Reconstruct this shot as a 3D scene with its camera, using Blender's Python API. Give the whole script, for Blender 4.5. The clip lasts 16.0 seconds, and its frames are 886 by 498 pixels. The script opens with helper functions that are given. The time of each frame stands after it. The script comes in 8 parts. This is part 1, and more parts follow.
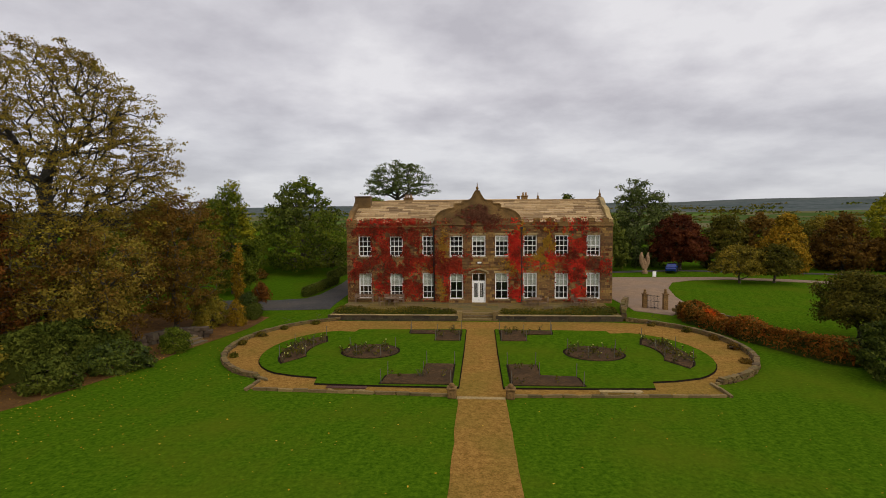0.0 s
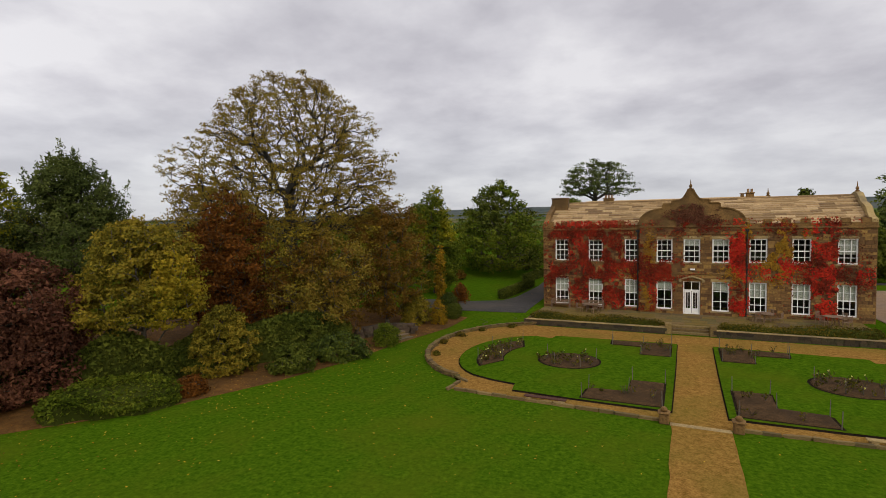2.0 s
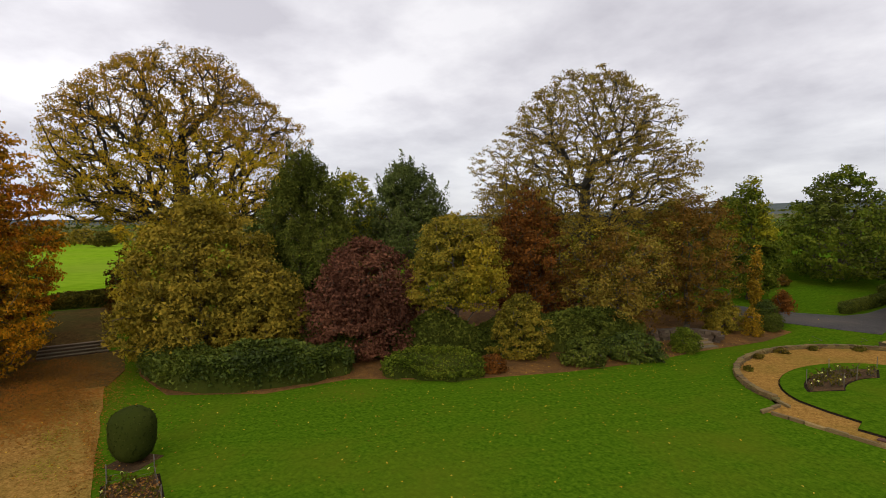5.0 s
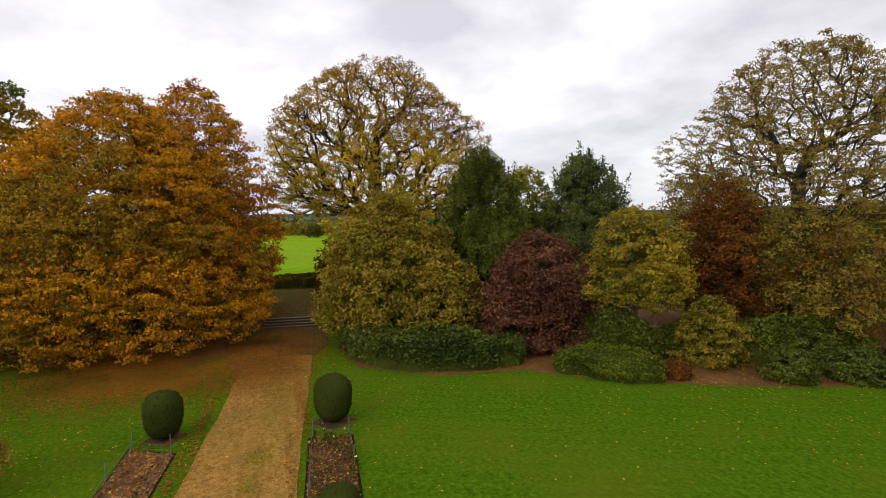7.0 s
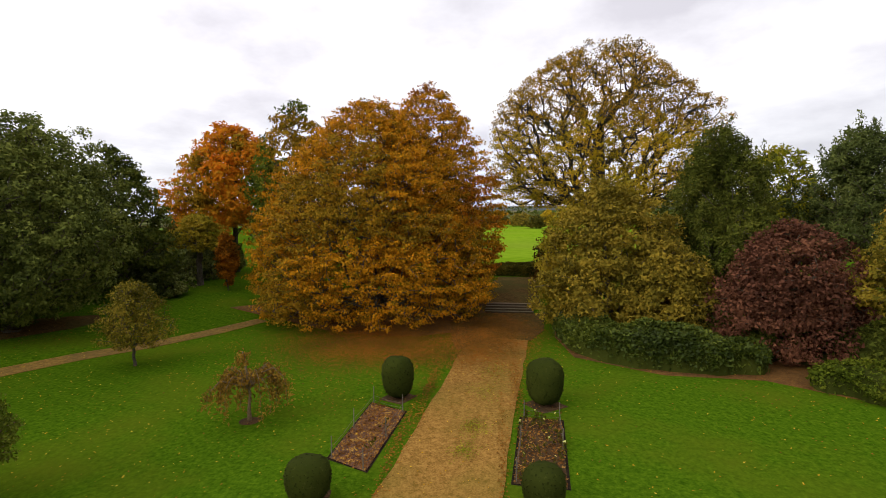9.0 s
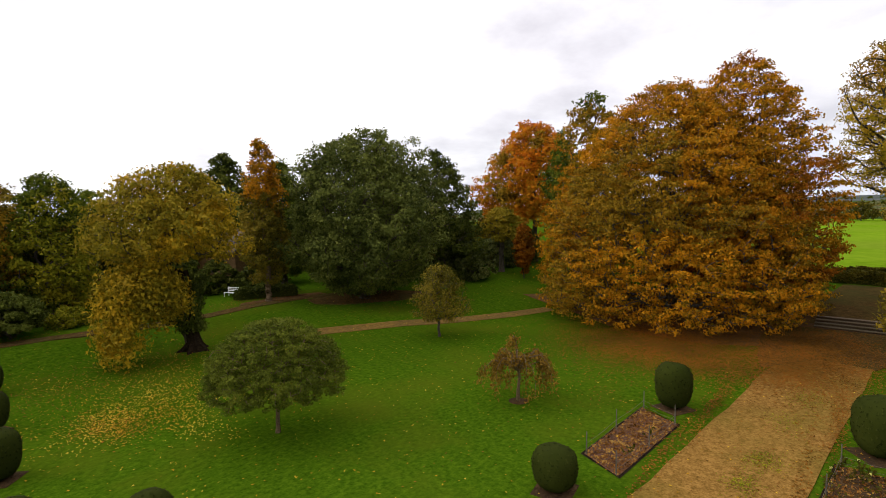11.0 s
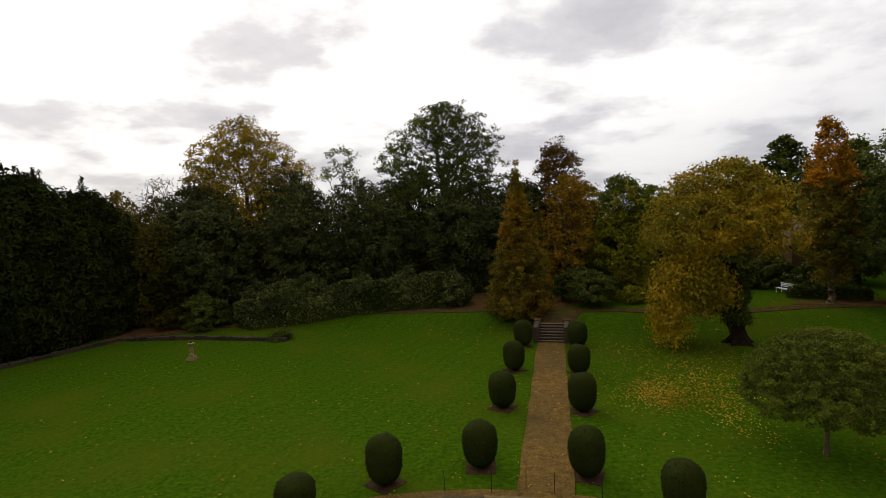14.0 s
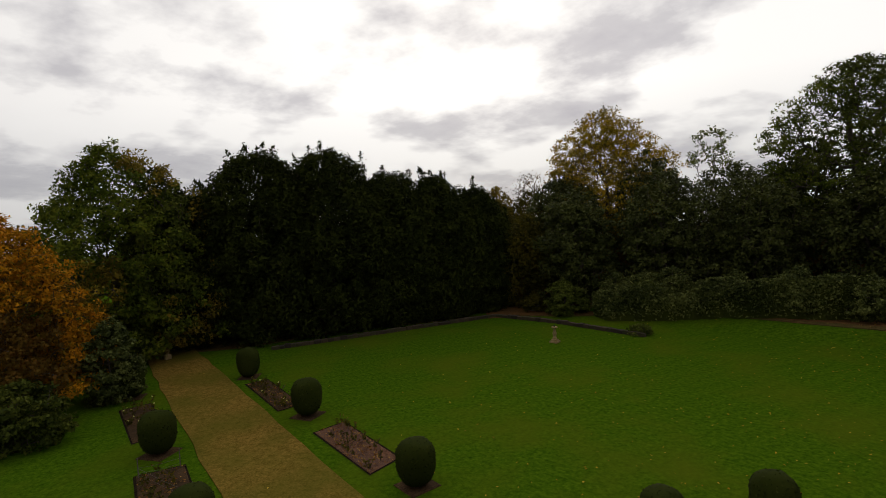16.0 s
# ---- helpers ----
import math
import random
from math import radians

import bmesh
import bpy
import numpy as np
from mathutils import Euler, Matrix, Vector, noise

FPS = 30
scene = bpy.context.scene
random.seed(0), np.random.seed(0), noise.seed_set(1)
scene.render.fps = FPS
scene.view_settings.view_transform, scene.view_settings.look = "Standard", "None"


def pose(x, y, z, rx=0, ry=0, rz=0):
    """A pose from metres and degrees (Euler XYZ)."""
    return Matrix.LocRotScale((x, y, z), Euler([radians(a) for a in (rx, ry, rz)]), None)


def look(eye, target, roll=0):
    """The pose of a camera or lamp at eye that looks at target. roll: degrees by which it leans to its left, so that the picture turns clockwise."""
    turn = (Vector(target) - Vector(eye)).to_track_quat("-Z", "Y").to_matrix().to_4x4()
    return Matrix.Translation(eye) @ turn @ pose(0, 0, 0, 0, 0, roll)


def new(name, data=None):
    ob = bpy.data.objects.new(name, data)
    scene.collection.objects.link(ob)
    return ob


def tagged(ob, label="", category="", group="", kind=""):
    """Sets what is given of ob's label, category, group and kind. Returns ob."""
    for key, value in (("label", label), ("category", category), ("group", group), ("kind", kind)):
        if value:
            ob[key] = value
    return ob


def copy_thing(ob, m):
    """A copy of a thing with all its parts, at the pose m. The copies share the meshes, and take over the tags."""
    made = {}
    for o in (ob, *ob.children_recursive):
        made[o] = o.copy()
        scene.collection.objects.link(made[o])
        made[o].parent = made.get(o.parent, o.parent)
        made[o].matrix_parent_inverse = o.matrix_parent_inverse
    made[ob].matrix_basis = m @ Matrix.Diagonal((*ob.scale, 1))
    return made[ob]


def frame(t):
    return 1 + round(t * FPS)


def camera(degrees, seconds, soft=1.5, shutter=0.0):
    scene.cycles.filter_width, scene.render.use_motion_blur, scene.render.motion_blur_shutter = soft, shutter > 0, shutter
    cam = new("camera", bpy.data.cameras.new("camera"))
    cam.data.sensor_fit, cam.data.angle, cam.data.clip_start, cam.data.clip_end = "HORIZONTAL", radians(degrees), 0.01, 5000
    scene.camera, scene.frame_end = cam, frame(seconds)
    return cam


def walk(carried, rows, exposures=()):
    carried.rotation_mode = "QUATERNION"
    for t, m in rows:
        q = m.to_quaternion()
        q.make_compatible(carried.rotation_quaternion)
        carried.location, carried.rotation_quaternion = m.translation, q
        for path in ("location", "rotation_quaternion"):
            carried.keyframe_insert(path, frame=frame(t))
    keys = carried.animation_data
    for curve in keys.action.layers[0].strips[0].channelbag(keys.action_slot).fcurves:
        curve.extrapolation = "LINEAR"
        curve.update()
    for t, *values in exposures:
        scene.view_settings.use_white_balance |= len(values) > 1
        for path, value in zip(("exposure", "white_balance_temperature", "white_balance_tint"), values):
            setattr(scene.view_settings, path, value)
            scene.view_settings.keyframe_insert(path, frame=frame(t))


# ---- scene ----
# The eye drifts a little and turns to its left over a park round a stone hall.
cam = camera(81.0, 16.0, 0.5)
ROWS = (
    (0, 0, -0, 9.2, -0, -3.36, 0.45), (0.5, -0.14, 0.14, 9.2, 6.1, -3.36, 0.77),
    (1, -0.29, 0.33, 9.24, 12.77, -3.19, 1.01), (1.5, -0.43, 0.59, 9.32, 17.11, -3.07, 1.02),
    (2, -0.54, 0.8, 9.41, 21.04, -3.01, 1.02), (2.5, -0.62, 0.91, 9.46, 25.93, -2.92, 1.05),
    (3, -0.66, 0.91, 9.46, 31.29, -2.9, 1.05), (3.5, -0.67, 0.83, 9.41, 36.88, -2.9, 0.92),
    (4, -0.65, 0.69, 9.37, 41.83, -2.91, 0.82), (4.5, -0.64, 0.57, 9.38, 47.02, -2.95, 0.77),
    (5, -0.65, 0.46, 9.41, 52.33, -3.06, 0.72), (7.5, -0.33, 0.41, 9.23, 76.71, -3.58, 0.48),
    (8, -0.2, 0.45, 9.15, 82.4, -3.78, 0.51), (8.5, -0.11, 0.52, 9.09, 88.67, -3.93, 0.6),
    (11, -0.8, 2.16, 9.04, 128.83, -4.35, 1.08), (11.5, -0.88, 2.59, 9.16, 136.9, -4.39, 1.12),
    (12, -0.91, 2.97, 9.28, 143.92, -4.61, 1.12), (12.5, -0.88, 3.26, 9.35, 153.6, -4.6, 1.52),
    (13, -0.8, 3.42, 9.43, 165.95, -4.38, 2.07), (13.5, -0.67, 3.51, 9.49, 176.13, -4.15, 2.39),
    (14, -0.52, 3.48, 9.56, 185.04, -3.98, 2.59), (14.5, -0.37, 3.39, 9.65, 194.37, -3.72, 2.64),
    (15, -0.19, 3.28, 9.69, 203.25, -3.59, 2.76), (15.5, 0.05, 3.17, 9.69, 213.82, -3.24, 3.01),
    (16, 0.31, 3.05, 9.67, 222.7, -3.15, 3.14))
walk(cam, [(t, pose(x, y, z, 90 + p, r, yaw)) for t, x, y, z, yaw, p, r in ROWS],
     exposures=((0.0, 0.0), (2.0, 0.02), (3.5, 0.17), (5.0, 0.25), (8.5, 0.48), (11.0, 0.42), (12.5, 0.08), (13.5, -0.2), (14.5, -0.48), (16.0, -0.69)))

# ---- light: an overcast autumn sky, brightest in the south-west where the sun stands ----
SUN_YAW, SUN_UP = radians(218), radians(27)
SUN_WAY = Vector((-math.sin(SUN_YAW) * math.cos(SUN_UP), math.cos(SUN_YAW) * math.cos(SUN_UP), math.sin(SUN_UP)))
world = bpy.data.worlds.new("overcast_sky")
scene.world = world
world.use_nodes = True


def node(tree, kind, links=None, operation="", data_type=""):
    """A node with its inputs set, from sockets or values."""
    n = tree.nodes.new(kind)
    if operation:
        n.operation = operation
    if data_type:
        n.data_type = data_type
    for key, value in (links or {}).items():
        if isinstance(value, bpy.types.NodeSocket):
            tree.links.new(value, n.inputs[key])
        else:
            n.inputs[key].default_value = value
    return n


def ramp(tree, fac, stops):
    n = tree.nodes.new("ShaderNodeValToRGB")
    el = n.color_ramp.elements
    while len(el) < len(stops):
        el.new(0.5)
    for e, (p, c) in zip(el, stops):
        e.position, e.color = p, (*c, 1)
    tree.links.new(fac, n.inputs[0])
    return n


def build_sky():
    tr = world.node_tree
    tr.nodes.clear()
    co = node(tr, "ShaderNodeTexCoord")
    sep = node(tr, "ShaderNodeSeparateXYZ", {0: co.outputs["Generated"]})
    up = node(tr, "ShaderNodeMath", {0: sep.outputs[2], 1: 0.0}, operation="MAXIMUM")
    lift = node(tr, "ShaderNodeMath", {0: up.outputs[0], 1: 0.23}, operation="ADD")
    px = node(tr, "ShaderNodeMath", {0: sep.outputs[0], 1: lift.outputs[0]}, operation="DIVIDE")
    py = node(tr, "ShaderNodeMath", {0: sep.outputs[1], 1: lift.outputs[0]}, operation="DIVIDE")
    flat = node(tr, "ShaderNodeCombineXYZ", {0: px.outputs[0], 1: py.outputs[0], 2: 1.9})
    big = node(tr, "ShaderNodeTexNoise", {"Vector": flat.outputs[0], "Scale": 1.6, "Detail": 9.0, "Roughness": 0.55, "Distortion": 0.0})
    dot = node(tr, "ShaderNodeVectorMath", {0: co.outputs["Generated"], 1: SUN_WAY}, operation="DOT_PRODUCT")
    near = node(tr, "ShaderNodeMapRange", {0: dot.outputs["Value"], 1: -0.2, 2: 1.0, 3: 0.0, 4: 1.0})
    # clouds: grey bellies and light tops, breaking up towards the sun
    soft = ramp(tr, big.outputs[0], [(0.34, (0.55, 0.53, 0.575)), (0.48, (0.70, 0.68, 0.72)), (0.62, (0.86, 0.84, 0.865))])
    hard = ramp(tr, big.outputs[0], [(0.27, (0.86, 0.81, 0.87)), (0.42, (1.16, 1.11, 1.12)), (0.54, (2.0, 1.93, 1.84))])
    k = node(tr, "ShaderNodeMath", {0: near.outputs[0], 1: 1.6}, operation="POWER")
    cloud = node(tr, "ShaderNodeMix", {0: k.outputs[0], 6: soft.outputs[0], 7: hard.outputs[0]}, data_type="RGBA")
    side = node(tr, "ShaderNodeVectorMath", {0: co.outputs["Generated"], 1: (-0.86, -0.5, 0.0)}, operation="DOT_PRODUCT")
    west = node(tr, "ShaderNodeMapRange", {0: side.outputs["Value"], 1: 0.3, 2: 0.95, 3: 1.0, 4: 1.22})
    bright = node(tr, "ShaderNodeVectorMath", {0: cloud.outputs[2], "Scale": west.outputs[0]}, operation="SCALE")
    # a paler, bluer band low over the land
    low = node(tr, "ShaderNodeMapRange", {0: sep.outputs[2], 1: 0.0, 2: 0.22, 3: 0.5, 4: 0.0})
    haze = node(tr, "ShaderNodeMix", {0: low.outputs[0], 6: bright.outputs[0], 7: (0.54, 0.575, 0.62, 1)}, data_type="RGBA")
    sky = node(tr, "ShaderNodeTexSky")
    sky.sky_type, sky.sun_disc, sky.sun_elevation, sky.sun_rotation = "NISHITA", False, SUN_UP, -SUN_YAW
    clear = node(tr, "ShaderNodeBackground", {0: sky.outputs[0], 1: 0.08})
    cover = node(tr, "ShaderNodeBackground", {0: haze.outputs[2], 1: 0.95})
    mix = node(tr, "ShaderNodeMixShader", {0: 0.93, 1: clear.outputs[0], 2: cover.outputs[0]})
    node(tr, "ShaderNodeOutputWorld", {0: mix.outputs[0]})


build_sky()
sun = new("sun", bpy.data.lights.new("sun", "SUN"))
sun.data.energy, sun.data.angle, sun.data.color = 0.85, radians(22), (1.0, 0.91, 0.78)
sun.matrix_world = look(SUN_WAY * 100, (0, 0, 0))
scene.view_settings.exposure = 0.0


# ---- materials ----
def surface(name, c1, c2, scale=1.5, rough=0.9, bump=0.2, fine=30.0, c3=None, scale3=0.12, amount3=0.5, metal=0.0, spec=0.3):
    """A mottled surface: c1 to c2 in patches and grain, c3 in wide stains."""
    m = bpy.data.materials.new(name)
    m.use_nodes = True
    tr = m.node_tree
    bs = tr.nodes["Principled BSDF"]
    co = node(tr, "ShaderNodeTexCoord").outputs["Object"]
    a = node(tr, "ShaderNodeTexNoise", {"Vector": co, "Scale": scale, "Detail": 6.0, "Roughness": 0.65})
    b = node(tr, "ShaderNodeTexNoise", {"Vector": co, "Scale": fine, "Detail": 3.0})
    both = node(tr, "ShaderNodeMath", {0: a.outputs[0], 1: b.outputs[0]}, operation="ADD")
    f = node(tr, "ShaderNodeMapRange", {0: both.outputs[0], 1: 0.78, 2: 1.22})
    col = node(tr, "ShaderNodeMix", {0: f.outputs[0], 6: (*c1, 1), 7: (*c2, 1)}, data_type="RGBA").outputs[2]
    if c3:
        w = node(tr, "ShaderNodeTexNoise", {"Vector": co, "Scale": scale3, "Detail": 4.0})
        wf = node(tr, "ShaderNodeMapRange", {0: w.outputs[0], 1: 0.42, 2: 0.66, 3: 0.0, 4: amount3})
        col = node(tr, "ShaderNodeMix", {0: wf.outputs[0], 6: col, 7: (*c3, 1)}, data_type="RGBA").outputs[2]
    tr.links.new(col, bs.inputs["Base Color"])
    bs.inputs["Roughness"].default_value, bs.inputs["Metallic"].default_value = rough, metal
    bs.inputs["Specular IOR Level"].default_value = spec
    if bump:
        bp = node(tr, "ShaderNodeBump", {"Height": both.outputs[0], "Strength": bump, "Distance": 0.05})
        tr.links.new(bp.outputs[0], bs.inputs["Normal"])
    return m


def pieces(name, c1, c2, c3, rough=0.9, bump=0.3, fine=18.0):
    """For separate stones, planks and slates: each takes its own tone, with grain and lichen on it."""
    m = bpy.data.materials.new(name)
    m.use_nodes = True
    tr = m.node_tree
    bs = tr.nodes["Principled BSDF"]
    co = node(tr, "ShaderNodeTexCoord").outputs["Object"]
    r1 = node(tr, "ShaderNodeObjectInfo").outputs["Random"]
    r2 = node(tr, "ShaderNodeNewGeometry").outputs["Random Per Island"]
    s = node(tr, "ShaderNodeMath", {0: r1, 1: r2}, operation="ADD")
    fr = node(tr, "ShaderNodeMath", {0: s.outputs[0]}, operation="FRACT")
    col = ramp(tr, fr.outputs[0], [(0.0, c1), (0.5, c2), (1.0, c3)])
    n = node(tr, "ShaderNodeTexNoise", {"Vector": co, "Scale": fine, "Detail": 6.0})
    f = node(tr, "ShaderNodeMapRange", {0: n.outputs[0], 1: 0.3, 2: 0.7, 3: 0.65, 4: 1.25})
    out = node(tr, "ShaderNodeVectorMath", {0: col.outputs[0], "Scale": f.outputs[0]}, operation="SCALE")
    tr.links.new(out.outputs[0], bs.inputs["Base Color"])
    bs.inputs["Roughness"].default_value = rough
    bp = node(tr, "ShaderNodeBump", {"Height": n.outputs[0], "Strength": bump, "Distance": 0.03})
    tr.links.new(bp.outputs[0], bs.inputs["Normal"])
    return m


def leafy(name, c1, c2, c3, patch=0.35, light=0.3, gloss=0.06, rough=0.75):
    """Leaves: every leaf its own tone, drifting in patches through the crown; thin enough to let light through."""
    c1, c2, c3 = ((min(0.6, r * 1.3 * k), min(0.6, g * 1.22 * k), b * 0.42 * k) for k, (r, g, b) in ((0.78, c1), (1.0, c2), (1.14, c3)))
    m = bpy.data.materials.new(name)
    m.use_nodes = True
    tr = m.node_tree
    bs = tr.nodes["Principled BSDF"]
    co = node(tr, "ShaderNodeTexCoord").outputs["Object"]
    isl = node(tr, "ShaderNodeNewGeometry").outputs["Random Per Island"]
    n = node(tr, "ShaderNodeTexNoise", {"Vector": co, "Scale": patch, "Detail": 3.0})
    pf = node(tr, "ShaderNodeMapRange", {0: n.outputs[0], 1: 0.3, 2: 0.7})
    a = node(tr, "ShaderNodeMath", {0: isl, 1: 0.5}, operation="MULTIPLY")
    b = node(tr, "ShaderNodeMath", {0: pf.outputs[0], 1: 0.5}, operation="MULTIPLY")
    s = node(tr, "ShaderNodeMath", {0: a.outputs[0], 1: b.outputs[0]}, operation="ADD")
    col = ramp(tr, s.outputs[0], [(0.2, c1), (0.5, c2), (0.8, c3)]).outputs[0]
    tr.links.new(col, bs.inputs["Base Color"])
    bs.inputs["Roughness"].default_value, bs.inputs["Specular IOR Level"].default_value = rough, gloss
    thin = node(tr, "ShaderNodeBsdfTranslucent", {0: col})
    mix = node(tr, "ShaderNodeMixShader", {0: light, 1: bs.outputs[0], 2: thin.outputs[0]})
    tr.links.new(mix.outputs[0], tr.nodes["Material Output"].inputs[0])
    return m


def glass_material():
    m = bpy.data.materials.new("window_glass")
    m.use_nodes = True
    tr = m.node_tree
    tr.nodes.remove(tr.nodes["Principled BSDF"])
    clear = node(tr, "ShaderNodeBsdfTransparent", {0: (0.86, 0.9, 0.9, 1)})
    shine = node(tr, "ShaderNodeBsdfGlossy", {"Roughness": 0.03})
    fr = node(tr, "ShaderNodeFresnel", {0: 1.5})
    mix = node(tr, "ShaderNodeMixShader", {0: fr.outputs[0], 1: clear.outputs[0], 2: shine.outputs[0]})
    tr.links.new(mix.outputs[0], tr.nodes["Material Output"].inputs[0])
    return m


def lawn_material():
    """Mown grass: wide worn patches, fine tufts and faint mower lines."""
    m = bpy.data.materials.new("mown_grass")
    m.use_nodes = True
    tr = m.node_tree
    bs = tr.nodes["Principled BSDF"]
    co = node(tr, "ShaderNodeTexCoord").outputs["Object"]
    turned = node(tr, "ShaderNodeMapping", {"Vector": co, "Rotation": (0, 0, radians(24))})
    wide = node(tr, "ShaderNodeTexNoise", {"Vector": co, "Scale": 0.16, "Detail": 5.0, "Roughness": 0.6})
    tuft = node(tr, "ShaderNodeTexNoise", {"Vector": co, "Scale": 4.6, "Detail": 6.0, "Roughness": 0.75})
    rows = node(tr, "ShaderNodeTexWave", {"Vector": turned.outputs[0], "Scale": 0.3, "Distortion": 4.0, "Detail": 3.0, "Detail Scale": 0.6})
    f = node(tr, "ShaderNodeMapRange", {0: tuft.outputs[0], 1: 0.3, 2: 0.7})
    a = node(tr, "ShaderNodeMath", {0: rows.outputs["Fac"], 1: 0.07}, operation="MULTIPLY")
    s = node(tr, "ShaderNodeMath", {0: f.outputs[0], 1: 0.93}, operation="MULTIPLY")
    t = node(tr, "ShaderNodeMath", {0: a.outputs[0], 1: s.outputs[0]}, operation="ADD")
    green = ramp(tr, t.outputs[0], [(0.05, (0.020, 0.052, 0.0020)), (0.5, (0.044, 0.091, 0.0036)), (0.95, (0.080, 0.143, 0.0062))]).outputs[0]
    w = node(tr, "ShaderNodeMapRange", {0: wide.outputs[0], 1: 0.47, 2: 0.70, 3: 0.0, 4: 0.7})
    col = node(tr, "ShaderNodeMix", {0: w.outputs[0], 6: green, 7: (0.077, 0.097, 0.006, 1)}, data_type="RGBA").outputs[2]
    tr.links.new(col, bs.inputs["Base Color"])
    bs.inputs["Roughness"].default_value, bs.inputs["Specular IOR Level"].default_value = 0.95, 0.0
    bp = node(tr, "ShaderNodeBump", {"Height": tuft.outputs[0], "Strength": 0.25, "Distance": 0.05})
    tr.links.new(bp.outputs[0], bs.inputs["Normal"])
    return m


GRASS = lawn_material()
GRAVEL = surface("golden_gravel", (0.15, 0.080, 0.017), (0.315, 0.172, 0.045), 3.2, 0.95, 0.6, 14.0, (0.13, 0.112, 0.018), 0.28, 0.45, spec=0.0)
MOSSPATH = surface("mossy_gravel", (0.105, 0.068, 0.012), (0.235, 0.150, 0.030), 3.2, 0.95, 0.6, 14.0, (0.080, 0.084, 0.010), 0.22, 0.75, spec=0.0)
BROWNPATH = surface("leaf_stained_path", (0.10, 0.058, 0.013), (0.25, 0.15, 0.034), 3.0, 0.95, 0.6, 14.0, (0.085, 0.06, 0.02), 0.3, 0.6, spec=0.1)
DARKPATH = surface("dark_leafy_path", (0.050, 0.032, 0.012), (0.130, 0.080, 0.028), 2.5, 0.95, 0.6, 14.0, (0.06, 0.06, 0.018), 0.25, 0.7, spec=0.0)
LITTER = surface("fallen_leaf_ground", (0.075, 0.036, 0.011), (0.175, 0.085, 0.022), 2.0, 0.95, 0.6, 22.0, (0.05, 0.03, 0.012), 0.4, 0.6, spec=0.1)
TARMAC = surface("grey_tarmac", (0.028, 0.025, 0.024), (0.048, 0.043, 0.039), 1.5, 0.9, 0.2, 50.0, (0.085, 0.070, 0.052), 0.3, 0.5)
FORECOURT = surface("pale_forecourt_gravel", (0.18, 0.115, 0.066), (0.275, 0.18, 0.108), 1.2, 0.95, 0.3, 40.0, (0.18, 0.13, 0.10), 0.2, 0.5)
DARKSOIL = surface("dark_cut_soil", (0.012, 0.009, 0.006), (0.03, 0.022, 0.014), 3.0, 0.95, 0.5, 20.0, spec=0.0)
SOIL = surface("bed_soil", (0.038, 0.022, 0.010), (0.105, 0.060, 0.026), 3.0, 0.95, 0.8, 25.0, (0.03, 0.020, 0.012), 0.8, 0.6, spec=0.08)
MULCH = surface("red_leaf_mulch", (0.06, 0.027, 0.013), (0.19, 0.085, 0.04), 5.0, 0.95, 0.9, 22.0, (0.06, 0.035, 0.03), 0.8, 0.5)
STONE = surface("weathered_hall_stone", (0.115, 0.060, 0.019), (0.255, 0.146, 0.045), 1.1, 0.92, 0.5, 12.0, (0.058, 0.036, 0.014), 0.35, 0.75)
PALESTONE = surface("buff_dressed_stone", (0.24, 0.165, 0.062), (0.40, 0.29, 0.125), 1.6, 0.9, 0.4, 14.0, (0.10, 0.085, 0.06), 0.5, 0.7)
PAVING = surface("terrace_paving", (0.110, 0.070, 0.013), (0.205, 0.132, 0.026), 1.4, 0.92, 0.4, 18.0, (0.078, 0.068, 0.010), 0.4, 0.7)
RUBBLE = pieces("mossy_rubble", (0.060, 0.036, 0.010), (0.160, 0.100, 0.028), (0.090, 0.072, 0.014), 0.95, 0.6, 9.0)
KERB = pieces("stone_kerb", (0.110, 0.070, 0.022), (0.215, 0.146, 0.048), (0.078, 0.056, 0.015), 0.95, 0.5, 9.0)
DARKSTONE = pieces("dark_mossy_stone", (0.022, 0.015, 0.008), (0.060, 0.040, 0.018), (0.040, 0.036, 0.012), 0.95, 0.6, 9.0)
SLATE = pieces("buff_stone_slates", (0.165, 0.098, 0.042), (0.34, 0.225, 0.105), (0.46, 0.32, 0.165), 0.9, 0.35, 9.0)
ASHLAR = pieces("coursed_hall_stone", (0.082, 0.038, 0.012), (0.160, 0.082, 0.024), (0.285, 0.165, 0.042), 0.95, 0.4, 7.0)
# grass brightened in its colour, so the far field looks lit
PASTURE = surface("lit_pasture", (0.11, 0.21, 0.006), (0.17, 0.28, 0.012), 0.05, 0.95, 0.0, 0.6, (0.16, 0.22, 0.02), 0.02, 0.6, spec=0.0)
PALETREAD = pieces("pale_tread_stone", (0.075, 0.050, 0.028), (0.14, 0.096, 0.052), (0.10, 0.076, 0.040))
OLDBARK = surface("dark_furrowed_bark", (0.014, 0.010, 0.006), (0.038, 0.027, 0.015), 5.0, 0.95, 0.9, 18.0, spec=0.0)
STEPSTONE = pieces("dark_step_stone", (0.042, 0.026, 0.015), (0.078, 0.049, 0.027), (0.055, 0.040, 0.020))
WHITE = surface("white_window_paint", (0.72, 0.71, 0.68), (0.82, 0.81, 0.78), 3.0, 0.5, 0.05, 40.0)
BLIND = surface("cream_blind", (0.60, 0.56, 0.46), (0.70, 0.66, 0.55), 2.0, 0.9, 0.1, 30.0)
ROOMDARK = surface("dim_room_plaster", (0.06, 0.05, 0.045), (0.10, 0.085, 0.07), 1.0, 0.9, 0.0)
GLASS = glass_material()
WOOD = surface("grey_teak", (0.125, 0.078, 0.048), (0.23, 0.15, 0.095), 4.0, 0.8, 0.3, 30.0)
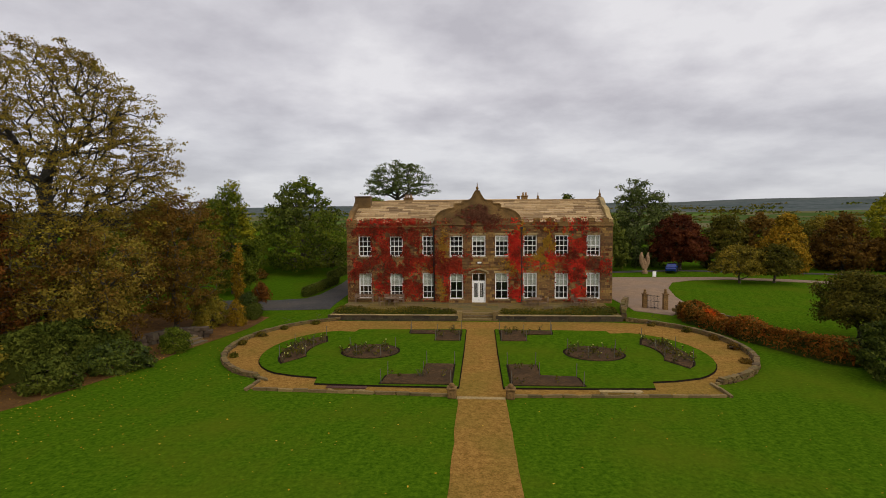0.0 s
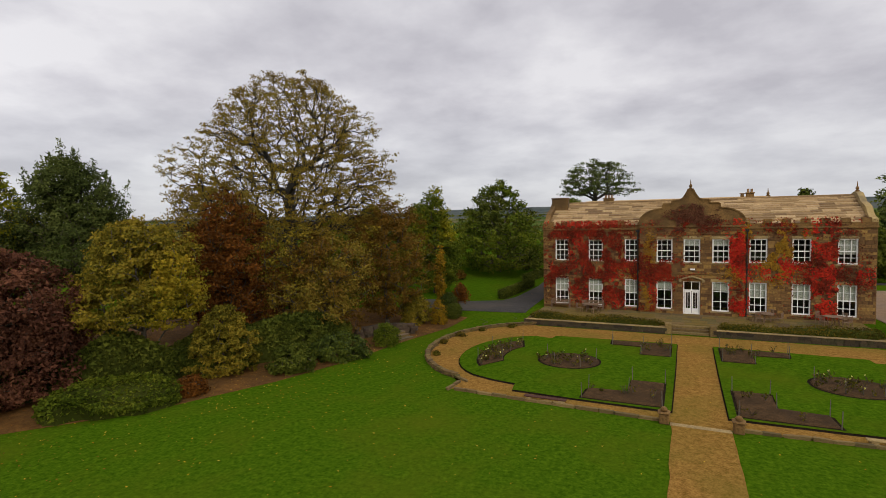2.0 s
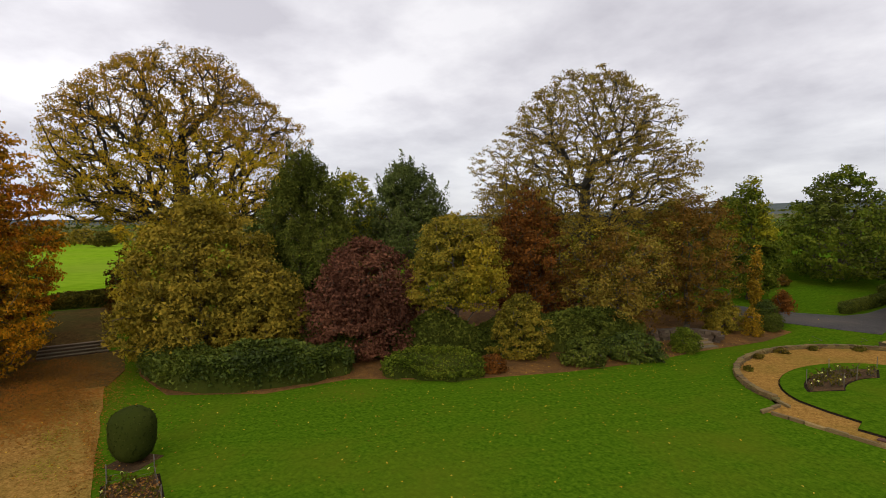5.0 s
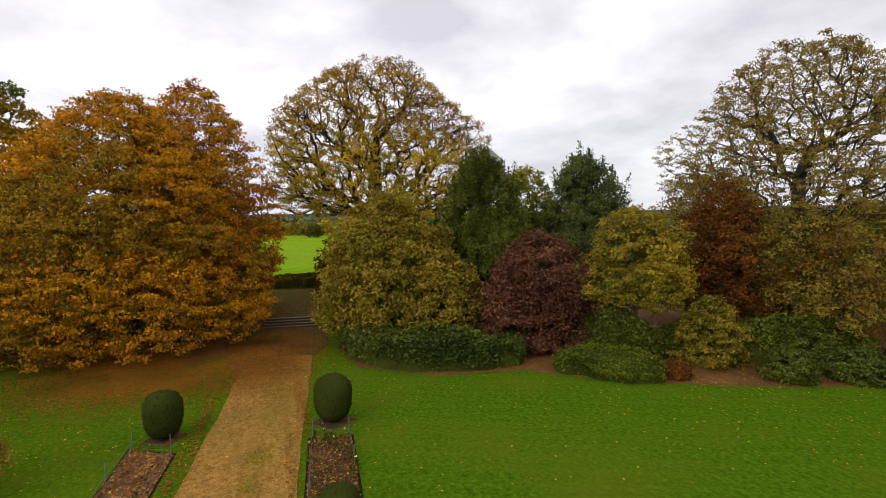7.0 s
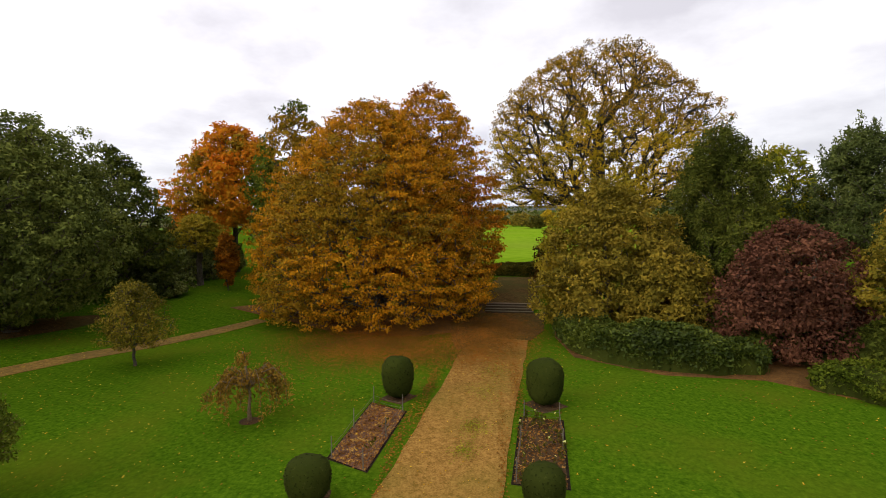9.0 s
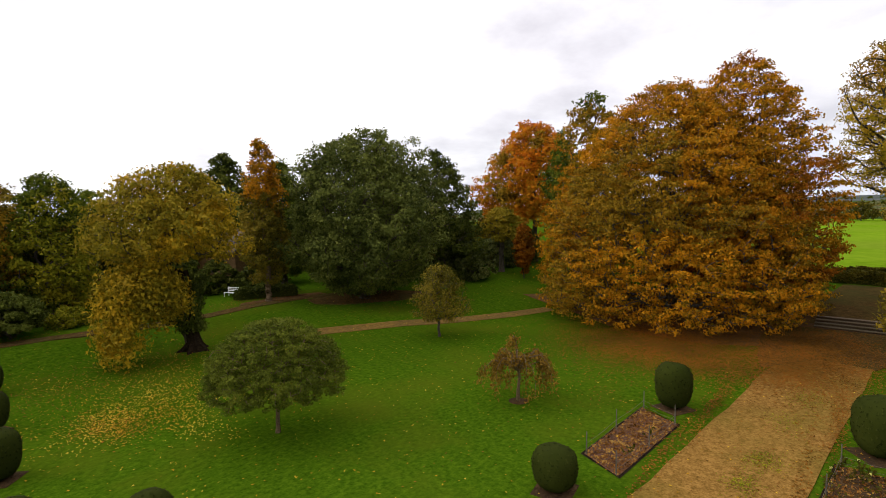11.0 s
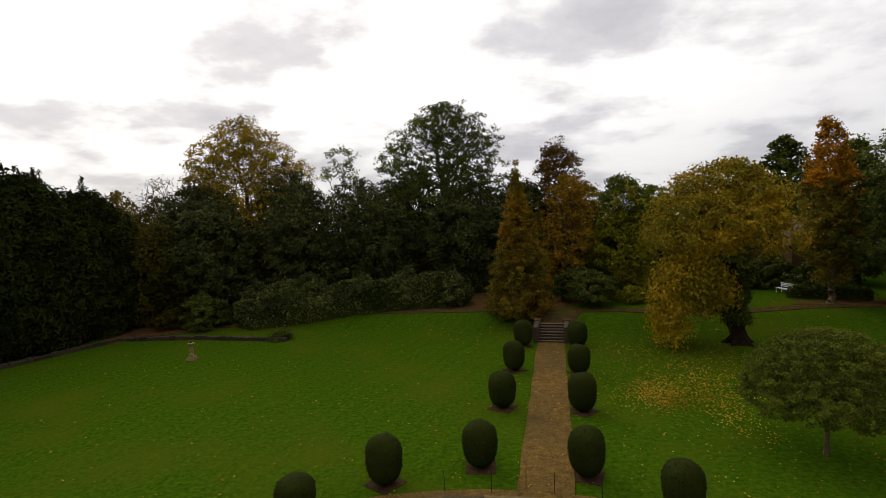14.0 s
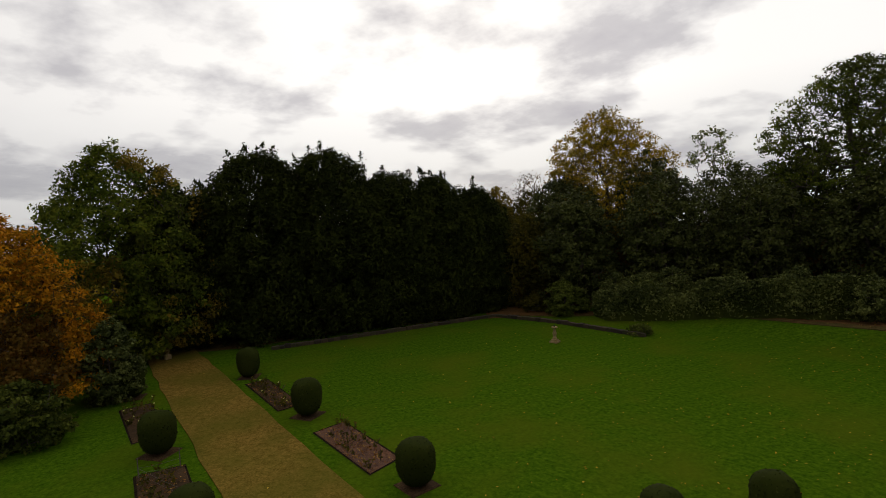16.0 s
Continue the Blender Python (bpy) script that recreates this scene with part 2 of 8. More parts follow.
DARKWOOD = surface("dark_red_wood", (0.045, 0.016, 0.010), (0.09, 0.034, 0.02), 4.0, 0.8, 0.3, 30.0)
CARVED = surface("carved_oak", (0.16, 0.09, 0.045), (0.30, 0.19, 0.10), 2.5, 0.8, 0.4, 14.0)
IRON = surface("black_iron", (0.012, 0.012, 0.012), (0.03, 0.028, 0.026), 6.0, 0.5, 0.1, 30.0)
STAKE = surface("weathered_stake", (0.075, 0.065, 0.048), (0.14, 0.12, 0.09), 6.0, 0.8, 0.1, 30.0)
DARKBARK = surface("dark_wet_bark", (0.016, 0.013, 0.010), (0.045, 0.036, 0.027), 3.0, 0.95, 0.8, 16.0, (0.03, 0.034, 0.018), 0.5, 0.5)
BARK = surface("grey_brown_bark", (0.040, 0.030, 0.022), (0.105, 0.082, 0.060), 3.0, 0.95, 0.8, 16.0, (0.05, 0.055, 0.03), 0.5, 0.5)
TANBARK = surface("tan_smooth_bark", (0.11, 0.072, 0.036), (0.19, 0.13, 0.07), 4.0, 0.95, 0.5, 16.0)
PALEBARK = surface("pale_bark", (0.085, 0.068, 0.05), (0.18, 0.15, 0.115), 3.0, 0.95, 0.6, 16.0, (0.07, 0.07, 0.045), 0.5, 0.5)
def field_material():
    """A patchwork of pasture, stubble and plough."""
    m = surface("far_pasture", (0.05, 0.075, 0.022), (0.08, 0.105, 0.034), 0.01, 0.95, 0.0, 0.05, spec=0.0)
    tr = m.node_tree
    co = node(tr, "ShaderNodeTexCoord").outputs["Object"]
    cells = node(tr, "ShaderNodeTexVoronoi", {"Vector": co, "Scale": 0.0065})
    sep = node(tr, "ShaderNodeSeparateColor", {0: cells.outputs["Color"]})
    tone = ramp(tr, sep.outputs[0], [(0.0, (0.050, 0.078, 0.020)), (0.35, (0.090, 0.092, 0.036)), (0.6, (0.120, 0.112, 0.056)), (0.85, (0.080, 0.125, 0.024))])
    tone.color_ramp.interpolation = "CONSTANT"
    tr.links.new(tone.outputs[0], tr.nodes["Principled BSDF"].inputs["Base Color"])
    return m


FIELD = field_material()
# distance haze is put into the hills' own muted grey-blue colour
FARHILL = surface("haze_toned_hills", (0.050, 0.064, 0.062), (0.094, 0.108, 0.106), 0.004, 0.95, 0.0, 0.03, (0.12, 0.12, 0.10), 0.0016, 0.5, spec=0.0)
BLUEPAINT = surface("blue_car_paint", (0.006, 0.018, 0.105), (0.008, 0.022, 0.13), 2.0, 0.25, 0.0, 30.0, spec=0.5)
RUBBER = surface("tyre_rubber", (0.015, 0.015, 0.015), (0.03, 0.03, 0.03), 6.0, 0.85, 0.1)
ROOFTILE = surface("brown_shed_roof", (0.075, 0.055, 0.042), (0.13, 0.10, 0.078), 2.0, 0.85, 0.3, 14.0)

L_SYC = leafy("olive_gold_leaves", (0.115, 0.085, 0.034), (0.195, 0.140, 0.056), (0.125, 0.112, 0.044))
L_COPPER = leafy("copper_brown_leaves", (0.060, 0.026, 0.015), (0.102, 0.039, 0.020), (0.145, 0.056, 0.027))
L_BROWN = leafy("russet_brown_leaves", (0.070, 0.042, 0.019), (0.122, 0.074, 0.031), (0.105, 0.050, 0.023))
L_YELLOW = leafy("yellow_green_leaves", (0.125, 0.115, 0.022), (0.22, 0.182, 0.036), (0.27, 0.20, 0.045))
L_CATALPA = leafy("golden_catalpa_leaves", (0.15, 0.125, 0.02), (0.285, 0.215, 0.03), (0.39, 0.250, 0.036))
L_GOLDGREEN = leafy("olive_yellow_leaves", (0.080, 0.070, 0.022), (0.148, 0.119, 0.036), (0.205, 0.150, 0.046))
L_PURPLE = leafy("dark_purple_leaves", (0.050, 0.021, 0.036), (0.088, 0.037, 0.062), (0.135, 0.060, 0.090))
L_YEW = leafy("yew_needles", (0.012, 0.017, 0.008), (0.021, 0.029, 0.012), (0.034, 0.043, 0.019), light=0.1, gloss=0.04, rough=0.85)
L_PINE = leafy("blue_green_needles", (0.030, 0.045, 0.030), (0.054, 0.074, 0.048), (0.084, 0.104, 0.07), light=0.2)
# same needles as L_YEW, coloured brighter for the yew that stands in light
L_LITYEW = leafy("lit_yew_needles", (0.028, 0.038, 0.015), (0.052, 0.066, 0.026), (0.088, 0.100, 0.042), light=0.2, gloss=0.04, rough=0.85)
L_MULBERRY = leafy("olive_grey_leaves", (0.054, 0.076, 0.024), (0.090, 0.116, 0.034), (0.128, 0.150, 0.045), 1.0)
L_GREEN = leafy("mid_green_leaves", (0.034, 0.055, 0.012), (0.066, 0.095, 0.02), (0.105, 0.122, 0.03))
L_CRIMSON = leafy("dark_crimson_leaves", (0.034, 0.010, 0.010), (0.060, 0.016, 0.016), (0.085, 0.026, 0.022))
L_DARK = leafy("dark_green_leaves", (0.026, 0.039, 0.015), (0.050, 0.066, 0.023), (0.078, 0.091, 0.034), light=0.18)
L_HOLM = leafy("grey_green_holm_leaves", (0.043, 0.059, 0.032), (0.078, 0.100, 0.053), (0.125, 0.145, 0.080), light=0.18)
L_LAUREL = leafy("laurel_leaves", (0.018, 0.031, 0.009), (0.036, 0.055, 0.015), (0.066, 0.084, 0.024), light=0.15, gloss=0.15, rough=0.6)
L_RHODO = leafy("rhododendron_leaves", (0.030, 0.042, 0.026), (0.058, 0.075, 0.046), (0.125, 0.142, 0.100), light=0.12, gloss=0.1, rough=0.65)
L_OAK = leafy("golden_oak_leaves", (0.110, 0.080, 0.018), (0.205, 0.136, 0.026), (0.28, 0.155, 0.026))
L_BEECH = leafy("orange_beech_leaves", (0.135, 0.094, 0.014), (0.33, 0.162, 0.017), (0.46, 0.178, 0.016), 1.1)
L_BEECHRED = leafy("red_orange_leaves", (0.125, 0.056, 0.012), (0.24, 0.092, 0.016), (0.34, 0.112, 0.018))
L_MAPLE = leafy("bright_orange_leaves", (0.29, 0.165, 0.02), (0.40, 0.170, 0.02), (0.42, 0.120, 0.015), 0.18)
L_SCARLET = leafy("scarlet_leaves", (0.24, 0.03, 0.012), (0.38, 0.06, 0.016), (0.42, 0.13, 0.02))
L_LIME = leafy("lime_leaves", (0.09, 0.11, 0.016), (0.16, 0.17, 0.024), (0.22, 0.20, 0.03))
L_GREY = leafy("grey_green_leaves", (0.045, 0.062, 0.024), (0.08, 0.105, 0.042), (0.12, 0.145, 0.065))
L_RUSTHEDGE = leafy("rusty_berberis_leaves", (0.080, 0.050, 0.018), (0.140, 0.068, 0.024), (0.20, 0.066, 0.024), 0.7)
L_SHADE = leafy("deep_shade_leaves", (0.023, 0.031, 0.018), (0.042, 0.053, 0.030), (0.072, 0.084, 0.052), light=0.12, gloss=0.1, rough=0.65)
L_DUSK = leafy("dusky_red_brown_leaves", (0.046, 0.026, 0.012), (0.082, 0.044, 0.018), (0.11, 0.060, 0.022))
L_OLIVE = leafy("dull_olive_leaves", (0.036, 0.038, 0.012), (0.062, 0.060, 0.018), (0.09, 0.074, 0.024))
L_MAPLEGREEN = leafy("greenish_yellow_leaves", (0.075, 0.074, 0.022), (0.145, 0.124, 0.036), (0.20, 0.150, 0.046))
L_CREEPER = leafy("dark_red_creeper", (0.068, 0.013, 0.010), (0.140, 0.015, 0.014), (0.215, 0.020, 0.018), 0.8, 0.1, 0.15)
L_FLAME = leafy("flame_red_creeper", (0.21, 0.011, 0.014), (0.35, 0.016, 0.022), (0.44, 0.03, 0.028), 0.8, 0.15, 0.15)
# leaf tone raised to match ochre stone in light
L_OCHRE = leafy("ochre_lit_wall_leaves", (0.17, 0.092, 0.030), (0.27, 0.150, 0.045), (0.15, 0.095, 0.034), 0.8, 0.15)
L_FALLEN = leafy("fallen_yellow_leaves", (0.22, 0.11, 0.018), (0.34, 0.20, 0.03), (0.40, 0.29, 0.09), 0.3, 0.1)
L_FALLRED = leafy("fallen_orange_leaves", (0.088, 0.042, 0.016), (0.150, 0.066, 0.022), (0.17, 0.062, 0.02), 0.3, 0.1)
L_BEDLEAF = leafy("withered_mulch_leaves", (0.06, 0.026, 0.016), (0.16, 0.07, 0.04), (0.24, 0.15, 0.10), 2.0, 0.1)
L_PALE = leafy("pale_petals", (0.5, 0.5, 0.34), (0.6, 0.58, 0.45), (0.6, 0.42, 0.3), 0.3, 0.1)
L_CHERRY = leafy("tan_brown_leaves", (0.10, 0.064, 0.026), (0.165, 0.10, 0.04), (0.22, 0.125, 0.05), 0.8)
L_BORDER = leafy("brown_green_lavender", (0.040, 0.040, 0.012), (0.075, 0.066, 0.020), (0.115, 0.085, 0.030), 0.5, 0.2)
L_TUFT = leafy("rough_grass_tufts", (0.045, 0.042, 0.014), (0.082, 0.066, 0.022), (0.120, 0.082, 0.036), 0.5, 0.2)


# ---- building helpers ----
def link_mesh(name, me, material, parent=None, label="", m=None):
    ob = new(name, me)
    if material and not me.materials:
        me.materials.append(material)
    ob.parent = parent
    if m is not None:
        ob.matrix_basis = m
    if label:
        ob["label"] = label
    return ob


def part(name, bm, material, parent, label="", m=None):
    """Links a bmesh as one mesh object under a thing."""
    me = bpy.data.meshes.new(name)
    bm.to_mesh(me)
    bm.free()
    return link_mesh(name, me, material, parent, label, m)


def thing(name, m, label, category, group="", kind=""):
    ob = new(name)
    ob.matrix_basis = m
    ob.empty_display_size = 0.3
    return tagged(ob, label, category, group, kind)


def quads_mesh(name, verts, faces_n=4):
    """A mesh of separate polygons with faces_n corners each, from an (n * faces_n, 3) array."""
    n = len(verts) // faces_n
    me = bpy.data.meshes.new(name)
    me.vertices.add(n * faces_n)
    me.vertices.foreach_set("co", np.asarray(verts, np.float32).ravel())
    me.loops.add(n * faces_n)
    me.loops.foreach_set("vertex_index", np.arange(n * faces_n, dtype=np.int32))
    me.polygons.add(n)
    me.polygons.foreach_set("loop_start", np.arange(0, n * faces_n, faces_n, dtype=np.int32))
    me.update()
    return me


def leaf_cards(pts, size, rng, droop=0.0, face=None, lean=0.6, slim=1.0):
    """Small pointed leaves at pts, turned at random or about the way face; three corners each."""
    n = len(pts)
    a = rng.normal(size=(n, 3))
    if face is not None:
        a = face + lean * a
    a /= np.linalg.norm(a, axis=1)[:, None] + 1e-9
    b = rng.normal(size=(n, 3))
    b[:, 2] -= droop
    b -= (a * b).sum(1)[:, None] * a
    b /= np.linalg.norm(b, axis=1)[:, None] + 1e-9
    c = np.cross(a, b) * slim
    s = (size * rng.uniform(0.65, 1.4, n))[:, None]
    v = np.empty((n, 3, 3))
    v[:, 0] = pts - b * s * 0.5 + c * s * 0.45
    v[:, 1] = pts - b * s * 0.5 - c * s * 0.45
    v[:, 2] = pts + b * s * 0.75
    return v.reshape(-1, 3)


def leaf_mesh(name, verts):
    return quads_mesh(name, verts, 3)


def box(bm, x0, x1, y0, y1, z0, z1, bevel=0.0):
    g = bmesh.ops.create_cube(bm, size=1.0)["verts"]
    for v in g:
        v.co = (x0 + (v.co.x + 0.5) * (x1 - x0), y0 + (v.co.y + 0.5) * (y1 - y0), z0 + (v.co.z + 0.5) * (z1 - z0))
    if bevel:
        es = list({e for v in g for e in v.link_edges})
        bmesh.ops.bevel(bm, geom=es, offset=bevel, segments=1, affect="EDGES")


def tube(bm, points, radii, sides=6, cap=True):
    rings = []
    pts = [Vector(p) for p in points]
    for i, p in enumerate(pts):
        way = (pts[min(i + 1, len(pts) - 1)] - pts[max(i - 1, 0)]).normalized()
        side = way.orthogonal().normalized() if abs(way.z) < 0.9 else (Vector((1, 0, 0)) - way * way.x).normalized()
        other = way.cross(side)
        rings.append([bm.verts.new(p + (side * math.cos(k * 2 * math.pi / sides) + other * math.sin(k * 2 * math.pi / sides)) * radii[i]) for k in range(sides)])
    for r0, r1 in zip(rings, rings[1:]):
        for k in range(sides):
            bm.faces.new((r0[k], r0[(k + 1) % sides], r1[(k + 1) % sides], r1[k]))
    if cap:
        bm.faces.new(rings[-1])
        bm.faces.new(list(reversed(rings[0])))


def lathe(bm, profile, sides=12, cx=0.0, cy=0.0):
    rings = [[bm.verts.new((cx + r * math.cos(2 * math.pi * k / sides), cy + r * math.sin(2 * math.pi * k / sides), z)) for k in range(sides)] for r, z in profile]
    for r0, r1 in zip(rings, rings[1:]):
        for k in range(sides):
            bm.faces.new((r0[k], r0[(k + 1) % sides], r1[(k + 1) % sides], r1[k]))
    bm.faces.new(rings[-1])
    bm.faces.new(list(reversed(rings[0])))


def smooth01(x):
    x = min(1.0, max(0.0, x))
    return x * x * (3 - 2 * x)


# ---- the lie of the land ----
# bearing to the left of north: where a bank starts, where it ends, its height, and the further rise
LIE = ((-60, 48, 60, 0.5, 0.3), (-17.9, 46.4, 52.8, 0.5, 0.4), (10.6, 47.3, 53.3, 0.5, 1.7), (21.5, 45.5, 58.2, 0.6, 2.6),
       (41.3, 39.6, 50.5, 0.8, 1.5), (61.7, 34.5, 48.4, 0.6, 0.4), (84.5, 46.2, 49.4, 0.8, 0.3), (102.3, 46.9, 59.9, 0.9, 0.6),
       (129.5, 38.0, 59.3, 1.1, 0.9), (151.4, 37.0, 48.8, 0.9, 1.0), (165.8, 35.8, 39.7, 0.95, 0.6), (179.5, 36.8, 40.5, 0.95, 0.4),
       (200.2, 41.6, 44.7, 0.8, 0.3), (220.3, 47.0, 56.0, 0.2, 0.1), (300, 48, 60, 0.3, 0.3))


def land(x, y):
    th, d = math.degrees(math.atan2(-x, y)), math.hypot(x, y)
    if th < -60:
        th += 360
    th = min(th, 299.9)
    for p, q in zip(LIE, LIE[1:]):
        if p[0] <= th <= q[0]:
            k = (th - p[0]) / (q[0] - p[0])
            s, e, a, far = (p[i] + (q[i] - p[i]) * k for i in range(1, 5))
            break
    z = a * smooth01((d - s) / (e - s)) + far * smooth01((d - 50) / 48)
    if d > 300:
        k = max(1 - smooth01((th - 108) / 25), smooth01((th - 255) / 40))
        z += k * 105 * (1 - 0.62 * smooth01((th + 5) / 60) * (1 - smooth01((th - 255) / 40))) * smooth01((d - 1300) / 2700) * (1 + 0.16 * noise.noise((x * 0.0011, y * 0.0011, 5.0)))
        z += k * (d - 300) * 0.0035 * (1 + 0.6 * noise.noise((x * 0.0015, y * 0.0015, 0.3))) + k * 14 * smooth01((d - 1600) / 1800) * noise.noise((x * 0.0008, y * 0.0008, 7.0))
        z -= 8 * smooth01((d - 300) / 500)
    if d > 100 and th > 122:
        z -= (min(d, 3300) - 100) * 0.036 * smooth01((th - 122) / 16) * (1 - smooth01((th - 262) / 30))
    return z


def build_ground():
    radii = [0.5, 8, 16, 22, 26, 29, 31] + [32 + 0.6 * i for i in range(60)] + [68.5, 71, 74, 78, 82, 87, 92, 97, 103, 110, 120, 132, 146, 165, 190, 220, 260, 310, 380, 470, 580, 720, 900, 1150, 1450, 1800, 2200, 2700, 3300, 4000, 4700]
    n = 240
    verts = [(0, 0, 0)]
    for r in radii:
        for k in range(n):
            a = 2 * math.pi * k / n
            x, y = r * math.cos(a), r * math.sin(a)
            verts.append((x, y, land(x, y)))
    faces = [(0, 1 + k, 1 + (k + 1) % n) for k in range(n)]
    for i in range(len(radii) - 1):
        o, p = 1 + i * n, 1 + (i + 1) * n
        faces += [(o + k, p + k, p + (k + 1) % n, o + (k + 1) % n) for k in range(n)]
    me = bpy.data.meshes.new("ground")
    me.from_pydata(verts, [], faces)
    me.polygons.foreach_set("use_smooth", np.ones(len(faces), bool))
    me.materials.append(GRASS)
    me.materials.append(FIELD)
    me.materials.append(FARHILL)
    # ground past 2 km takes the haze-coloured hill tone
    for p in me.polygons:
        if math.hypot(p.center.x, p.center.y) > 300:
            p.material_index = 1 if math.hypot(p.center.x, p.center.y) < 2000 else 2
    tagged(new("ground", me), "mown green lawns and pasture running out to the hills", "ground", kind="structure")


build_ground()


def sheet(name, label, material, outline, lift=0.03, grid=1.6, flat=None, category="path", kind="structure"):
    """A thin layer over the ground inside an outline, with a small edge turned down."""
    bm = bmesh.new()
    vs = [bm.verts.new((x, y, 0)) for x, y in outline]
    bm.faces.new(vs)
    xs, ys = [p[0] for p in outline], [p[1] for p in outline]
    if flat is None:
        for lo, hi, no in ((min(xs), max(xs), (1, 0, 0)), (min(ys), max(ys), (0, 1, 0))):
            c = lo + grid
            while c < hi:
                co = (c, 0, 0) if no[0] else (0, c, 0)
                bmesh.ops.bisect_plane(bm, geom=bm.verts[:] + bm.edges[:] + bm.faces[:], plane_co=co, plane_no=no)
                c += grid
    bmesh.ops.triangulate(bm, faces=bm.faces[:])
    edge = [e for e in bm.edges if e.is_boundary]
    ret = bmesh.ops.extrude_edge_only(bm, edges=edge)
    low = {v for v in ret["geom"] if isinstance(v, bmesh.types.BMVert)}
    for v in bm.verts:
        v.co.z = (land(v.co.x, v.co.y) if flat is None else flat) + (lift if v not in low else lift - 0.08)
    bmesh.ops.recalc_face_normals(bm, faces=bm.faces[:])
    return tagged(part(name, bm, material, None), label, category, kind=kind)


def strip(a, b, wa, wb, wobble=0.06, n=14, seed=1):
    """The outline of a path from a to b."""
    r = random.Random(seed)
    a, b = Vector(a), Vector(b)
    w = (b - a).normalized()
    s = Vector((-w.y, w.x))
    left = [a.lerp(b, i / n) + s * (wa + (wb - wa) * i / n + r.uniform(-wobble, wobble)) / 1 for i in range(n + 1)]
    right = [a.lerp(b, i / n) - s * (wa + (wb - wa) * i / n + r.uniform(-wobble, wobble)) / 1 for i in range(n + 1)]
    return [(p.x, p.y) for p in right + left[::-1]]


# ---- paths and laid ground ----
HALL = pose(3.5, 52.95, 0, 0, 0, -4)


def hall_xy(u, v):
    p = HALL @ Vector((u, v, 0))
    return p.x, p.y


def garden_xy(u, v):
    return hall_xy(u * 0.945 + 0.26, v * 0.925)


def ring_points(cx, cy, rx, ry, a0, a1, n):
    return [(cx + rx * math.cos(radians(a0 + (a1 - a0) * i / n)), cy + ry * math.sin(radians(a0 + (a1 - a0) * i / n))) for i in range(n + 1)]


def garden_outline():
    """The gravel floor of the sunken garden: two rounded wings before the terrace, in the hall's own axes."""
    right = [(1.5, -28.9), (5.0, -28.7), (9.0, -28.5), (13.4, -28.2), (13.3, -27.0), (13.6, -26.0)] + ring_points(11.6, -16.9, 7.3, 9.4, -66, 76, 16) + [(13.3, -7.9)]
    left = [(-u, v) for u, v in reversed(right)]
    return right + left


def wing_island(s):
    """The lawn of one wing, with its notched corners."""
    pts = [(1.3, -27.6), (1.25, -20.0), (1.25, -11.7), (10.6, -12.1), (10.7, -13.1), (11.6, -13.0)] + ring_points(11.1, -19.2, 4.7, 6.6, 78, -66, 14) + [(11.5, -25.8), (10.0, -26.1), (9.8, -27.3), (6.0, -27.5)]
    pts = [(s * u, v) for u, v in pts]
    return pts if s < 0 else pts[::-1]


sheet("garden_gravel", "golden gravel walks of the sunken rose garden", GRAVEL, [garden_xy(*p) for p in garden_outline()], 0.02, flat=0.0)
sheet("entrance_path", "straight golden gravel path to the hall", GRAVEL, strip((0.3, -2.4), garden_xy(0, -28.9), 1.36, 1.2, 0.05, 26, 3), 0.028, flat=0.0)
for s, tag in ((-1, "west"), (1, "east")):
    sheet("garden_lawn_" + tag, "clipped lawn island in the rose garden", GRASS, [garden_xy(*p) for p in wing_island(s)], 0.115, flat=0.0, category="lawn")
    line = [Vector(garden_xy(*p)) for p in wing_island(s)]
    mid = Vector((sum(p.x for p in line) / len(line), sum(p.y for p in line) / len(line)))
    bm = bmesh.new()
    rings = []
    for k, z in ((0.012, 0.112), (0.012, 0.05), (0.07, 0.03)):
        rings.append([bm.verts.new((*(p + (p - mid).normalized() * k), z)) for p in line])
    for a, b in zip(rings, rings[1:]):
        for i in range(len(line)):
            j = (i + 1) % len(line)
            bm.faces.new((a[i], a[j], b[j], b[i]))
    tagged(part("lawn_edge_" + tag, bm, DARKSOIL, None), "dark cut turf edge of the lawn island", "lawn edge", kind="structure")
sheet("west_path", "wide golden gravel path between yew bushes", GRAVEL, strip((0.8, -2.88), (-46.0, 1.8), 1.9, 2.15, 0.08, 28, 5), 0.032, category="path")
sheet("south_west_path", "brown gravel path lined with clipped yews", BROWNPATH, strip((-0.5, -1.2), (-4.57, -33.4), 0.98, 0.95, 0.05, 24, 6), 0.036)
sheet("south_path", "golden gravel path to the dark yew wood, mossy at the edges", MOSSPATH, strip((-0.8, -2.44), (46.3, -12.4), 2.1, 1.85, 0.08, 26, 7), 0.040)
sheet("crossing_circle", "round gravel crossing where the paths meet", BROWNPATH, ring_points(0.0, 0.2, 14.0, 14.0, 0, 352.5, 47), 0.016, flat=0.0)
sheet("crossing_lawn", "round lawn inside the gravel crossing", GRASS, ring_points(0.0, 0.2, 13.2, 13.2, 0, 352.5, 47), 0.024, flat=0.0, category="lawn")
sheet("upper_walk", "brown leaf-strewn walk along the top of the bank", DARKPATH,
      [(29.93, -37.84), (20.75, -41.14), (11.52, -42.06), (0.5, -40.61), (-6.45, -39.5), (-12.24, -38.87), (-17.73, -38.67), (-22, -39.01), (-25.65, -39.32), (-29.79, -38.88), (-34.3, -37.71),
       (-33.62, -38.76), (-29.21, -39.8), (-24.86, -40.36), (-21.41, -39.95), (-16.78, -39.77), (-11.98, -40.12), (-7.06, -41.03), (0.37, -41.89), (11.37, -42.23), (20.7, -41.5), (29.97, -38.29)], 0.05, 1.2)
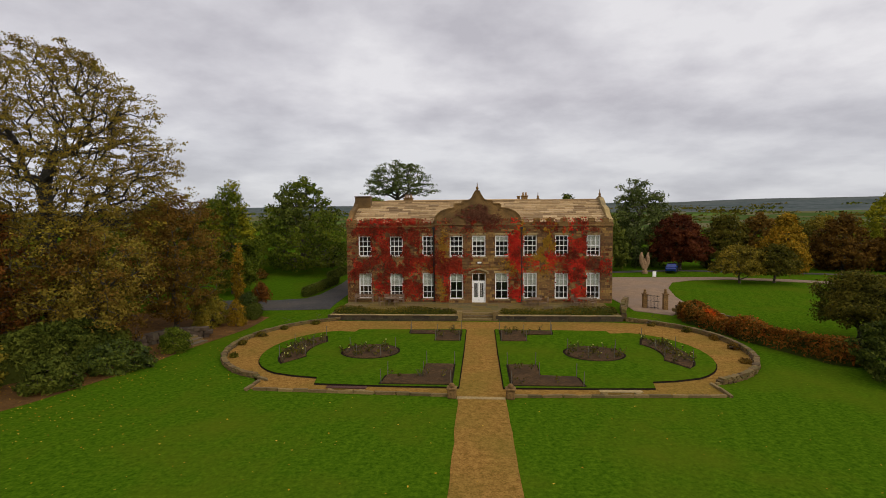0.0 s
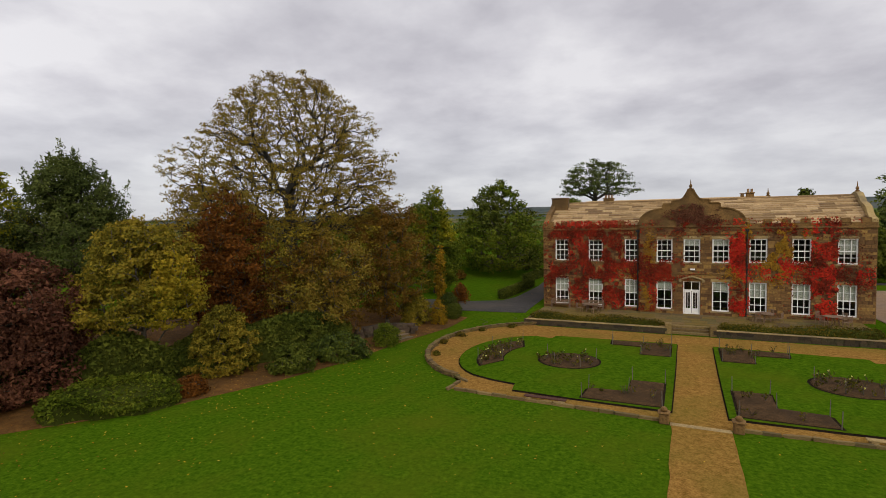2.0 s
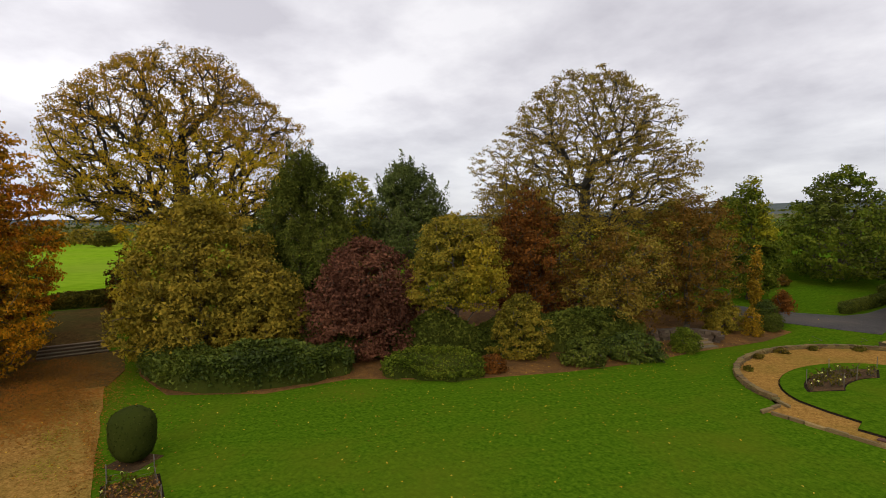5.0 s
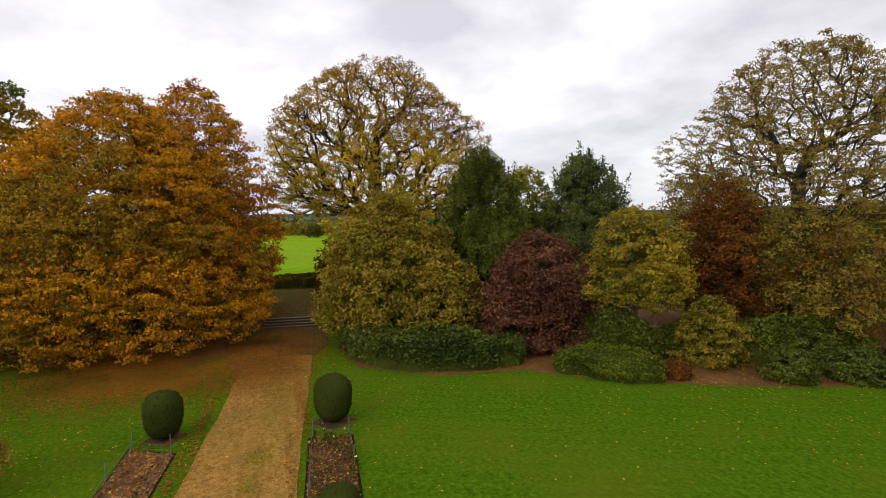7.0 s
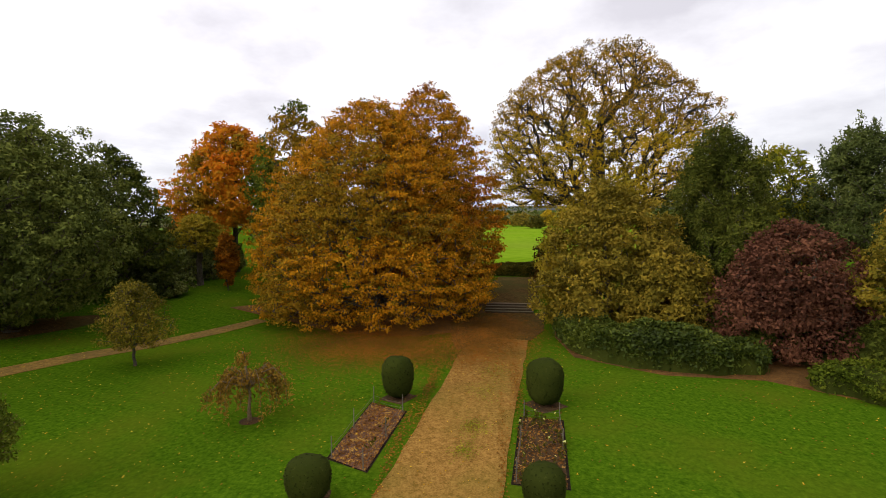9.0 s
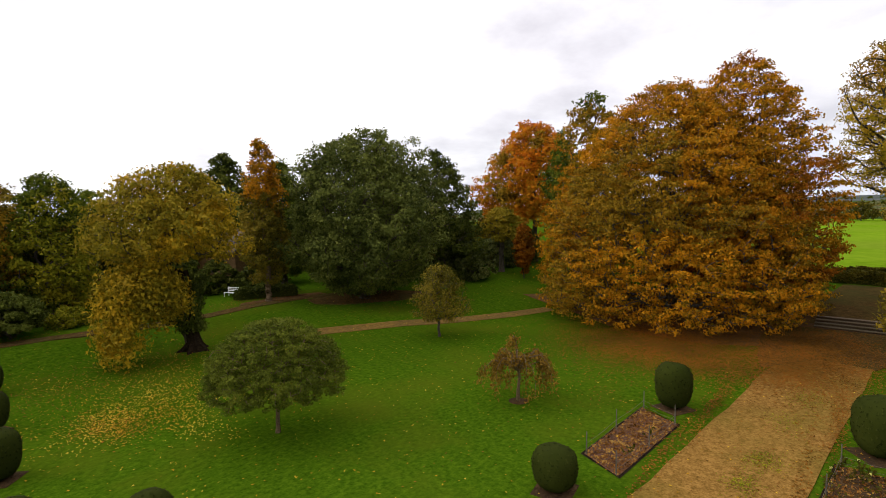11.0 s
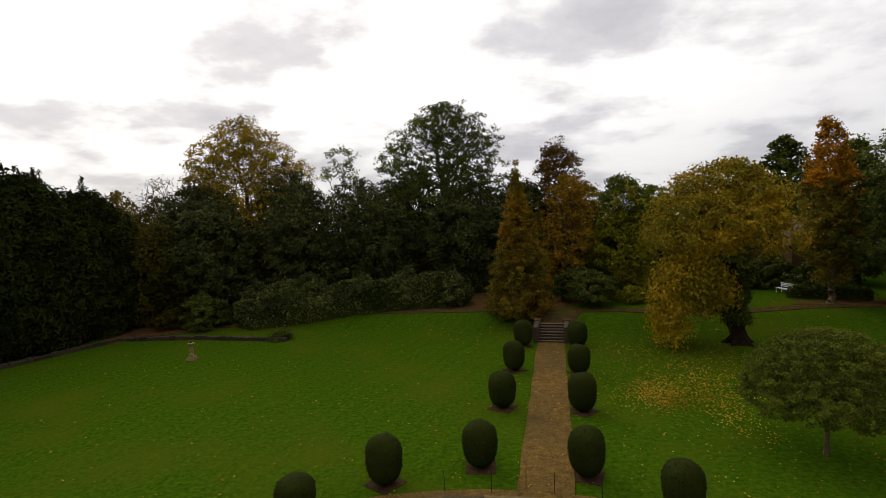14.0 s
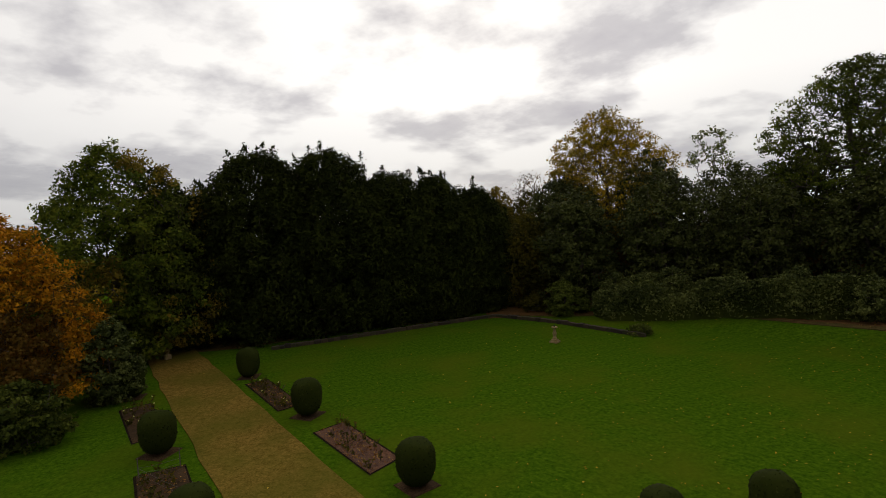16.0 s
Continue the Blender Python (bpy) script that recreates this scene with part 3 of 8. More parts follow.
sheet("lawn_walk", "trodden brown walk across the lawn", BROWNPATH, [(-19.8, -30.29), (-23.57, -29.12), (-29.82, -25.45), (-32.82, -23.02), (-37.66, -20.14), (-41.71, -18.44), (-42.25, -19.64), (-38.35, -21.68), (-34.05, -24.2), (-31.18, -26.78), (-24.7, -30.79), (-20.08, -32.14)], 0.03, 1.2)
# brown litter, with the oak's shadow painted in by the darker material
sheet("holm_oak_floor", "leaf-strewn earth under the holm oak, darkened as its shade", DARKPATH, [(-29.9, -36.44), (-31.65, -34.42), (-33.91, -33.02), (-36.35, -31.49), (-38.77, -30.94), (-40.18, -32.6), (-38.4, -35.66), (-35.01, -38.22), (-32.62, -38.49), (-30.32, -38.28)], 0.02, 1.4)
sheet("walk_verge", "verge thick with fallen leaves beside the walk", LITTER, [(-24.85, -40.65), (-29.03, -40.02), (-33.34, -39.12), (-33.17, -40.09), (-30.71, -41.33), (-28.47, -41.71), (-27.46, -41.3), (-25.56, -41.43)], 0.02, 1.4)
sheet("landing", "bare earth landing above the stone steps", DARKPATH, [(-3.26, -35.34), (-5.7, -34.9), (-8.36, -40.52), (-4.31, -41.88)], 0.06, 0.9)
sheet("yew_walk", "bare brown walk under the yews", DARKPATH, [(46.75, -10.23), (41.92, -16.42), (38.77, -26.43), (31.35, -36.97), (31.68, -37.45), (39.7, -29.14), (47.06, -16.05)], 0.02, 1.2)
sheet("yew_floor", "dark needle floor beneath the yews", LITTER, [(44.42, 1.68), (46.75, -10.23), (47.06, -16.05), (39.42, -29.08), (31.3, -37.49), (27.23, -38.2), (42.19, -30.73), (53.46, -6.38)], 0.024, 2.0)
sheet("wood_floor", "dark leaf-strewn floor under the south-west wood", LITTER, [(29.98, -38.34), (20.72, -41.52), (11.44, -42.29), (0.46, -42.02), (-6.82, -41.7), (-12.02, -45.68), (-14.49, -54.24), (-4.51, -70.36), (29.21, -68.63), (39.03, -44.39), (31, -35.9)], 0.03, 3.0)
sheet("beech_floor", "russet carpet of fallen beech leaves", LITTER, [(-37.23, -7.77), (-37.23, -5.16), (-38.88, -2.01), (-44.4, 0.25), (-48.15, 0.31), (-54.31, -4.22), (-52.44, -15.46), (-45.21, -23.63), (-42.29, -17.23), (-38.86, -12.5)], 0.034, 1.6)
sheet("shrubbery_floor", "bare leafy soil under the shrubbery", LITTER, [(-41.82, 5.2), (-37.39, 4.9), (-32.4, 5.5), (-29.1, 9.8), (-28.47, 14.8), (-26.09, 17.44), (-23.5, 20.85), (-21.1, 25.73), (-19.28, 31.15), (-18.32, 36.77), (-16.6, 43.4), (-16.2, 47.6), (-22.6, 49.4), (-38.41, 41.84), (-51.06, 20.48)], 0.02, 2.0)
sheet("woodland_track", "leaf-covered track beyond the steps", DARKPATH, [(-47.4, -0.6), (-47.3, 4.6), (-54.0, 5.6), (-64.5, 6.6), (-64.8, 1.0), (-54.0, -0.4)], 0.05, 1.6)
sheet("steps_apron", "brown leaf-stained gravel before the steps", DARKPATH, [(-36.4, 3.1), (-39.6, 4.3), (-46.15, 5.0), (-46.15, -1.6), (-42.0, -3.0), (-36.0, -2.4), (-33.6, -1.9), (-37.0, 0.6)], 0.036, 1.2)
sheet("side_drive", "dark tarmac drive beside the hall", TARMAC, [(-23.0, 49.6), (-17.0, 50.0), (-11.2, 50.5), (-10.6, 64.0), (-9.6, 82.0), (-12.4, 82.0), (-12.9, 66.0), (-13.9, 58.0), (-14.9, 55.6), (-17.8, 54.2), (-23.0, 53.6)], 0.04, 1.6, category="road")
# sheet of lightened grass where light falls on the field
sheet("pasture", "green pasture beyond the great oak, coloured as lit", PASTURE, [(-72.32, -8.5), (-73.74, 12.13), (-128.57, 59.6), (-250.0, 96.0), (-298.0, 6.0), (-240.0, -78.24), (-110.59, -48.03)], 0.12, 14.0, category="field")
sheet("forecourt", "pale gravel forecourt at the hall's east side", FORECOURT, [(17.87, 48.17), (20.6, 46.3), (23.7, 48.6), (25.0, 55.5), (27.0, 62.0), (29.6, 66.8), (33.0, 68.6), (38.0, 68.9), (45.4, 65.4), (66.2, 51.0), (66.2, 53.6), (46.0, 68.0), (38.0, 71.6), (29.0, 72.0), (24.9, 72.6), (17.87, 72.6)], 0.05, 2.0, category="drive")
sheet("park_road", "grey estate road across the park", TARMAC, [(24.0, 77.6), (36.0, 79.4), (54.0, 73.0), (78.0, 60.0), (78.0, 62.0), (54.0, 75.0), (36.0, 81.4), (24.0, 79.6)], 0.05, 2.0, category="road")


# ---- rose beds, edging and walls of the garden ----
def bed(name, outline, material, label, group="rose beds", plants=20, seed=1, stakes=(), lift=0.0):
    """A dug bed: a shallow rim and raised soil, stakes, and low rose bushes."""
    rng = np.random.default_rng(seed)
    r = random.Random(seed)
    cx, cy = sum(p[0] for p in outline) / len(outline), sum(p[1] for p in outline) / len(outline)
    ob = thing(name, pose(cx, cy, land(cx, cy) + lift), label, "flower bed", group)
    loc = [(x - cx, y - cy) for x, y in outline]
    bm = bmesh.new()
    lo = [bm.verts.new((x, y, 0.02)) for x, y in loc]
    hi = [bm.verts.new((x * 0.96, y * 0.96, 0.10 if lift else 0.035)) for x, y in loc]
    for i in range(len(loc)):
        j = (i + 1) % len(loc)
        bm.faces.new((lo[i], lo[j], hi[j], hi[i]))
    bm.faces.new(hi)
    bmesh.ops.recalc_face_normals(bm, faces=bm.faces[:])
    part("soil", bm, material, ob)
    bm = bmesh.new()
    rim = [[bm.verts.new((x + k * math.copysign(1, x), y + k * math.copysign(1, y), 0.052 if lift else 0.018)) for x, y in loc] for k in (-0.06, 0.09)]
    for i in range(len(loc)):
        j = (i + 1) % len(loc)
        bm.faces.new((rim[0][i], rim[0][j], rim[1][j], rim[1][i]))
    part("cut_edge", bm, DARKSOIL, ob, "dark spaded edge")

    def inside(x, y):
        hit = False
        for (x0, y0), (x1, y1) in zip(loc, loc[1:] + loc[:1]):
            if (y0 > y) != (y1 > y) and x < (x1 - x0) * (y - y0) / (y1 - y0) + x0:
                hit = not hit
        return hit
    xs, ys = [p[0] for p in loc], [p[1] for p in loc]
    spots = []
    while len(spots) < plants:
        x, y = r.uniform(min(xs), max(xs)), r.uniform(min(ys), max(ys))
        if inside(x, y):
            spots.append((x, y))
    if spots:
        stems, pts = [], []
        for x, y in spots:
            for k in range(4):
                tx, ty, h = x + r.uniform(-0.22, 0.22), y + r.uniform(-0.22, 0.22), r.uniform(0.22, 0.52)
                stems += [(x - 0.015, y, 0.1), (x + 0.015, y, 0.1), (tx + 0.01, ty, h), (tx - 0.01, ty, h)]
                pts += [(x + (tx - x) * f + r.uniform(-0.08, 0.08), y + (ty - y) * f, 0.1 + (h - 0.1) * f) for f in (0.4, 0.7, 0.9, 1.0)]
        link_mesh("rose_stem_growth", quads_mesh("rose_stem_growth", np.array(stems)), BARK, ob, "thorny brown rose stems")["kind"] = "stuff"
        link_mesh("rose_leaves", leaf_mesh("rose_leaves", leaf_cards(np.array(pts), 0.09, rng)), L_OLIVE, ob, "sparse bronze and green leaves")
        tops = np.array([p for p in pts if p[2] > 0.36][::15])
        if len(tops) and plants > 24:
            link_mesh("rose_blooms", leaf_mesh("rose_blooms", leaf_cards(np.repeat(tops + (0, 0, 0.05), 3, 0), 0.075, rng)), L_PALE, ob, "last pale roses")["kind"] = "stuff"
    for x, y in stakes:
        bm = bmesh.new()
        tube(bm, [(x - cx, y - cy, 0), (x - cx + r.uniform(-0.04, 0.04), y - cy, 0.85)], [0.026, 0.02], 5)
        part("stake", bm, STAKE, ob, "weathered stake")
    if group == "path beds" and stakes:
        for (xa, ya), (xb, yb) in [(stakes[0], stakes[1])] + list(zip(stakes, stakes[2:])):
            for z in (0.2, 0.42):
                bm = bmesh.new()
                tube(bm, [(xa - cx, ya - cy, z + land(xa, ya) - land(cx, cy)), ((xa + xb) / 2 - cx, (ya + yb) / 2 - cy, z - 0.05), (xb - cx, yb - cy, z)], [0.006] * 3, 4)
                part("netting_string", bm, STAKE, ob, "pale sagging netting string")
    return ob


def l_bed(s, far):
    if far:
        p = [(1.65, -16.1), (1.65, -12.2), (6.0, -12.3), (5.9, -13.7), (3.6, -13.8), (3.6, -16.1)]
    else:
        p = [(1.75, -27.2), (1.75, -22.9), (3.6, -22.9), (3.6, -25.3), (5.8, -25.5), (5.9, -27.2)]
    return [(s * u, v) for u, v in p]


for s in (-1, 1):
    bed("rose_bed", [garden_xy(s * 8.0 + 2.05 * math.cos(a), -19.7 + 2.0 * math.sin(a)) for a in [i * math.pi / 14 for i in range(28)]],
        SOIL, "round bed of late roses in soil", plants=30, seed=20 + s, stakes=[garden_xy(s * 8.0 + c * 1.7, -19.7 + d) for c, d in ((-1, 0.8), (1, 0.8), (-0.4, -1.5), (0.6, -1.5))], lift=0.075)
    for far in (True, False):
        o = l_bed(s, far)
        bed("rose_bed", [garden_xy(*p) for p in o], SOIL, "L-shaped rose bed with corner stakes", plants=12 if far else 6, seed=30 + s + 5 * far,
            stakes=[garden_xy(u * 0.99, v) for u, v in o], lift=0.075)
    arc = ring_points(11.0, -19.4, 3.4, 5.2, 60, -48, 10) + ring_points(11.0, -19.4, 1.7, 3.0, -40, 52, 8)
    bed("rose_bed", [garden_xy(s * u, v) for u, v in arc], SOIL, "crescent rose bed at the rounded end", plants=46, seed=40 + s, stakes=[garden_xy(s * u, v) for u, v in arc[::4]], lift=0.075)

STONES = []
for i in range(5):
    bm = bmesh.new()
    bmesh.ops.create_cube(bm, size=1.0)
    bmesh.ops.bevel(bm, geom=bm.edges[:], offset=0.09, segments=1, affect="EDGES")
    r = random.Random(50 + i)
    for v in bm.verts:
        v.co += Vector((r.uniform(-0.06, 0.06), r.uniform(-0.06, 0.06), r.uniform(-0.05, 0.05)))
        v.co.z += 0.5
    me = bpy.data.meshes.new("stone")
    bm.to_mesh(me)
    bm.free()
    STONES.append(me)


def stone_run(parent, pts, width, height, length=0.62, courses=1, material=RUBBLE, seed=1, name="stone", rough=0.12):
    """Single stones laid end to end along a line, in courses."""
    r = random.Random(seed)
    segs = [(Vector(a), Vector(b)) for a, b in zip(pts, pts[1:])]
    total = sum((b - a).length for a, b in segs)
    inv = parent.matrix_basis.inverted()
    for c in range(courses):
        d = -0.3 * (c % 2)
        while d < total:
            ln = length * r.uniform(0.7, 1.35)
            m, acc = max(0, d + ln / 2), 0
            for a, b in segs:
                k = (b - a).length
                if acc + k >= m or (a, b) == segs[-1]:
                    p = a.lerp(b, min(1.0, (m - acc) / k))
                    w = b - a
                    break
                acc += k
            h = height / courses * r.uniform(0.85, 1.15)
            z = land(p.x, p.y) + height / courses * c
            me = r.choice(STONES)
            if material.name not in me.materials:
                me = me.copy()
                me.materials.clear()
                me.materials.append(material)
                STONES_BY.setdefault(material.name, []).append(me)
            ob = new(name, r.choice(STONES_BY[material.name]))
            ob.parent = parent
            ob.matrix_basis = inv @ Matrix.LocRotScale((p.x, p.y, z - 0.03), Euler((r.uniform(-0.05, 0.05), r.uniform(-0.05, 0.05), math.atan2(w.y, w.x) + r.uniform(-rough, rough))),
                                                       (ln * 0.97, width * r.uniform(0.85, 1.1), h + 0.03))
            d += ln


STONES_BY = {}
for mat in (RUBBLE, KERB, STEPSTONE):
    STONES_BY[mat.name] = []
    for me in STONES:
        c = me.copy()
        c.materials.append(mat)
        STONES_BY[mat.name].append(c)


def curve_through(pts, n=6):
    out = []
    for i in range(len(pts) - 1):
        p0, p1, p2, p3 = (Vector(pts[max(0, min(len(pts) - 1, i + k))]) for k in (-1, 0, 1, 2))
        for j in range(n):
            t = j / n
            out.append(0.5 * (2 * p1 + (p2 - p0) * t + (2 * p0 - 5 * p1 + 4 * p2 - p3) * t * t + (3 * p1 - p0 - 3 * p2 + p3) * t ** 3))
    return out + [Vector(pts[-1])]


for s, tag in ((-1, "west"), (1, "east")):
    w = thing("garden_wall", pose(*garden_xy(s * 15, -19), 0), "low mossy rubble wall curving round the rose garden", "garden wall", "garden walls")
    side = [(s * u, v) for u, v in [(13.9, -26.0)] + ring_points(11.6, -16.9, 7.5, 9.6, -66, 74, 14)]
    stone_run(w, [garden_xy(*p) for p in side], 0.34, 0.36 if s > 0 else 0.28, 0.36, 3, RUBBLE, 60 + s, "stone", 0.3)
    k = thing("garden_kerb", pose(*garden_xy(s * 8, -30), 0), "pale stone kerb along the front of the rose garden", "kerb", "garden kerbs")
    front = [(s * 1.65, -28.9), (s * 5.0, -28.75), (s * 9.2, -28.55), (s * 13.4, -28.3), (s * 13.3, -26.4), (s * 13.9, -26.0)]
    stone_run(k, [garden_xy(*p) for p in front], 0.18, 0.15, 0.9, 1, KERB, 70 + s, "kerbstone", 0.03)
    # squat pier at the path
    p = thing("gate_pier", HALL @ pose(s * 1.5 + 0.26, -26.9, 0), "squat stone pier with a worn ball cap", "pier", "garden piers")
    bm = bmesh.new()
    box(bm, -0.22, 0.22, -0.22, 0.22, 0, 0.46, 0.04)
    part("shaft", bm, STONE, p)
    bm = bmesh.new()
    box(bm, -0.27, 0.27, -0.27, 0.27, 0.463, 0.55, 0.03)
    lathe(bm, [(0.09, 0.552), (0.15, 0.6), (0.16, 0.67), (0.11, 0.74), (0.03, 0.77)], 10)
    part("cap", bm, STONE, p)
    # low stone seat built into the kerb
    b = thing("stone_bench", HALL @ pose(s * 7.2 + 0.26, -26.2, 0, 0, 0, s * 1), "low slab bench on stone blocks", "bench", "garden benches")
    bm = bmesh.new()
    box(bm, -1.1, 1.1, -0.16, 0.16, 0.19, 0.25, 0.02)
    part("seat", bm, DARKWOOD if s < 0 else PALESTONE, b)
    for u in (-0.85, 0.85):
        bm = bmesh.new()
        box(bm, u - 0.14, u + 0.14, -0.14, 0.14, 0.0, 0.187, 0.02)
        part("support", bm, PALESTONE, b)
ROSE_BORDER = [(s, a) for s in (-1, 1) for a in (-30, -6, 14, 34, 58)]
step = thing("threshold_step", pose(*garden_xy(0, -29.2), 0, 0, 0, -4), "worn stone threshold across the path", "step")
bm = bmesh.new()
box(bm, -1.25, 1.25, -0.16, 0.16, -0.05, 0.06, 0.02)
part("tread", bm, PALESTONE, step)


# ---- trees and shrubs ----
PROFILES = {
    "round": lambda h: max(0.0, 1 - (2 * h - 1) ** 2) ** 0.42,
    "dome": lambda h: max(0.0, 1 - h ** 2.2) ** 0.55 * min(1.0, 0.72 + h * 1.6),
    "beech": lambda h: max(0.0, 1 - h ** 1.9) ** 0.62 * min(1.0, 0.86 + h * 1.2),
    "cone": lambda h: (1 - h) ** 1.0 * min(1.0, 0.6 + h * 5),
    "column": lambda h: max(0.0, math.sin(math.pi * (0.06 + h * 0.92))) ** 0.6 * (1.05 - 0.45 * h),
    "yew": lambda h: max(0.0, 1 - h ** 2.6) ** 0.5 * min(1.0, 0.9 + h),
    "umbrella": lambda h: max(0.0, 1 - h ** 2) ** 0.5 * min(1.0, 0.9 + h * 0.4),
    "vase": lambda h: max(0.02, math.sin(math.pi * min(1, 0.1 + h * 0.85)) ** 0.9) * (0.5 + 0.6 * h),
}


def crown_spots(rng, seed, n, r, z0, z1, profile, lump, shell, freq):
    """Centres of leaf clumps through a crown with an uneven, lobed outline."""
    f = PROFILES[profile]
    spots = []
    while len(spots) < n:
        h = rng.random()
        rad = f(h)
        if rng.random() > rad + 0.06:
            continue
        a = rng.random() * 2 * math.pi
        q = rng.random() ** shell
        lobes = 1 + lump * noise.noise((math.cos(a) * freq + seed, math.sin(a) * freq, h * freq * 1.5)) + 0.5 * lump * noise.noise((math.cos(a) * freq * 2.6, math.sin(a) * freq * 2.6 + seed, h * freq * 3.5))
        z = z0 + (z1 - z0) * h * (1 + 0.25 * lump * noise.noise((math.cos(a) * q * 2.2 + seed, math.sin(a) * q * 2.2, 3.1)) if h > 0.5 else h)
        spots.append((r * rad * lobes * q * math.cos(a), r * rad * lobes * q * math.sin(a), z if h > 0.5 else z0 + (z1 - z0) * h))
    return np.array(spots)


def limb_mesh(name, spots, rng, trunk_r, fork, height, lean, thin=0.012):
    """A trunk that forks and reaches for every clump, tapering by what each limb carries."""
    nodes, parent = [], []
    steps = 7
    for i in range(steps + 1):
        k = i / steps
        nodes.append((lean[0] * k + rng.normal() * 0.03 * trunk_r * 8 * (i > 0), lean[1] * k + rng.normal() * 0.03 * trunk_r * 8 * (i > 0), fork * k))
        parent.append(i - 1)
    top = len(nodes) - 1
    for i in range(1, 5):
        nodes.append((lean[0] * (1 + 0.2 * i) + rng.normal() * 0.25, lean[1] * (1 + 0.2 * i) + rng.normal() * 0.25, fork + (height * 0.62 - fork) * i / 4 if height * 0.62 > fork else fork + 0.2 * i))
        parent.append(top + i - 1)
    N = np.array(nodes)
    cost = N[:, 2] * 0.3
    order = np.argsort(((spots - np.array([lean[0], lean[1], fork])) ** 2).sum(1))
    L = parent[:]
    arr = np.empty((len(nodes) + 4 * len(spots), 3))
    arr[:len(nodes)] = N
    cst = np.zeros(len(arr))
    cst[:len(nodes)] = cost
    m = len(nodes)
    ends = []
    for i in order:
        s = spots[i]
        d = np.sqrt(((arr[3:m] - s) ** 2).sum(1)) + cst[3:m] + 1.2 * np.maximum(0, arr[3:m, 2] - s[2] - 0.3)
        j = 3 + int(np.argmin(d))
        a = arr[j].copy()
        dist = np.linalg.norm(s - a)
        k = 1 if dist < 0.8 else (2 if dist < 2.2 else 4)
        prev = j
        for q in range(1, k + 1):
            t = q / k
            p = a + (s - a) * t
            p[2] += 0.10 * dist * math.sin(math.pi * t) * (0.6 if s[2] > a[2] else 1.2)
            if q < k:
                p += rng.normal(size=3) * 0.06 * dist
            arr[m] = p
            cst[m] = cst[prev] + 0.45 * dist / k
            L.append(prev)
            prev = m
            m += 1
        ends.append(m - 1)
    load = np.zeros(m)
    load[ends] = 1
    for i in range(m - 1, 0, -1):
        load[L[i]] += load[i]
    rad = thin + (trunk_r - thin) * (load / load[0]) ** 0.57
    rad[0] *= 1.45
    rad[1] *= 1.12
    quads = []
    A, B = arr[np.array(L[1:])], arr[1:m]
    ra, rb = np.minimum(rad[np.array(L[1:])], rad[1:] * 1.6 + 0.004), rad[1:]
    for sides, sel in ((8, rb > 0.12), (5, (rb <= 0.12) & (rb > 0.035)), (3, rb <= 0.035)):
        a, b, r0, r1 = A[sel], B[sel], ra[sel], rb[sel]
        if not len(a):
            continue
        w = b - a
        w /= np.linalg.norm(w, axis=1)[:, None] + 1e-9
        ref = np.where(np.abs(w[:, 2:3]) > 0.9, np.array([[1.0, 0, 0]]), np.array([[0, 0, 1.0]]))
        u = np.cross(w, ref)
        u /= np.linalg.norm(u, axis=1)[:, None] + 1e-9
        v = np.cross(w, u)
        for k in range(sides):
            c0, s0, c1, s1 = math.cos(2 * math.pi * k / sides), math.sin(2 * math.pi * k / sides), math.cos(2 * math.pi * (k + 1) / sides), math.sin(2 * math.pi * (k + 1) / sides)
            quads.append(np.stack([a + (u * c0 + v * s0) * r0[:, None], a + (u * c1 + v * s1) * r0[:, None], b + (u * c1 + v * s1) * r1[:, None], b + (u * c0 + v * s0) * r1[:, None]], 1).reshape(-1, 3))
    return quads_mesh(name, np.concatenate(quads))


FINE, NEAR = 1.28, 72.0


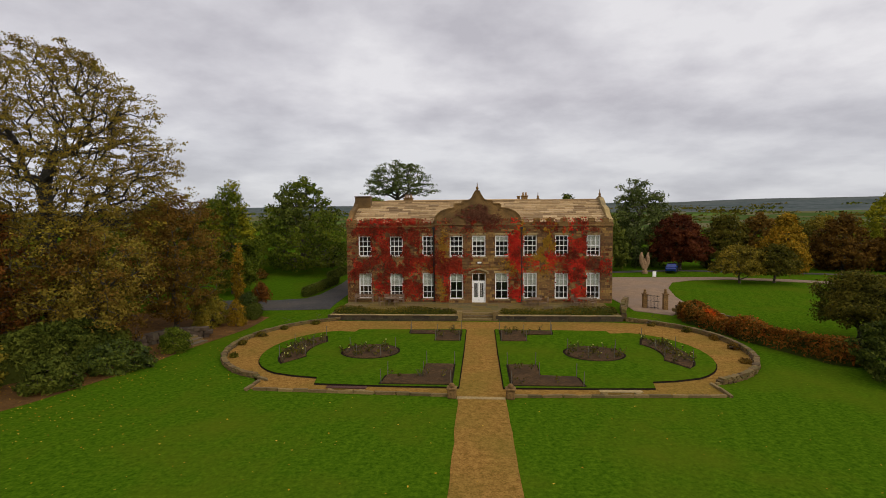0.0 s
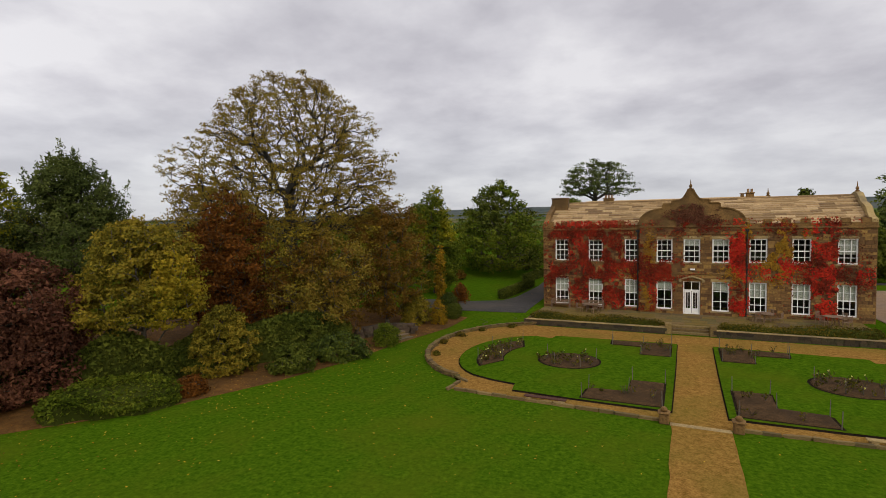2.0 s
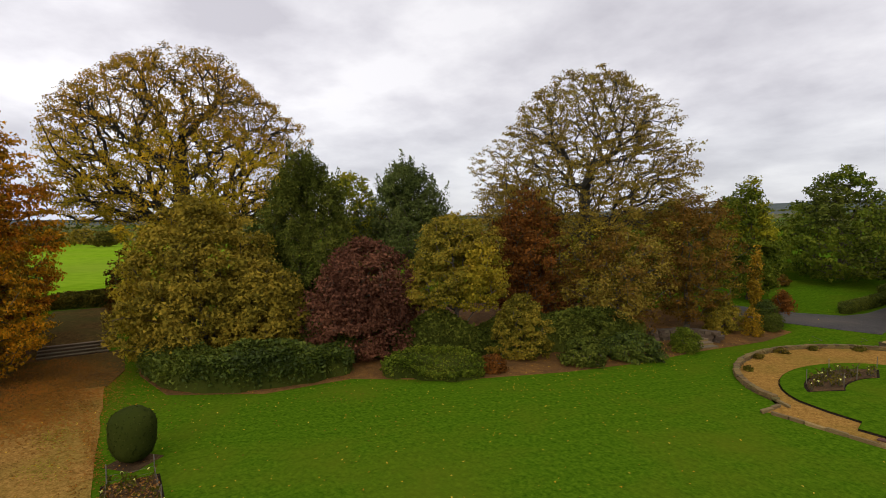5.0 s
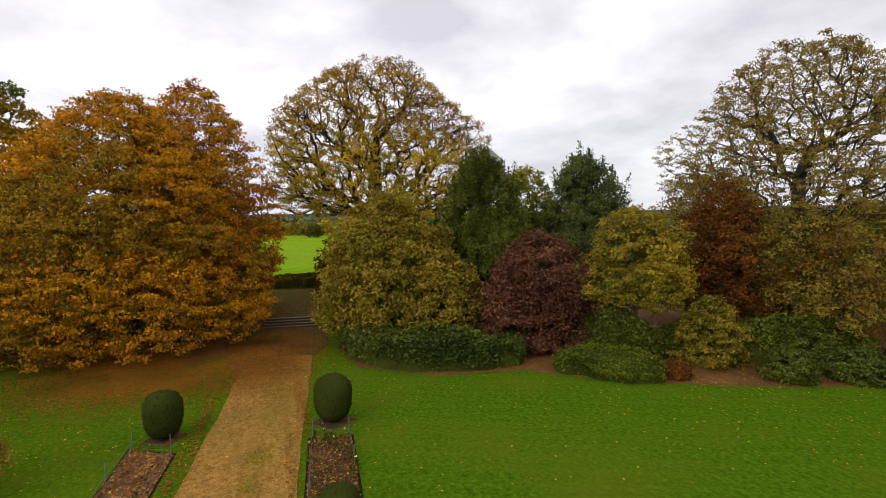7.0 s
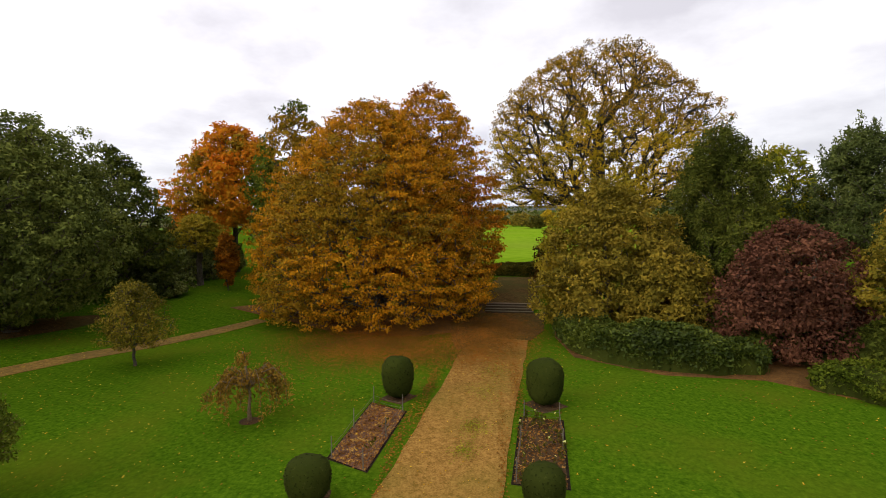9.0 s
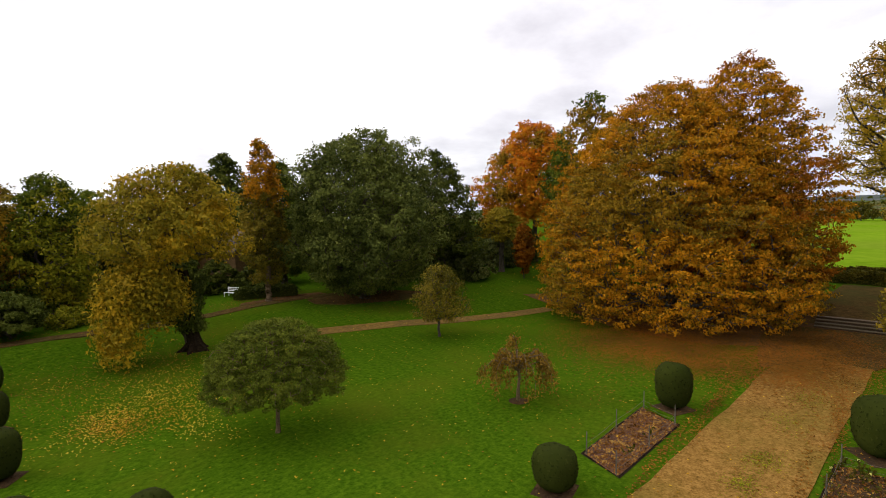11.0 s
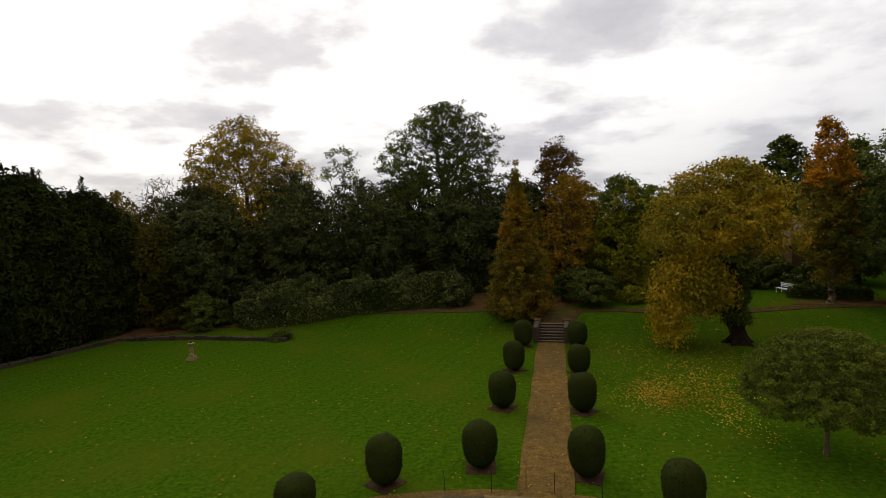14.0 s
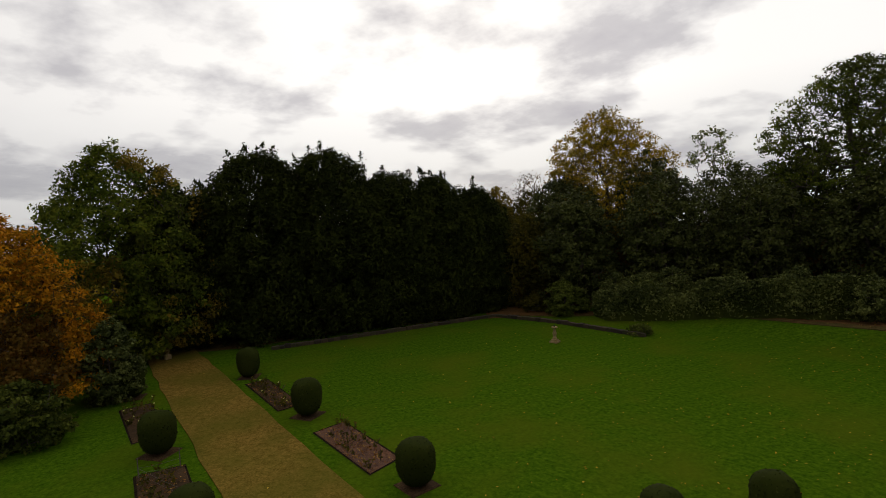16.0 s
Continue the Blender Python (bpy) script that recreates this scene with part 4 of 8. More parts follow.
def tree(name, label, x, y, z0, z1, r, leaves, profile="round", n=260, per=45, leaf=0.24, clump=0.8, lump=0.35, shell=0.4, trunk=0.3, fork=None, bark=BARK,
         lean=(0, 0), base=None, freq=1.3, droop=0.2, flat=0.65, spires=0, seed=None, category="tree", group="", wide=1.0, turn=0.0, mixed=None):
    """A tree: tapered trunk and limbs, and a crown of separate leaves in clumps. z0 and z1: the crown's foot and top."""
    seed = seed if seed is not None else int(abs(x * 13.7 + y * 7.3)) % 997
    rng = np.random.default_rng(seed)
    bz = land(x, y) - 0.05 if base is None else base
    dense = per >= 30
    if dense:
        n, per, clump = n * 2, per * 0.5, clump * 0.8
    ob = thing(name, pose(x, y, bz, 0, 0, turn), label, category, group)
    spots = crown_spots(rng, seed * 0.37, n, max(r * 0.6, r - 0.5 * clump), z0 - bz, z1 - bz - 0.35 * clump, profile, lump, shell, freq)
    spots[:, 0] *= wide
    spots[:, :2] += np.array(lean)
    fork = fork if fork is not None else max(0.6, (z0 - bz) + (z1 - z0) * 0.12)
    link_mesh("trunk", limb_mesh("trunk", spots[::2] if dense else spots, rng, trunk, fork, z1 - bz, lean), bark, ob, "trunk and branching limbs")
    if math.hypot(x, y) < NEAR:
        per, leaf = per * FINE ** 1.7, leaf / FINE
    k = rng.integers(int(per * 0.6), int(per * 1.4) + 1, n)
    pts = np.repeat(spots, k, 0)
    off = rng.normal(size=pts.shape)
    off *= (clump * 0.95 * rng.random(len(pts)) ** 0.45 / (np.linalg.norm(off, axis=1) + 1e-9))[:, None]
    off[:, 2] *= flat
    pts = pts + off
    heart = np.array([lean[0], lean[1], (z0 + z1) / 2 - bz - 0.15 * (z1 - z0)])
    away = pts - heart
    away /= np.linalg.norm(away, axis=1)[:, None] + 1e-9
    out = 0.7 * off / (np.linalg.norm(off, axis=1)[:, None] + 1e-9) + 0.7 * away + np.array([0, 0, 0.35])
    if spires:
        # feathery shoots that stand up out of the crown
        high = np.where(spots[:, 2] > (z0 - bz) + 0.45 * (z1 - z0))[0]
        for s in spots[rng.choice(high, spires)]:
            m, reach = 46, rng.uniform(0.9, 2.0)
            q = rng.random(m)
            way = np.array([s[0] / r * 0.35, s[1] / r * 0.35, 1.0])
            shoot = s + np.outer(q * reach, way) + rng.normal(size=(m, 3)) * (0.34 * (1.05 - q))[:, None] * (1, 1, 0.5)
            pts, out = np.concatenate([pts, shoot]), np.concatenate([out, np.tile((s[0] / r, s[1] / r, 0.4), (m, 1))])
        k = np.append(k, len(pts) - k.sum())
    needles = leaves in (L_YEW, L_LITYEW, L_PINE)
    v = leaf_cards(pts, leaf * (1.35 if needles else 1.0), rng, droop, out, 0.9, 0.5 if needles else 1.0)
    if mixed:
        second = np.array([noise.noise((p[0] * 0.16 + seed, p[1] * 0.16, p[2] * 0.16)) for p in spots]) > mixed[1]
        if len(mixed) > 2:
            second = spots[:, 2] + rng.normal(size=len(spots)) * 0.6 > (z0 - bz) + (z1 - z0) * mixed[2]
        mask = np.repeat(np.repeat(second, k), 3)
        link_mesh("crown", leaf_mesh("crown", v[~mask]), leaves, ob)
        if mask.any():
            link_mesh("turning_crown", leaf_mesh("turning_crown", v[mask]), mixed[0], ob)
    else:
        link_mesh("crown", leaf_mesh("crown", v), leaves, ob)
    return ob


def shrub(name, label, x, y, r, h, leaves, n=60, per=50, leaf=0.16, profile="dome", wide=1.0, turn=0.0, seed=None, lump=0.4, category="shrub", group="", clump=0.45, z0=0.05, base=None):
    return tree(name, label, x, y, (land(x, y) if base is None else base) + z0, (land(x, y) if base is None else base) + h, r, leaves, profile, n, per, leaf, clump, lump, 0.35, 0.09, 0.25, seed=seed, category=category, group=group, wide=wide, turn=turn, base=base)


def hedge(name, label, line, width, height, leaves, per_m=420, leaf=0.13, seed=1, bumps=0.18, category="hedge", freq=0.8):
    """A hedge along a line: a rounded body of twigs coloured dark as inner shade, clothed in leaves."""
    rng = np.random.default_rng(seed)
    x0, y0 = line[0]
    ob = thing(name, pose(x0, y0, 0), label, category)
    pts = curve_through(line, 5) if len(line) > 2 else [Vector(line[0]), Vector(line[1])]
    seg = [(b - a).length for a, b in zip(pts, pts[1:])]
    total = sum(seg)
    cum = np.concatenate([[0], np.cumsum(seg)])
    py = np.array([[p.x, p.y] for p in pts])
    sides = 9

    def at(d):
        x, y = np.interp(d, cum, py[:, 0]), np.interp(d, cum, py[:, 1])
        e = 0.3
        w = Vector((np.interp(min(total, d + e), cum, py[:, 0]) - np.interp(max(0, d - e), cum, py[:, 0]), np.interp(min(total, d + e), cum, py[:, 1]) - np.interp(max(0, d - e), cum, py[:, 1]))).normalized()
        return x, y, w

    def skin(d, k, grow=1.0):
        x, y, w = at(d)
        end = min(1.0, (min(d, total - d) / (width * 0.5) + 0.02)) ** 0.5 if total > width else 1
        a = math.pi * k
        cs, sn = math.cos(a), math.sin(a)
        off = width / 2 * math.copysign(abs(cs) ** 0.55, cs) * grow * end
        up = height * max(0.0, sn) ** 0.42 * (1 + bumps * 1.6 * noise.noise((d * freq * 0.4, k * 2, seed))) * grow * (0.6 + 0.4 * end)
        off *= 1 + bumps * noise.noise((d * freq, k * 3, seed + 5.0))
        gx, gy = x - w.y * off, y + w.x * off
        return (gx - x0, gy - y0, land(gx, gy) + up)
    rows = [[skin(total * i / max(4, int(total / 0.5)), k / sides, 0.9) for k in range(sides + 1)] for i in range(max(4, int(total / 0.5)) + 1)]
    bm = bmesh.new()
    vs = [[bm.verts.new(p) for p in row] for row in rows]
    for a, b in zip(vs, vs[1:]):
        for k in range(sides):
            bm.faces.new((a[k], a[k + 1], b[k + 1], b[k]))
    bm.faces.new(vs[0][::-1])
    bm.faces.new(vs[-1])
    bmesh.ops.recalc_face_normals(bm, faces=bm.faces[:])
    # solid core in near-black needles, its colour standing for shade between leaves
    part("branch_mass", bm, L_YEW, ob, "inner twig body coloured dark as shade")
    n = int(total * per_m)
    ds, ks = rng.uniform(0, total, n), rng.uniform(0.0, 1.0, n)
    P = np.array([skin(d, k) for d, k in zip(ds, ks)])
    nrm = np.array([(0, 0, math.sin(math.pi * k) + 0.2) for k in ks])
    P += rng.normal(size=P.shape) * 0.07
    link_mesh("foliage", leaf_mesh("foliage", leaf_cards(P, leaf, rng, 0.3, nrm, 0.8)), leaves, ob)
    return ob


# the old sycamore and the shrubbery west of the rose garden
tree("sycamore_tree", "tall half-bare sycamore with olive-gold leaves", -30.2, 40, 8.4, 22.9, 9.9, L_SYC, "dome", 1600, 31, 0.15, 0.6, 0.34, 0.30, 0.7, 4.6, DARKBARK, seed=11, droop=0.3, flat=0.4, freq=1.9)
tree("sycamore_tree", "lower spreading sycamore half bare of leaves", -33.49, 34.02, 7.05, 13.49, 5, L_SYC, "dome", 420, 20, 0.165, 0.6, 0.3, 0.4, 0.26, 3.6, DARKBARK, seed=12, flat=0.4)
tree("copper_tree", "copper-brown small tree in the shrubbery", -29.4, 31.4, 1.6, 12, 3.7, L_COPPER, "dome", 260, 34, 0.19, 0.75, 0.4, 0.45, 0.2, seed=13)
tree("hornbeam_tree", "russet brown tree thinning of leaves", -21.8, 42, 1.2, 11.3, 4.2, L_BROWN, "round", 330, 36, 0.19, 0.7, 0.4, 0.5, 0.22, seed=14, mixed=(L_GOLDGREEN, 0.0))
tree("hornbeam_tree", "russet brown tree with twiggy lower limbs", -23.6, 35.01, 0.69, 9.11, 3.93, L_BROWN, "round", 330, 27, 0.19, 0.7, 0.4, 0.5, 0.2, seed=15, mixed=(L_SYC, 0.0))
tree("yellow_maple_tree", "yellow-green small maple with a bare stem", -30.2, 24.4, 3.2, 10.2, 4.3, L_MAPLEGREEN, "dome", 340, 52, 0.19, 0.8, 0.35, 0.35, 0.16, 1.6, PALEBARK, seed=16, flat=0.4, mixed=(L_YELLOW, 0.12))
tree("purple_plum_tree", "dark purple-leaved plum with low branches", -33.2, 18.3, 0.3, 8.3, 4.7, L_PURPLE, "dome", 420, 52, 0.2, 0.8, 0.3, 0.35, 0.2, 0.9, seed=17)
tree("yew_tree", "dark green yew with feathery upright shoots", -41.4, 17.7, 0.4, 14.8, 4.3, L_LITYEW, "yew", 900, 60, 0.19, 0.6, 0.75, 0.35, 0.3, 1.0, seed=18, droop=-0.8, flat=1.2, freq=2.0, spires=110)
tree("pine_tree", "broad blue-green pine behind the shrubbery", -44.6, 29.8, 5, 15, 5.2, L_PINE, "dome", 520, 60, 0.21, 0.85, 0.6, 0.4, 0.32, 4.5, seed=19, freq=1.9, droop=-0.5, spires=90)
tree("lime_tree", "pale lime-green tree behind the pine", -48.89, 25.29, 2.49, 14.52, 3.78, L_LIME, "round", 180, 40, 0.28, 0.9, seed=20)
tree("oriental_plane_tree", "olive-yellow bushy tree with leaves to the ground", -39.9, 9.2, 0.4, 11.7, 6, L_GOLDGREEN, "dome", 600, 56, 0.23, 0.9, 0.35, 0.3, 0.3, 1.2, seed=21, mixed=(L_YELLOW, 0.1))
tree("plane_tree", "olive-yellow rounded tree beside the laurels", -35.91, 12.17, 0.68, 7.09, 3.49, L_GOLDGREEN, "dome", 220, 56, 0.22, 0.8, 0.35, 0.3, 0.2, 1.0, seed=22)
hedge("laurel_hedge", "dense glossy green laurel hedge", [(-42.3, 6.5), (-37.6, 6.4), (-33.2, 7.2), (-30.9, 10.6), (-30.4, 15.8)], 2.8, 2.0, L_LAUREL, 950, 0.16, 23, 0.35)
hedge("ivy_mound", "low shaggy mound of green ivy and laurel", [(-27.99, 16.76), (-25.63, 18.75), (-23.65, 21.18)], 1.6, 1.15, L_GREEN, 900, 0.13, 24, 0.7)
hedge("laurel_bank", "dark tangled laurels beneath the shrubbery trees", [(-35.86, 13.46), (-32.67, 18.93), (-29.15, 24.05), (-26.39, 28.61), (-24.3, 32.88), (-22.35, 36.26)], 3.0, 2.2, L_DARK, 800, 0.19, 38, 0.5)
tree("hawthorn_tree", "twiggy half-bare brown tree round the sycamore's foot", -26.4, 34.6, 1.18, 9.6, 3.9, L_SYC, "round", 420, 14, 0.17, 0.6, 0.4, 0.5, 0.16, 1.6, seed=39, mixed=(L_MAPLEGREEN, 0.05))
tree("hawthorn_tree", "russet tree with fine hanging twigs", -31.83, 31.94, 1.79, 9.78, 3.38, L_BROWN, "round", 240, 32, 0.19, 0.7, 0.4, 0.5, 0.16, 1.6, seed=52, mixed=(L_COPPER, -0.1))
tree("hawthorn_tree", "olive tree behind the sycamore", -33.42, 39.16, 1.8, 8.77, 4.42, L_GOLDGREEN, "dome", 220, 36, 0.22, 0.8, 0.4, 0.45, 0.18, 1.6, seed=53, mixed=(L_GREEN, 0.0))
shrub("laurel_shrub", "rounded green laurel bush", -25.4, 26.2, 2.3, 4.4, L_MAPLEGREEN, 150, 60, 0.17, seed=25)
shrub("laurel_shrub", "low dark green shrub", -21.51, 27.92, 1.72, 1.92, L_DARK, 80, 55, 0.16, seed=26)
shrub("laurel_shrub", "broad dark green shrub", -20.31, 31.67, 2.22, 1.84, L_LAUREL, 100, 55, 0.16, seed=27)
shrub("copper_shrub", "low red-brown shrub on the soil", -24.07, 22.42, 0.95, 1.14, L_COPPER, 40, 40, 0.14, seed=28)
shrub("laurel_shrub", "tall dark shrub under the trees", -26.19, 27.13, 2.32, 3.1, L_DARK, 110, 55, 0.18, seed=29)
shrub("laurel_shrub", "dark understorey shrub beneath the sycamore", -23.84, 32.4, 2.34, 3.13, L_DARK, 110, 50, 0.18, seed=30)
shrub("box_bush", "small yellow-green bush beside the stone steps", -18.93, 35.96, 1.17, 1.75, L_GREEN, 60, 50, 0.13, seed=31)
shrub("spindle_bush", "yellow-green autumn spindle shrub", -20.0, 43.6, 1.75, 3.2, L_MAPLEGREEN, 90, 50, 0.16, seed=32, )
shrub("azalea_bush", "orange and yellow azalea bush", -18.0, 44.6, 1.0, 2.3, L_OAK, 45, 40, 0.13, seed=33)
shrub("box_ball", "round clipped green bush", -18.3, 48.4, 1.1, 2.2, L_LAUREL, 90, 60, 0.1, "round", seed=34, lump=0.1)
shrub("box_ball", "small round clipped bush", -17.4, 46.9, 0.95, 1.5, L_DARK, 70, 60, 0.1, "round", seed=35, lump=0.1)
shrub("maple_bush", "small russet-red maple above the drive", -17.3, 48.9, 0.95, 3.0, L_COPPER, 45, 30, 0.16, "umbrella", seed=36, z0=1.2)
tree("cherry_tree", "slender orange columnar cherry", -19.3, 48.6, 1.5, 7.1, 0.75, L_OAK, "column", 50, 30, 0.2, 0.5, trunk=0.07, seed=37)
for i, (x, y, z1, r, lf) in enumerate(((-23.4, 57.6, 13.4, 3.1, L_GREEN), (-33.0, 59.0, 11.6, 3.8, L_GREEN), (-31.66, 47.6, 9.86, 4.51, L_GREEN), (-36.46, 41.28, 8.27, 4.01, L_DARK))):
    tree("ash_tree", "fresh green tree beyond the drive", x, y, 1.6, z1, r, lf, "dome", 230, 40, 0.26, 0.85, 0.45, 0.4, 0.25, seed=40 + i, mixed=(L_LIME, -0.1 if i < 2 else 0.2))
for i, (x, y, z1, r) in enumerate(((-20.6, 75.6, 15.2, 7.8), (-33.4, 77.0, 12.6, 5.8), (-11.4, 88.0, 13.0, 5.0), (-37.5, 68.4, 11.6, 4.94))):
    tree("oak_tree", "full dark green oak beyond the lawn", x, y, 2.4, z1, r, L_DARK, "beech", 420, 44, 0.28, 0.95, 0.35, 0.38, 0.35, seed=45 + i, mixed=(L_GREEN, -0.12))
for i, (x, y) in enumerate(((-24.6, 66.2), (-17.6, 81.6))):
    shrub("border_shrub", "rusty border shrub by the far lawn", x, y, 2.0, 1.7, L_OLIVE if i == 1 else L_BROWN, 60, 40, 0.2, seed=50 + i)

# plants against the curved garden walls
for i, (s, a) in enumerate(ROSE_BORDER):
    r = random.Random(700 + i)
    x, y = garden_xy(s * (11.6 + 6.9 * math.cos(radians(a))), -16.9 + 8.9 * math.sin(radians(a)))
    shrub("border_plant", "withered border plant against the garden wall", x, y, r.uniform(0.3, 0.5), r.uniform(0.25, 0.5), r.choice((L_TUFT, L_BROWN, L_OLIVE)), 9, 26, 0.13, seed=700 + i, group="wall border plants", clump=0.3)

# behind and beside the hall
tree("scots_pine_tree", "flat-topped pine above the hall roof", -8.6, 98.2, 13.8, 20.0, 7.4, L_PINE, "umbrella", 150, 52, 0.24, 1.15, 0.5, 0.42, 0.45, 11.0, DARKBARK, seed=60, freq=2.4, flat=0.3, droop=-0.3)
tree("oak_tree", "dark oak at the hall's east corner", 33.2, 88.5, 1.2, 14.9, 7, L_PINE, "dome", 300, 44, 0.33, 1.0, 0.65, 0.4, 0.35, seed=61)
tree("oak_tree", "dark green tree behind the hall", 24.96, 81.81, 1.59, 10.69, 4.54, L_DARK, "dome", 200, 44, 0.36, 1.1, seed=62)
tree("pine_tree", "distant pine behind the hall", 24.2, 101.37, 7.26, 14.19, 2.27, L_DARK, "dome", 70, 36, 0.4, 0.9, seed=63)
tree("copper_beech_tree", "dark red copper beech in the park", 37.4, 82, 2.3, 9.7, 4.9, L_CRIMSON, "dome", 300, 56, 0.25, 0.85, 0.3, 0.4, 0.3, 2.0, seed=64)
for i, (x, y, z1, r, lf, lb) in enumerate(((50.6, 76.6, 9.6, 3.5, L_OAK, "orange-gold"), (60.7, 78.6, 9.6, 5.0, L_DUSK, "red-brown"), (68.0, 76.4, 9.3, 4.5, L_DUSK, "dark red-brown"), (73.0, 85.0, 12.9, 5.0, L_LIME, "yellow-green"),
                                          (64.0, 62.0, 9.8, 3.2, L_MAPLE, "orange"), (45.5, 84.0, 9.6, 4.8, L_OLIVE, "green-brown"), (51.4, 84.6, 9.7, 4.4, L_BROWN, "brown"), (58.6, 88.0, 9.6, 4.6, L_OLIVE, "olive"), (66.0, 90.0, 9.4, 4.6, L_GOLDGREEN, "golden olive"),
                                          (79.06, 63.16, 10.44, 3.36, L_BROWN, "brown"), (70.33, 55.6, 8.9, 2.96, L_GREEN, "green"), (86.93, 49.84, 10.87, 3.95, L_DARK, "dark green"))):
    tree("park_tree", f"{lb} autumn tree in the eastern park", x, y, 0.9, z1, r, lf, "dome", 210, 46, 0.29, 0.95, 0.35, 0.4, 0.22, 1.0, seed=70 + i, group="park trees")
for i, (x, y) in enumerate(((37.6, 65.6), (41.8, 65.2))):
    tree("crab_apple_tree", "low spreading olive-brown crab apple", x, y, 1.9, 5.7, 3.1, L_OLIVE if i else L_GOLDGREEN, "umbrella", 150, 40, 0.2, 0.6, 0.3, 0.4, 0.14, 1.2, seed=84 + i, wide=1.15)
tree("hawthorn_tree", "spreading olive hawthorn over the east lawn", 29.6, 36.4, 1.7, 5.3, 3.4, L_OLIVE, "umbrella", 280, 48, 0.17, 0.7, 0.4, 0.4, 0.2, 1.2, DARKBARK, seed=86)
tree("hawthorn_tree", "brown-leaved hawthorn beside the lawn", 35.62, 33.81, 1.35, 5.45, 3.08, L_BROWN, "umbrella", 200, 40, 0.18, 0.7, 0.4, 0.4, 0.18, 1.2, seed=87)
shrub("rhododendron_bush", "big dark green rhododendron on the lawn's edge", 26.9, 28.2, 3.6, 3.9, L_DARK, 260, 60, 0.2, seed=88)
shrub("rhododendron_bush", "dark green rhododendron by the lawn", 35.46, 20.05, 3.55, 4.15, L_DARK, 180, 56, 0.2, seed=89)
hedge("berberis_hedge", "loose hedge turning red and brown", [(21.3, 46.0), (22.0, 42.6), (22.9, 38.4), (24.1, 34.0), (25.2, 31.0)], 1.9, 1.25, L_RUSTHEDGE, 650, 0.15, 90, 0.4)
for i, (x, y, h) in enumerate(((21.9, 42.6, 1.5), (21.3, 45.0, 1.4), (22.6, 39.6, 1.5))):
    shrub("scarlet_berberis", "scarlet berberis in the hedge", x, y, 1.0, h, L_SCARLET if i == 0 else L_COPPER, 45, 40, 0.14, seed=91 + i)


# the great trees of the west lawn
for i, (x, y, z1, r, lf) in enumerate(((-236.0, 19.0, 6.2, 5.0, L_OLIVE), (-262.0, 27.0, 8.6, 5.2, L_CATALPA), (-268.0, 14.0, 7.6, 6.5, L_GOLDGREEN), (-272.0, 2.0, 8.2, 7.0, L_OLIVE), (-258.0, 46.0, 7.8, 6.0, L_GREEN))):
    tree("field_tree", "small autumn tree in the far pasture hedge", x, y, land(x, y) + 0.8, land(x, y) + z1, r, lf, "dome", 60, 34, 0.6, 1.3, 0.4, 0.4, 0.25, seed=95 + i, group="far pasture trees")
tree("oak_tree", "huge golden oak with bare dark limbs against the sky", -64, 13.1, 9.6, 28.5, 14.6, L_CATALPA, "dome", 1500, 44, 0.2, 0.85, 0.32, 0.22, 1.6, 7.0, DARKBARK, seed=101, flat=0.6, mixed=(L_OAK, 0.0, 0.45))
# L_OAK patches paint the brown-olive shade inside the great beech's crown
tree("beech_tree", "great orange weeping beech sweeping to the ground", -45.6, -10.3, 0.5, 19, 11.4, L_BEECH, "beech", 2700, 44, 0.185, 0.8, 0.15, 0.30, 0.7, 1.5, seed=102, flat=0.42, droop=0.8, freq=2.6, mixed=(L_OAK, 0.08))
tree("beech_tree", "red-orange beech rising behind the great beech", -49.6, -5.6, 3, 21, 8.2, L_BEECHRED, "beech", 950, 44, 0.22, 0.95, 0.2, 0.3, 0.35, seed=103, flat=0.35, droop=0.8, mixed=(L_BEECH, -0.12))
tree("oak_tree", "dark green oak behind the beech", -57.31, -21.68, 2.98, 21.12, 6.32, L_GREEN, "dome", 320, 40, 0.34, 1.0, seed=104, mixed=(L_OAK, 0.0))
hedge("dark_hedge", "rough olive hedge beyond the path steps", [(-65.4, 11.0), (-66.6, 4.0), (-67.4, -4.0)], 2.4, 1.3, L_OLIVE, 700, 0.2, 167, 0.4)
tree("copper_shrub", "dark bronze shrub in the gap to the fields", -54.4, 6.4, 1.2, 7.6, 2.2, L_DUSK, "dome", 90, 34, 0.22, 0.7, seed=105)
tree("maple_tree", "bright orange maple at the lawn's head", -66.7, -34.1, 7.4, 21, 8.6, L_MAPLE, "dome", 600, 46, 0.32, 1.1, 0.35, 0.38, 0.35, seed=106, mixed=(L_OAK, 0.3))
tree("yellow_maple_tree", "yellow low-spreading maple by the wood", -55.13, -32.44, 5.18, 9.33, 3.55, L_YELLOW, "umbrella", 130, 36, 0.26, 0.8, seed=107, flat=0.3)
tree("cherry_tree", "small scarlet upright cherry on the lawn", -52.1, -27.5, 1.69, 7.38, 1.6, L_BEECHRED, "vase", 110, 40, 0.2, 0.5, trunk=0.07, fork=0.5, seed=108)
tree("holm_oak_tree", "large rounded dark green holm oak", -34.6, -34.9, 1.4, 16.2, 7.8, L_HOLM, "round", 900, 56, 0.24, 0.95, 0.5, 0.3, 0.45, 1.8, seed=109)
tree("holm_oak_tree", "dark evergreen behind the holm oak", -47.07, -35.85, 1.99, 15.38, 5.53, L_DARK, "dome", 240, 44, 0.32, 1.0, seed=110)
tree("holm_oak_tree", "dark evergreen at the back of the lawn", -44.46, -43.7, 1.99, 17.15, 4.94, L_DARK, "dome", 240, 44, 0.34, 1.0, seed=111)
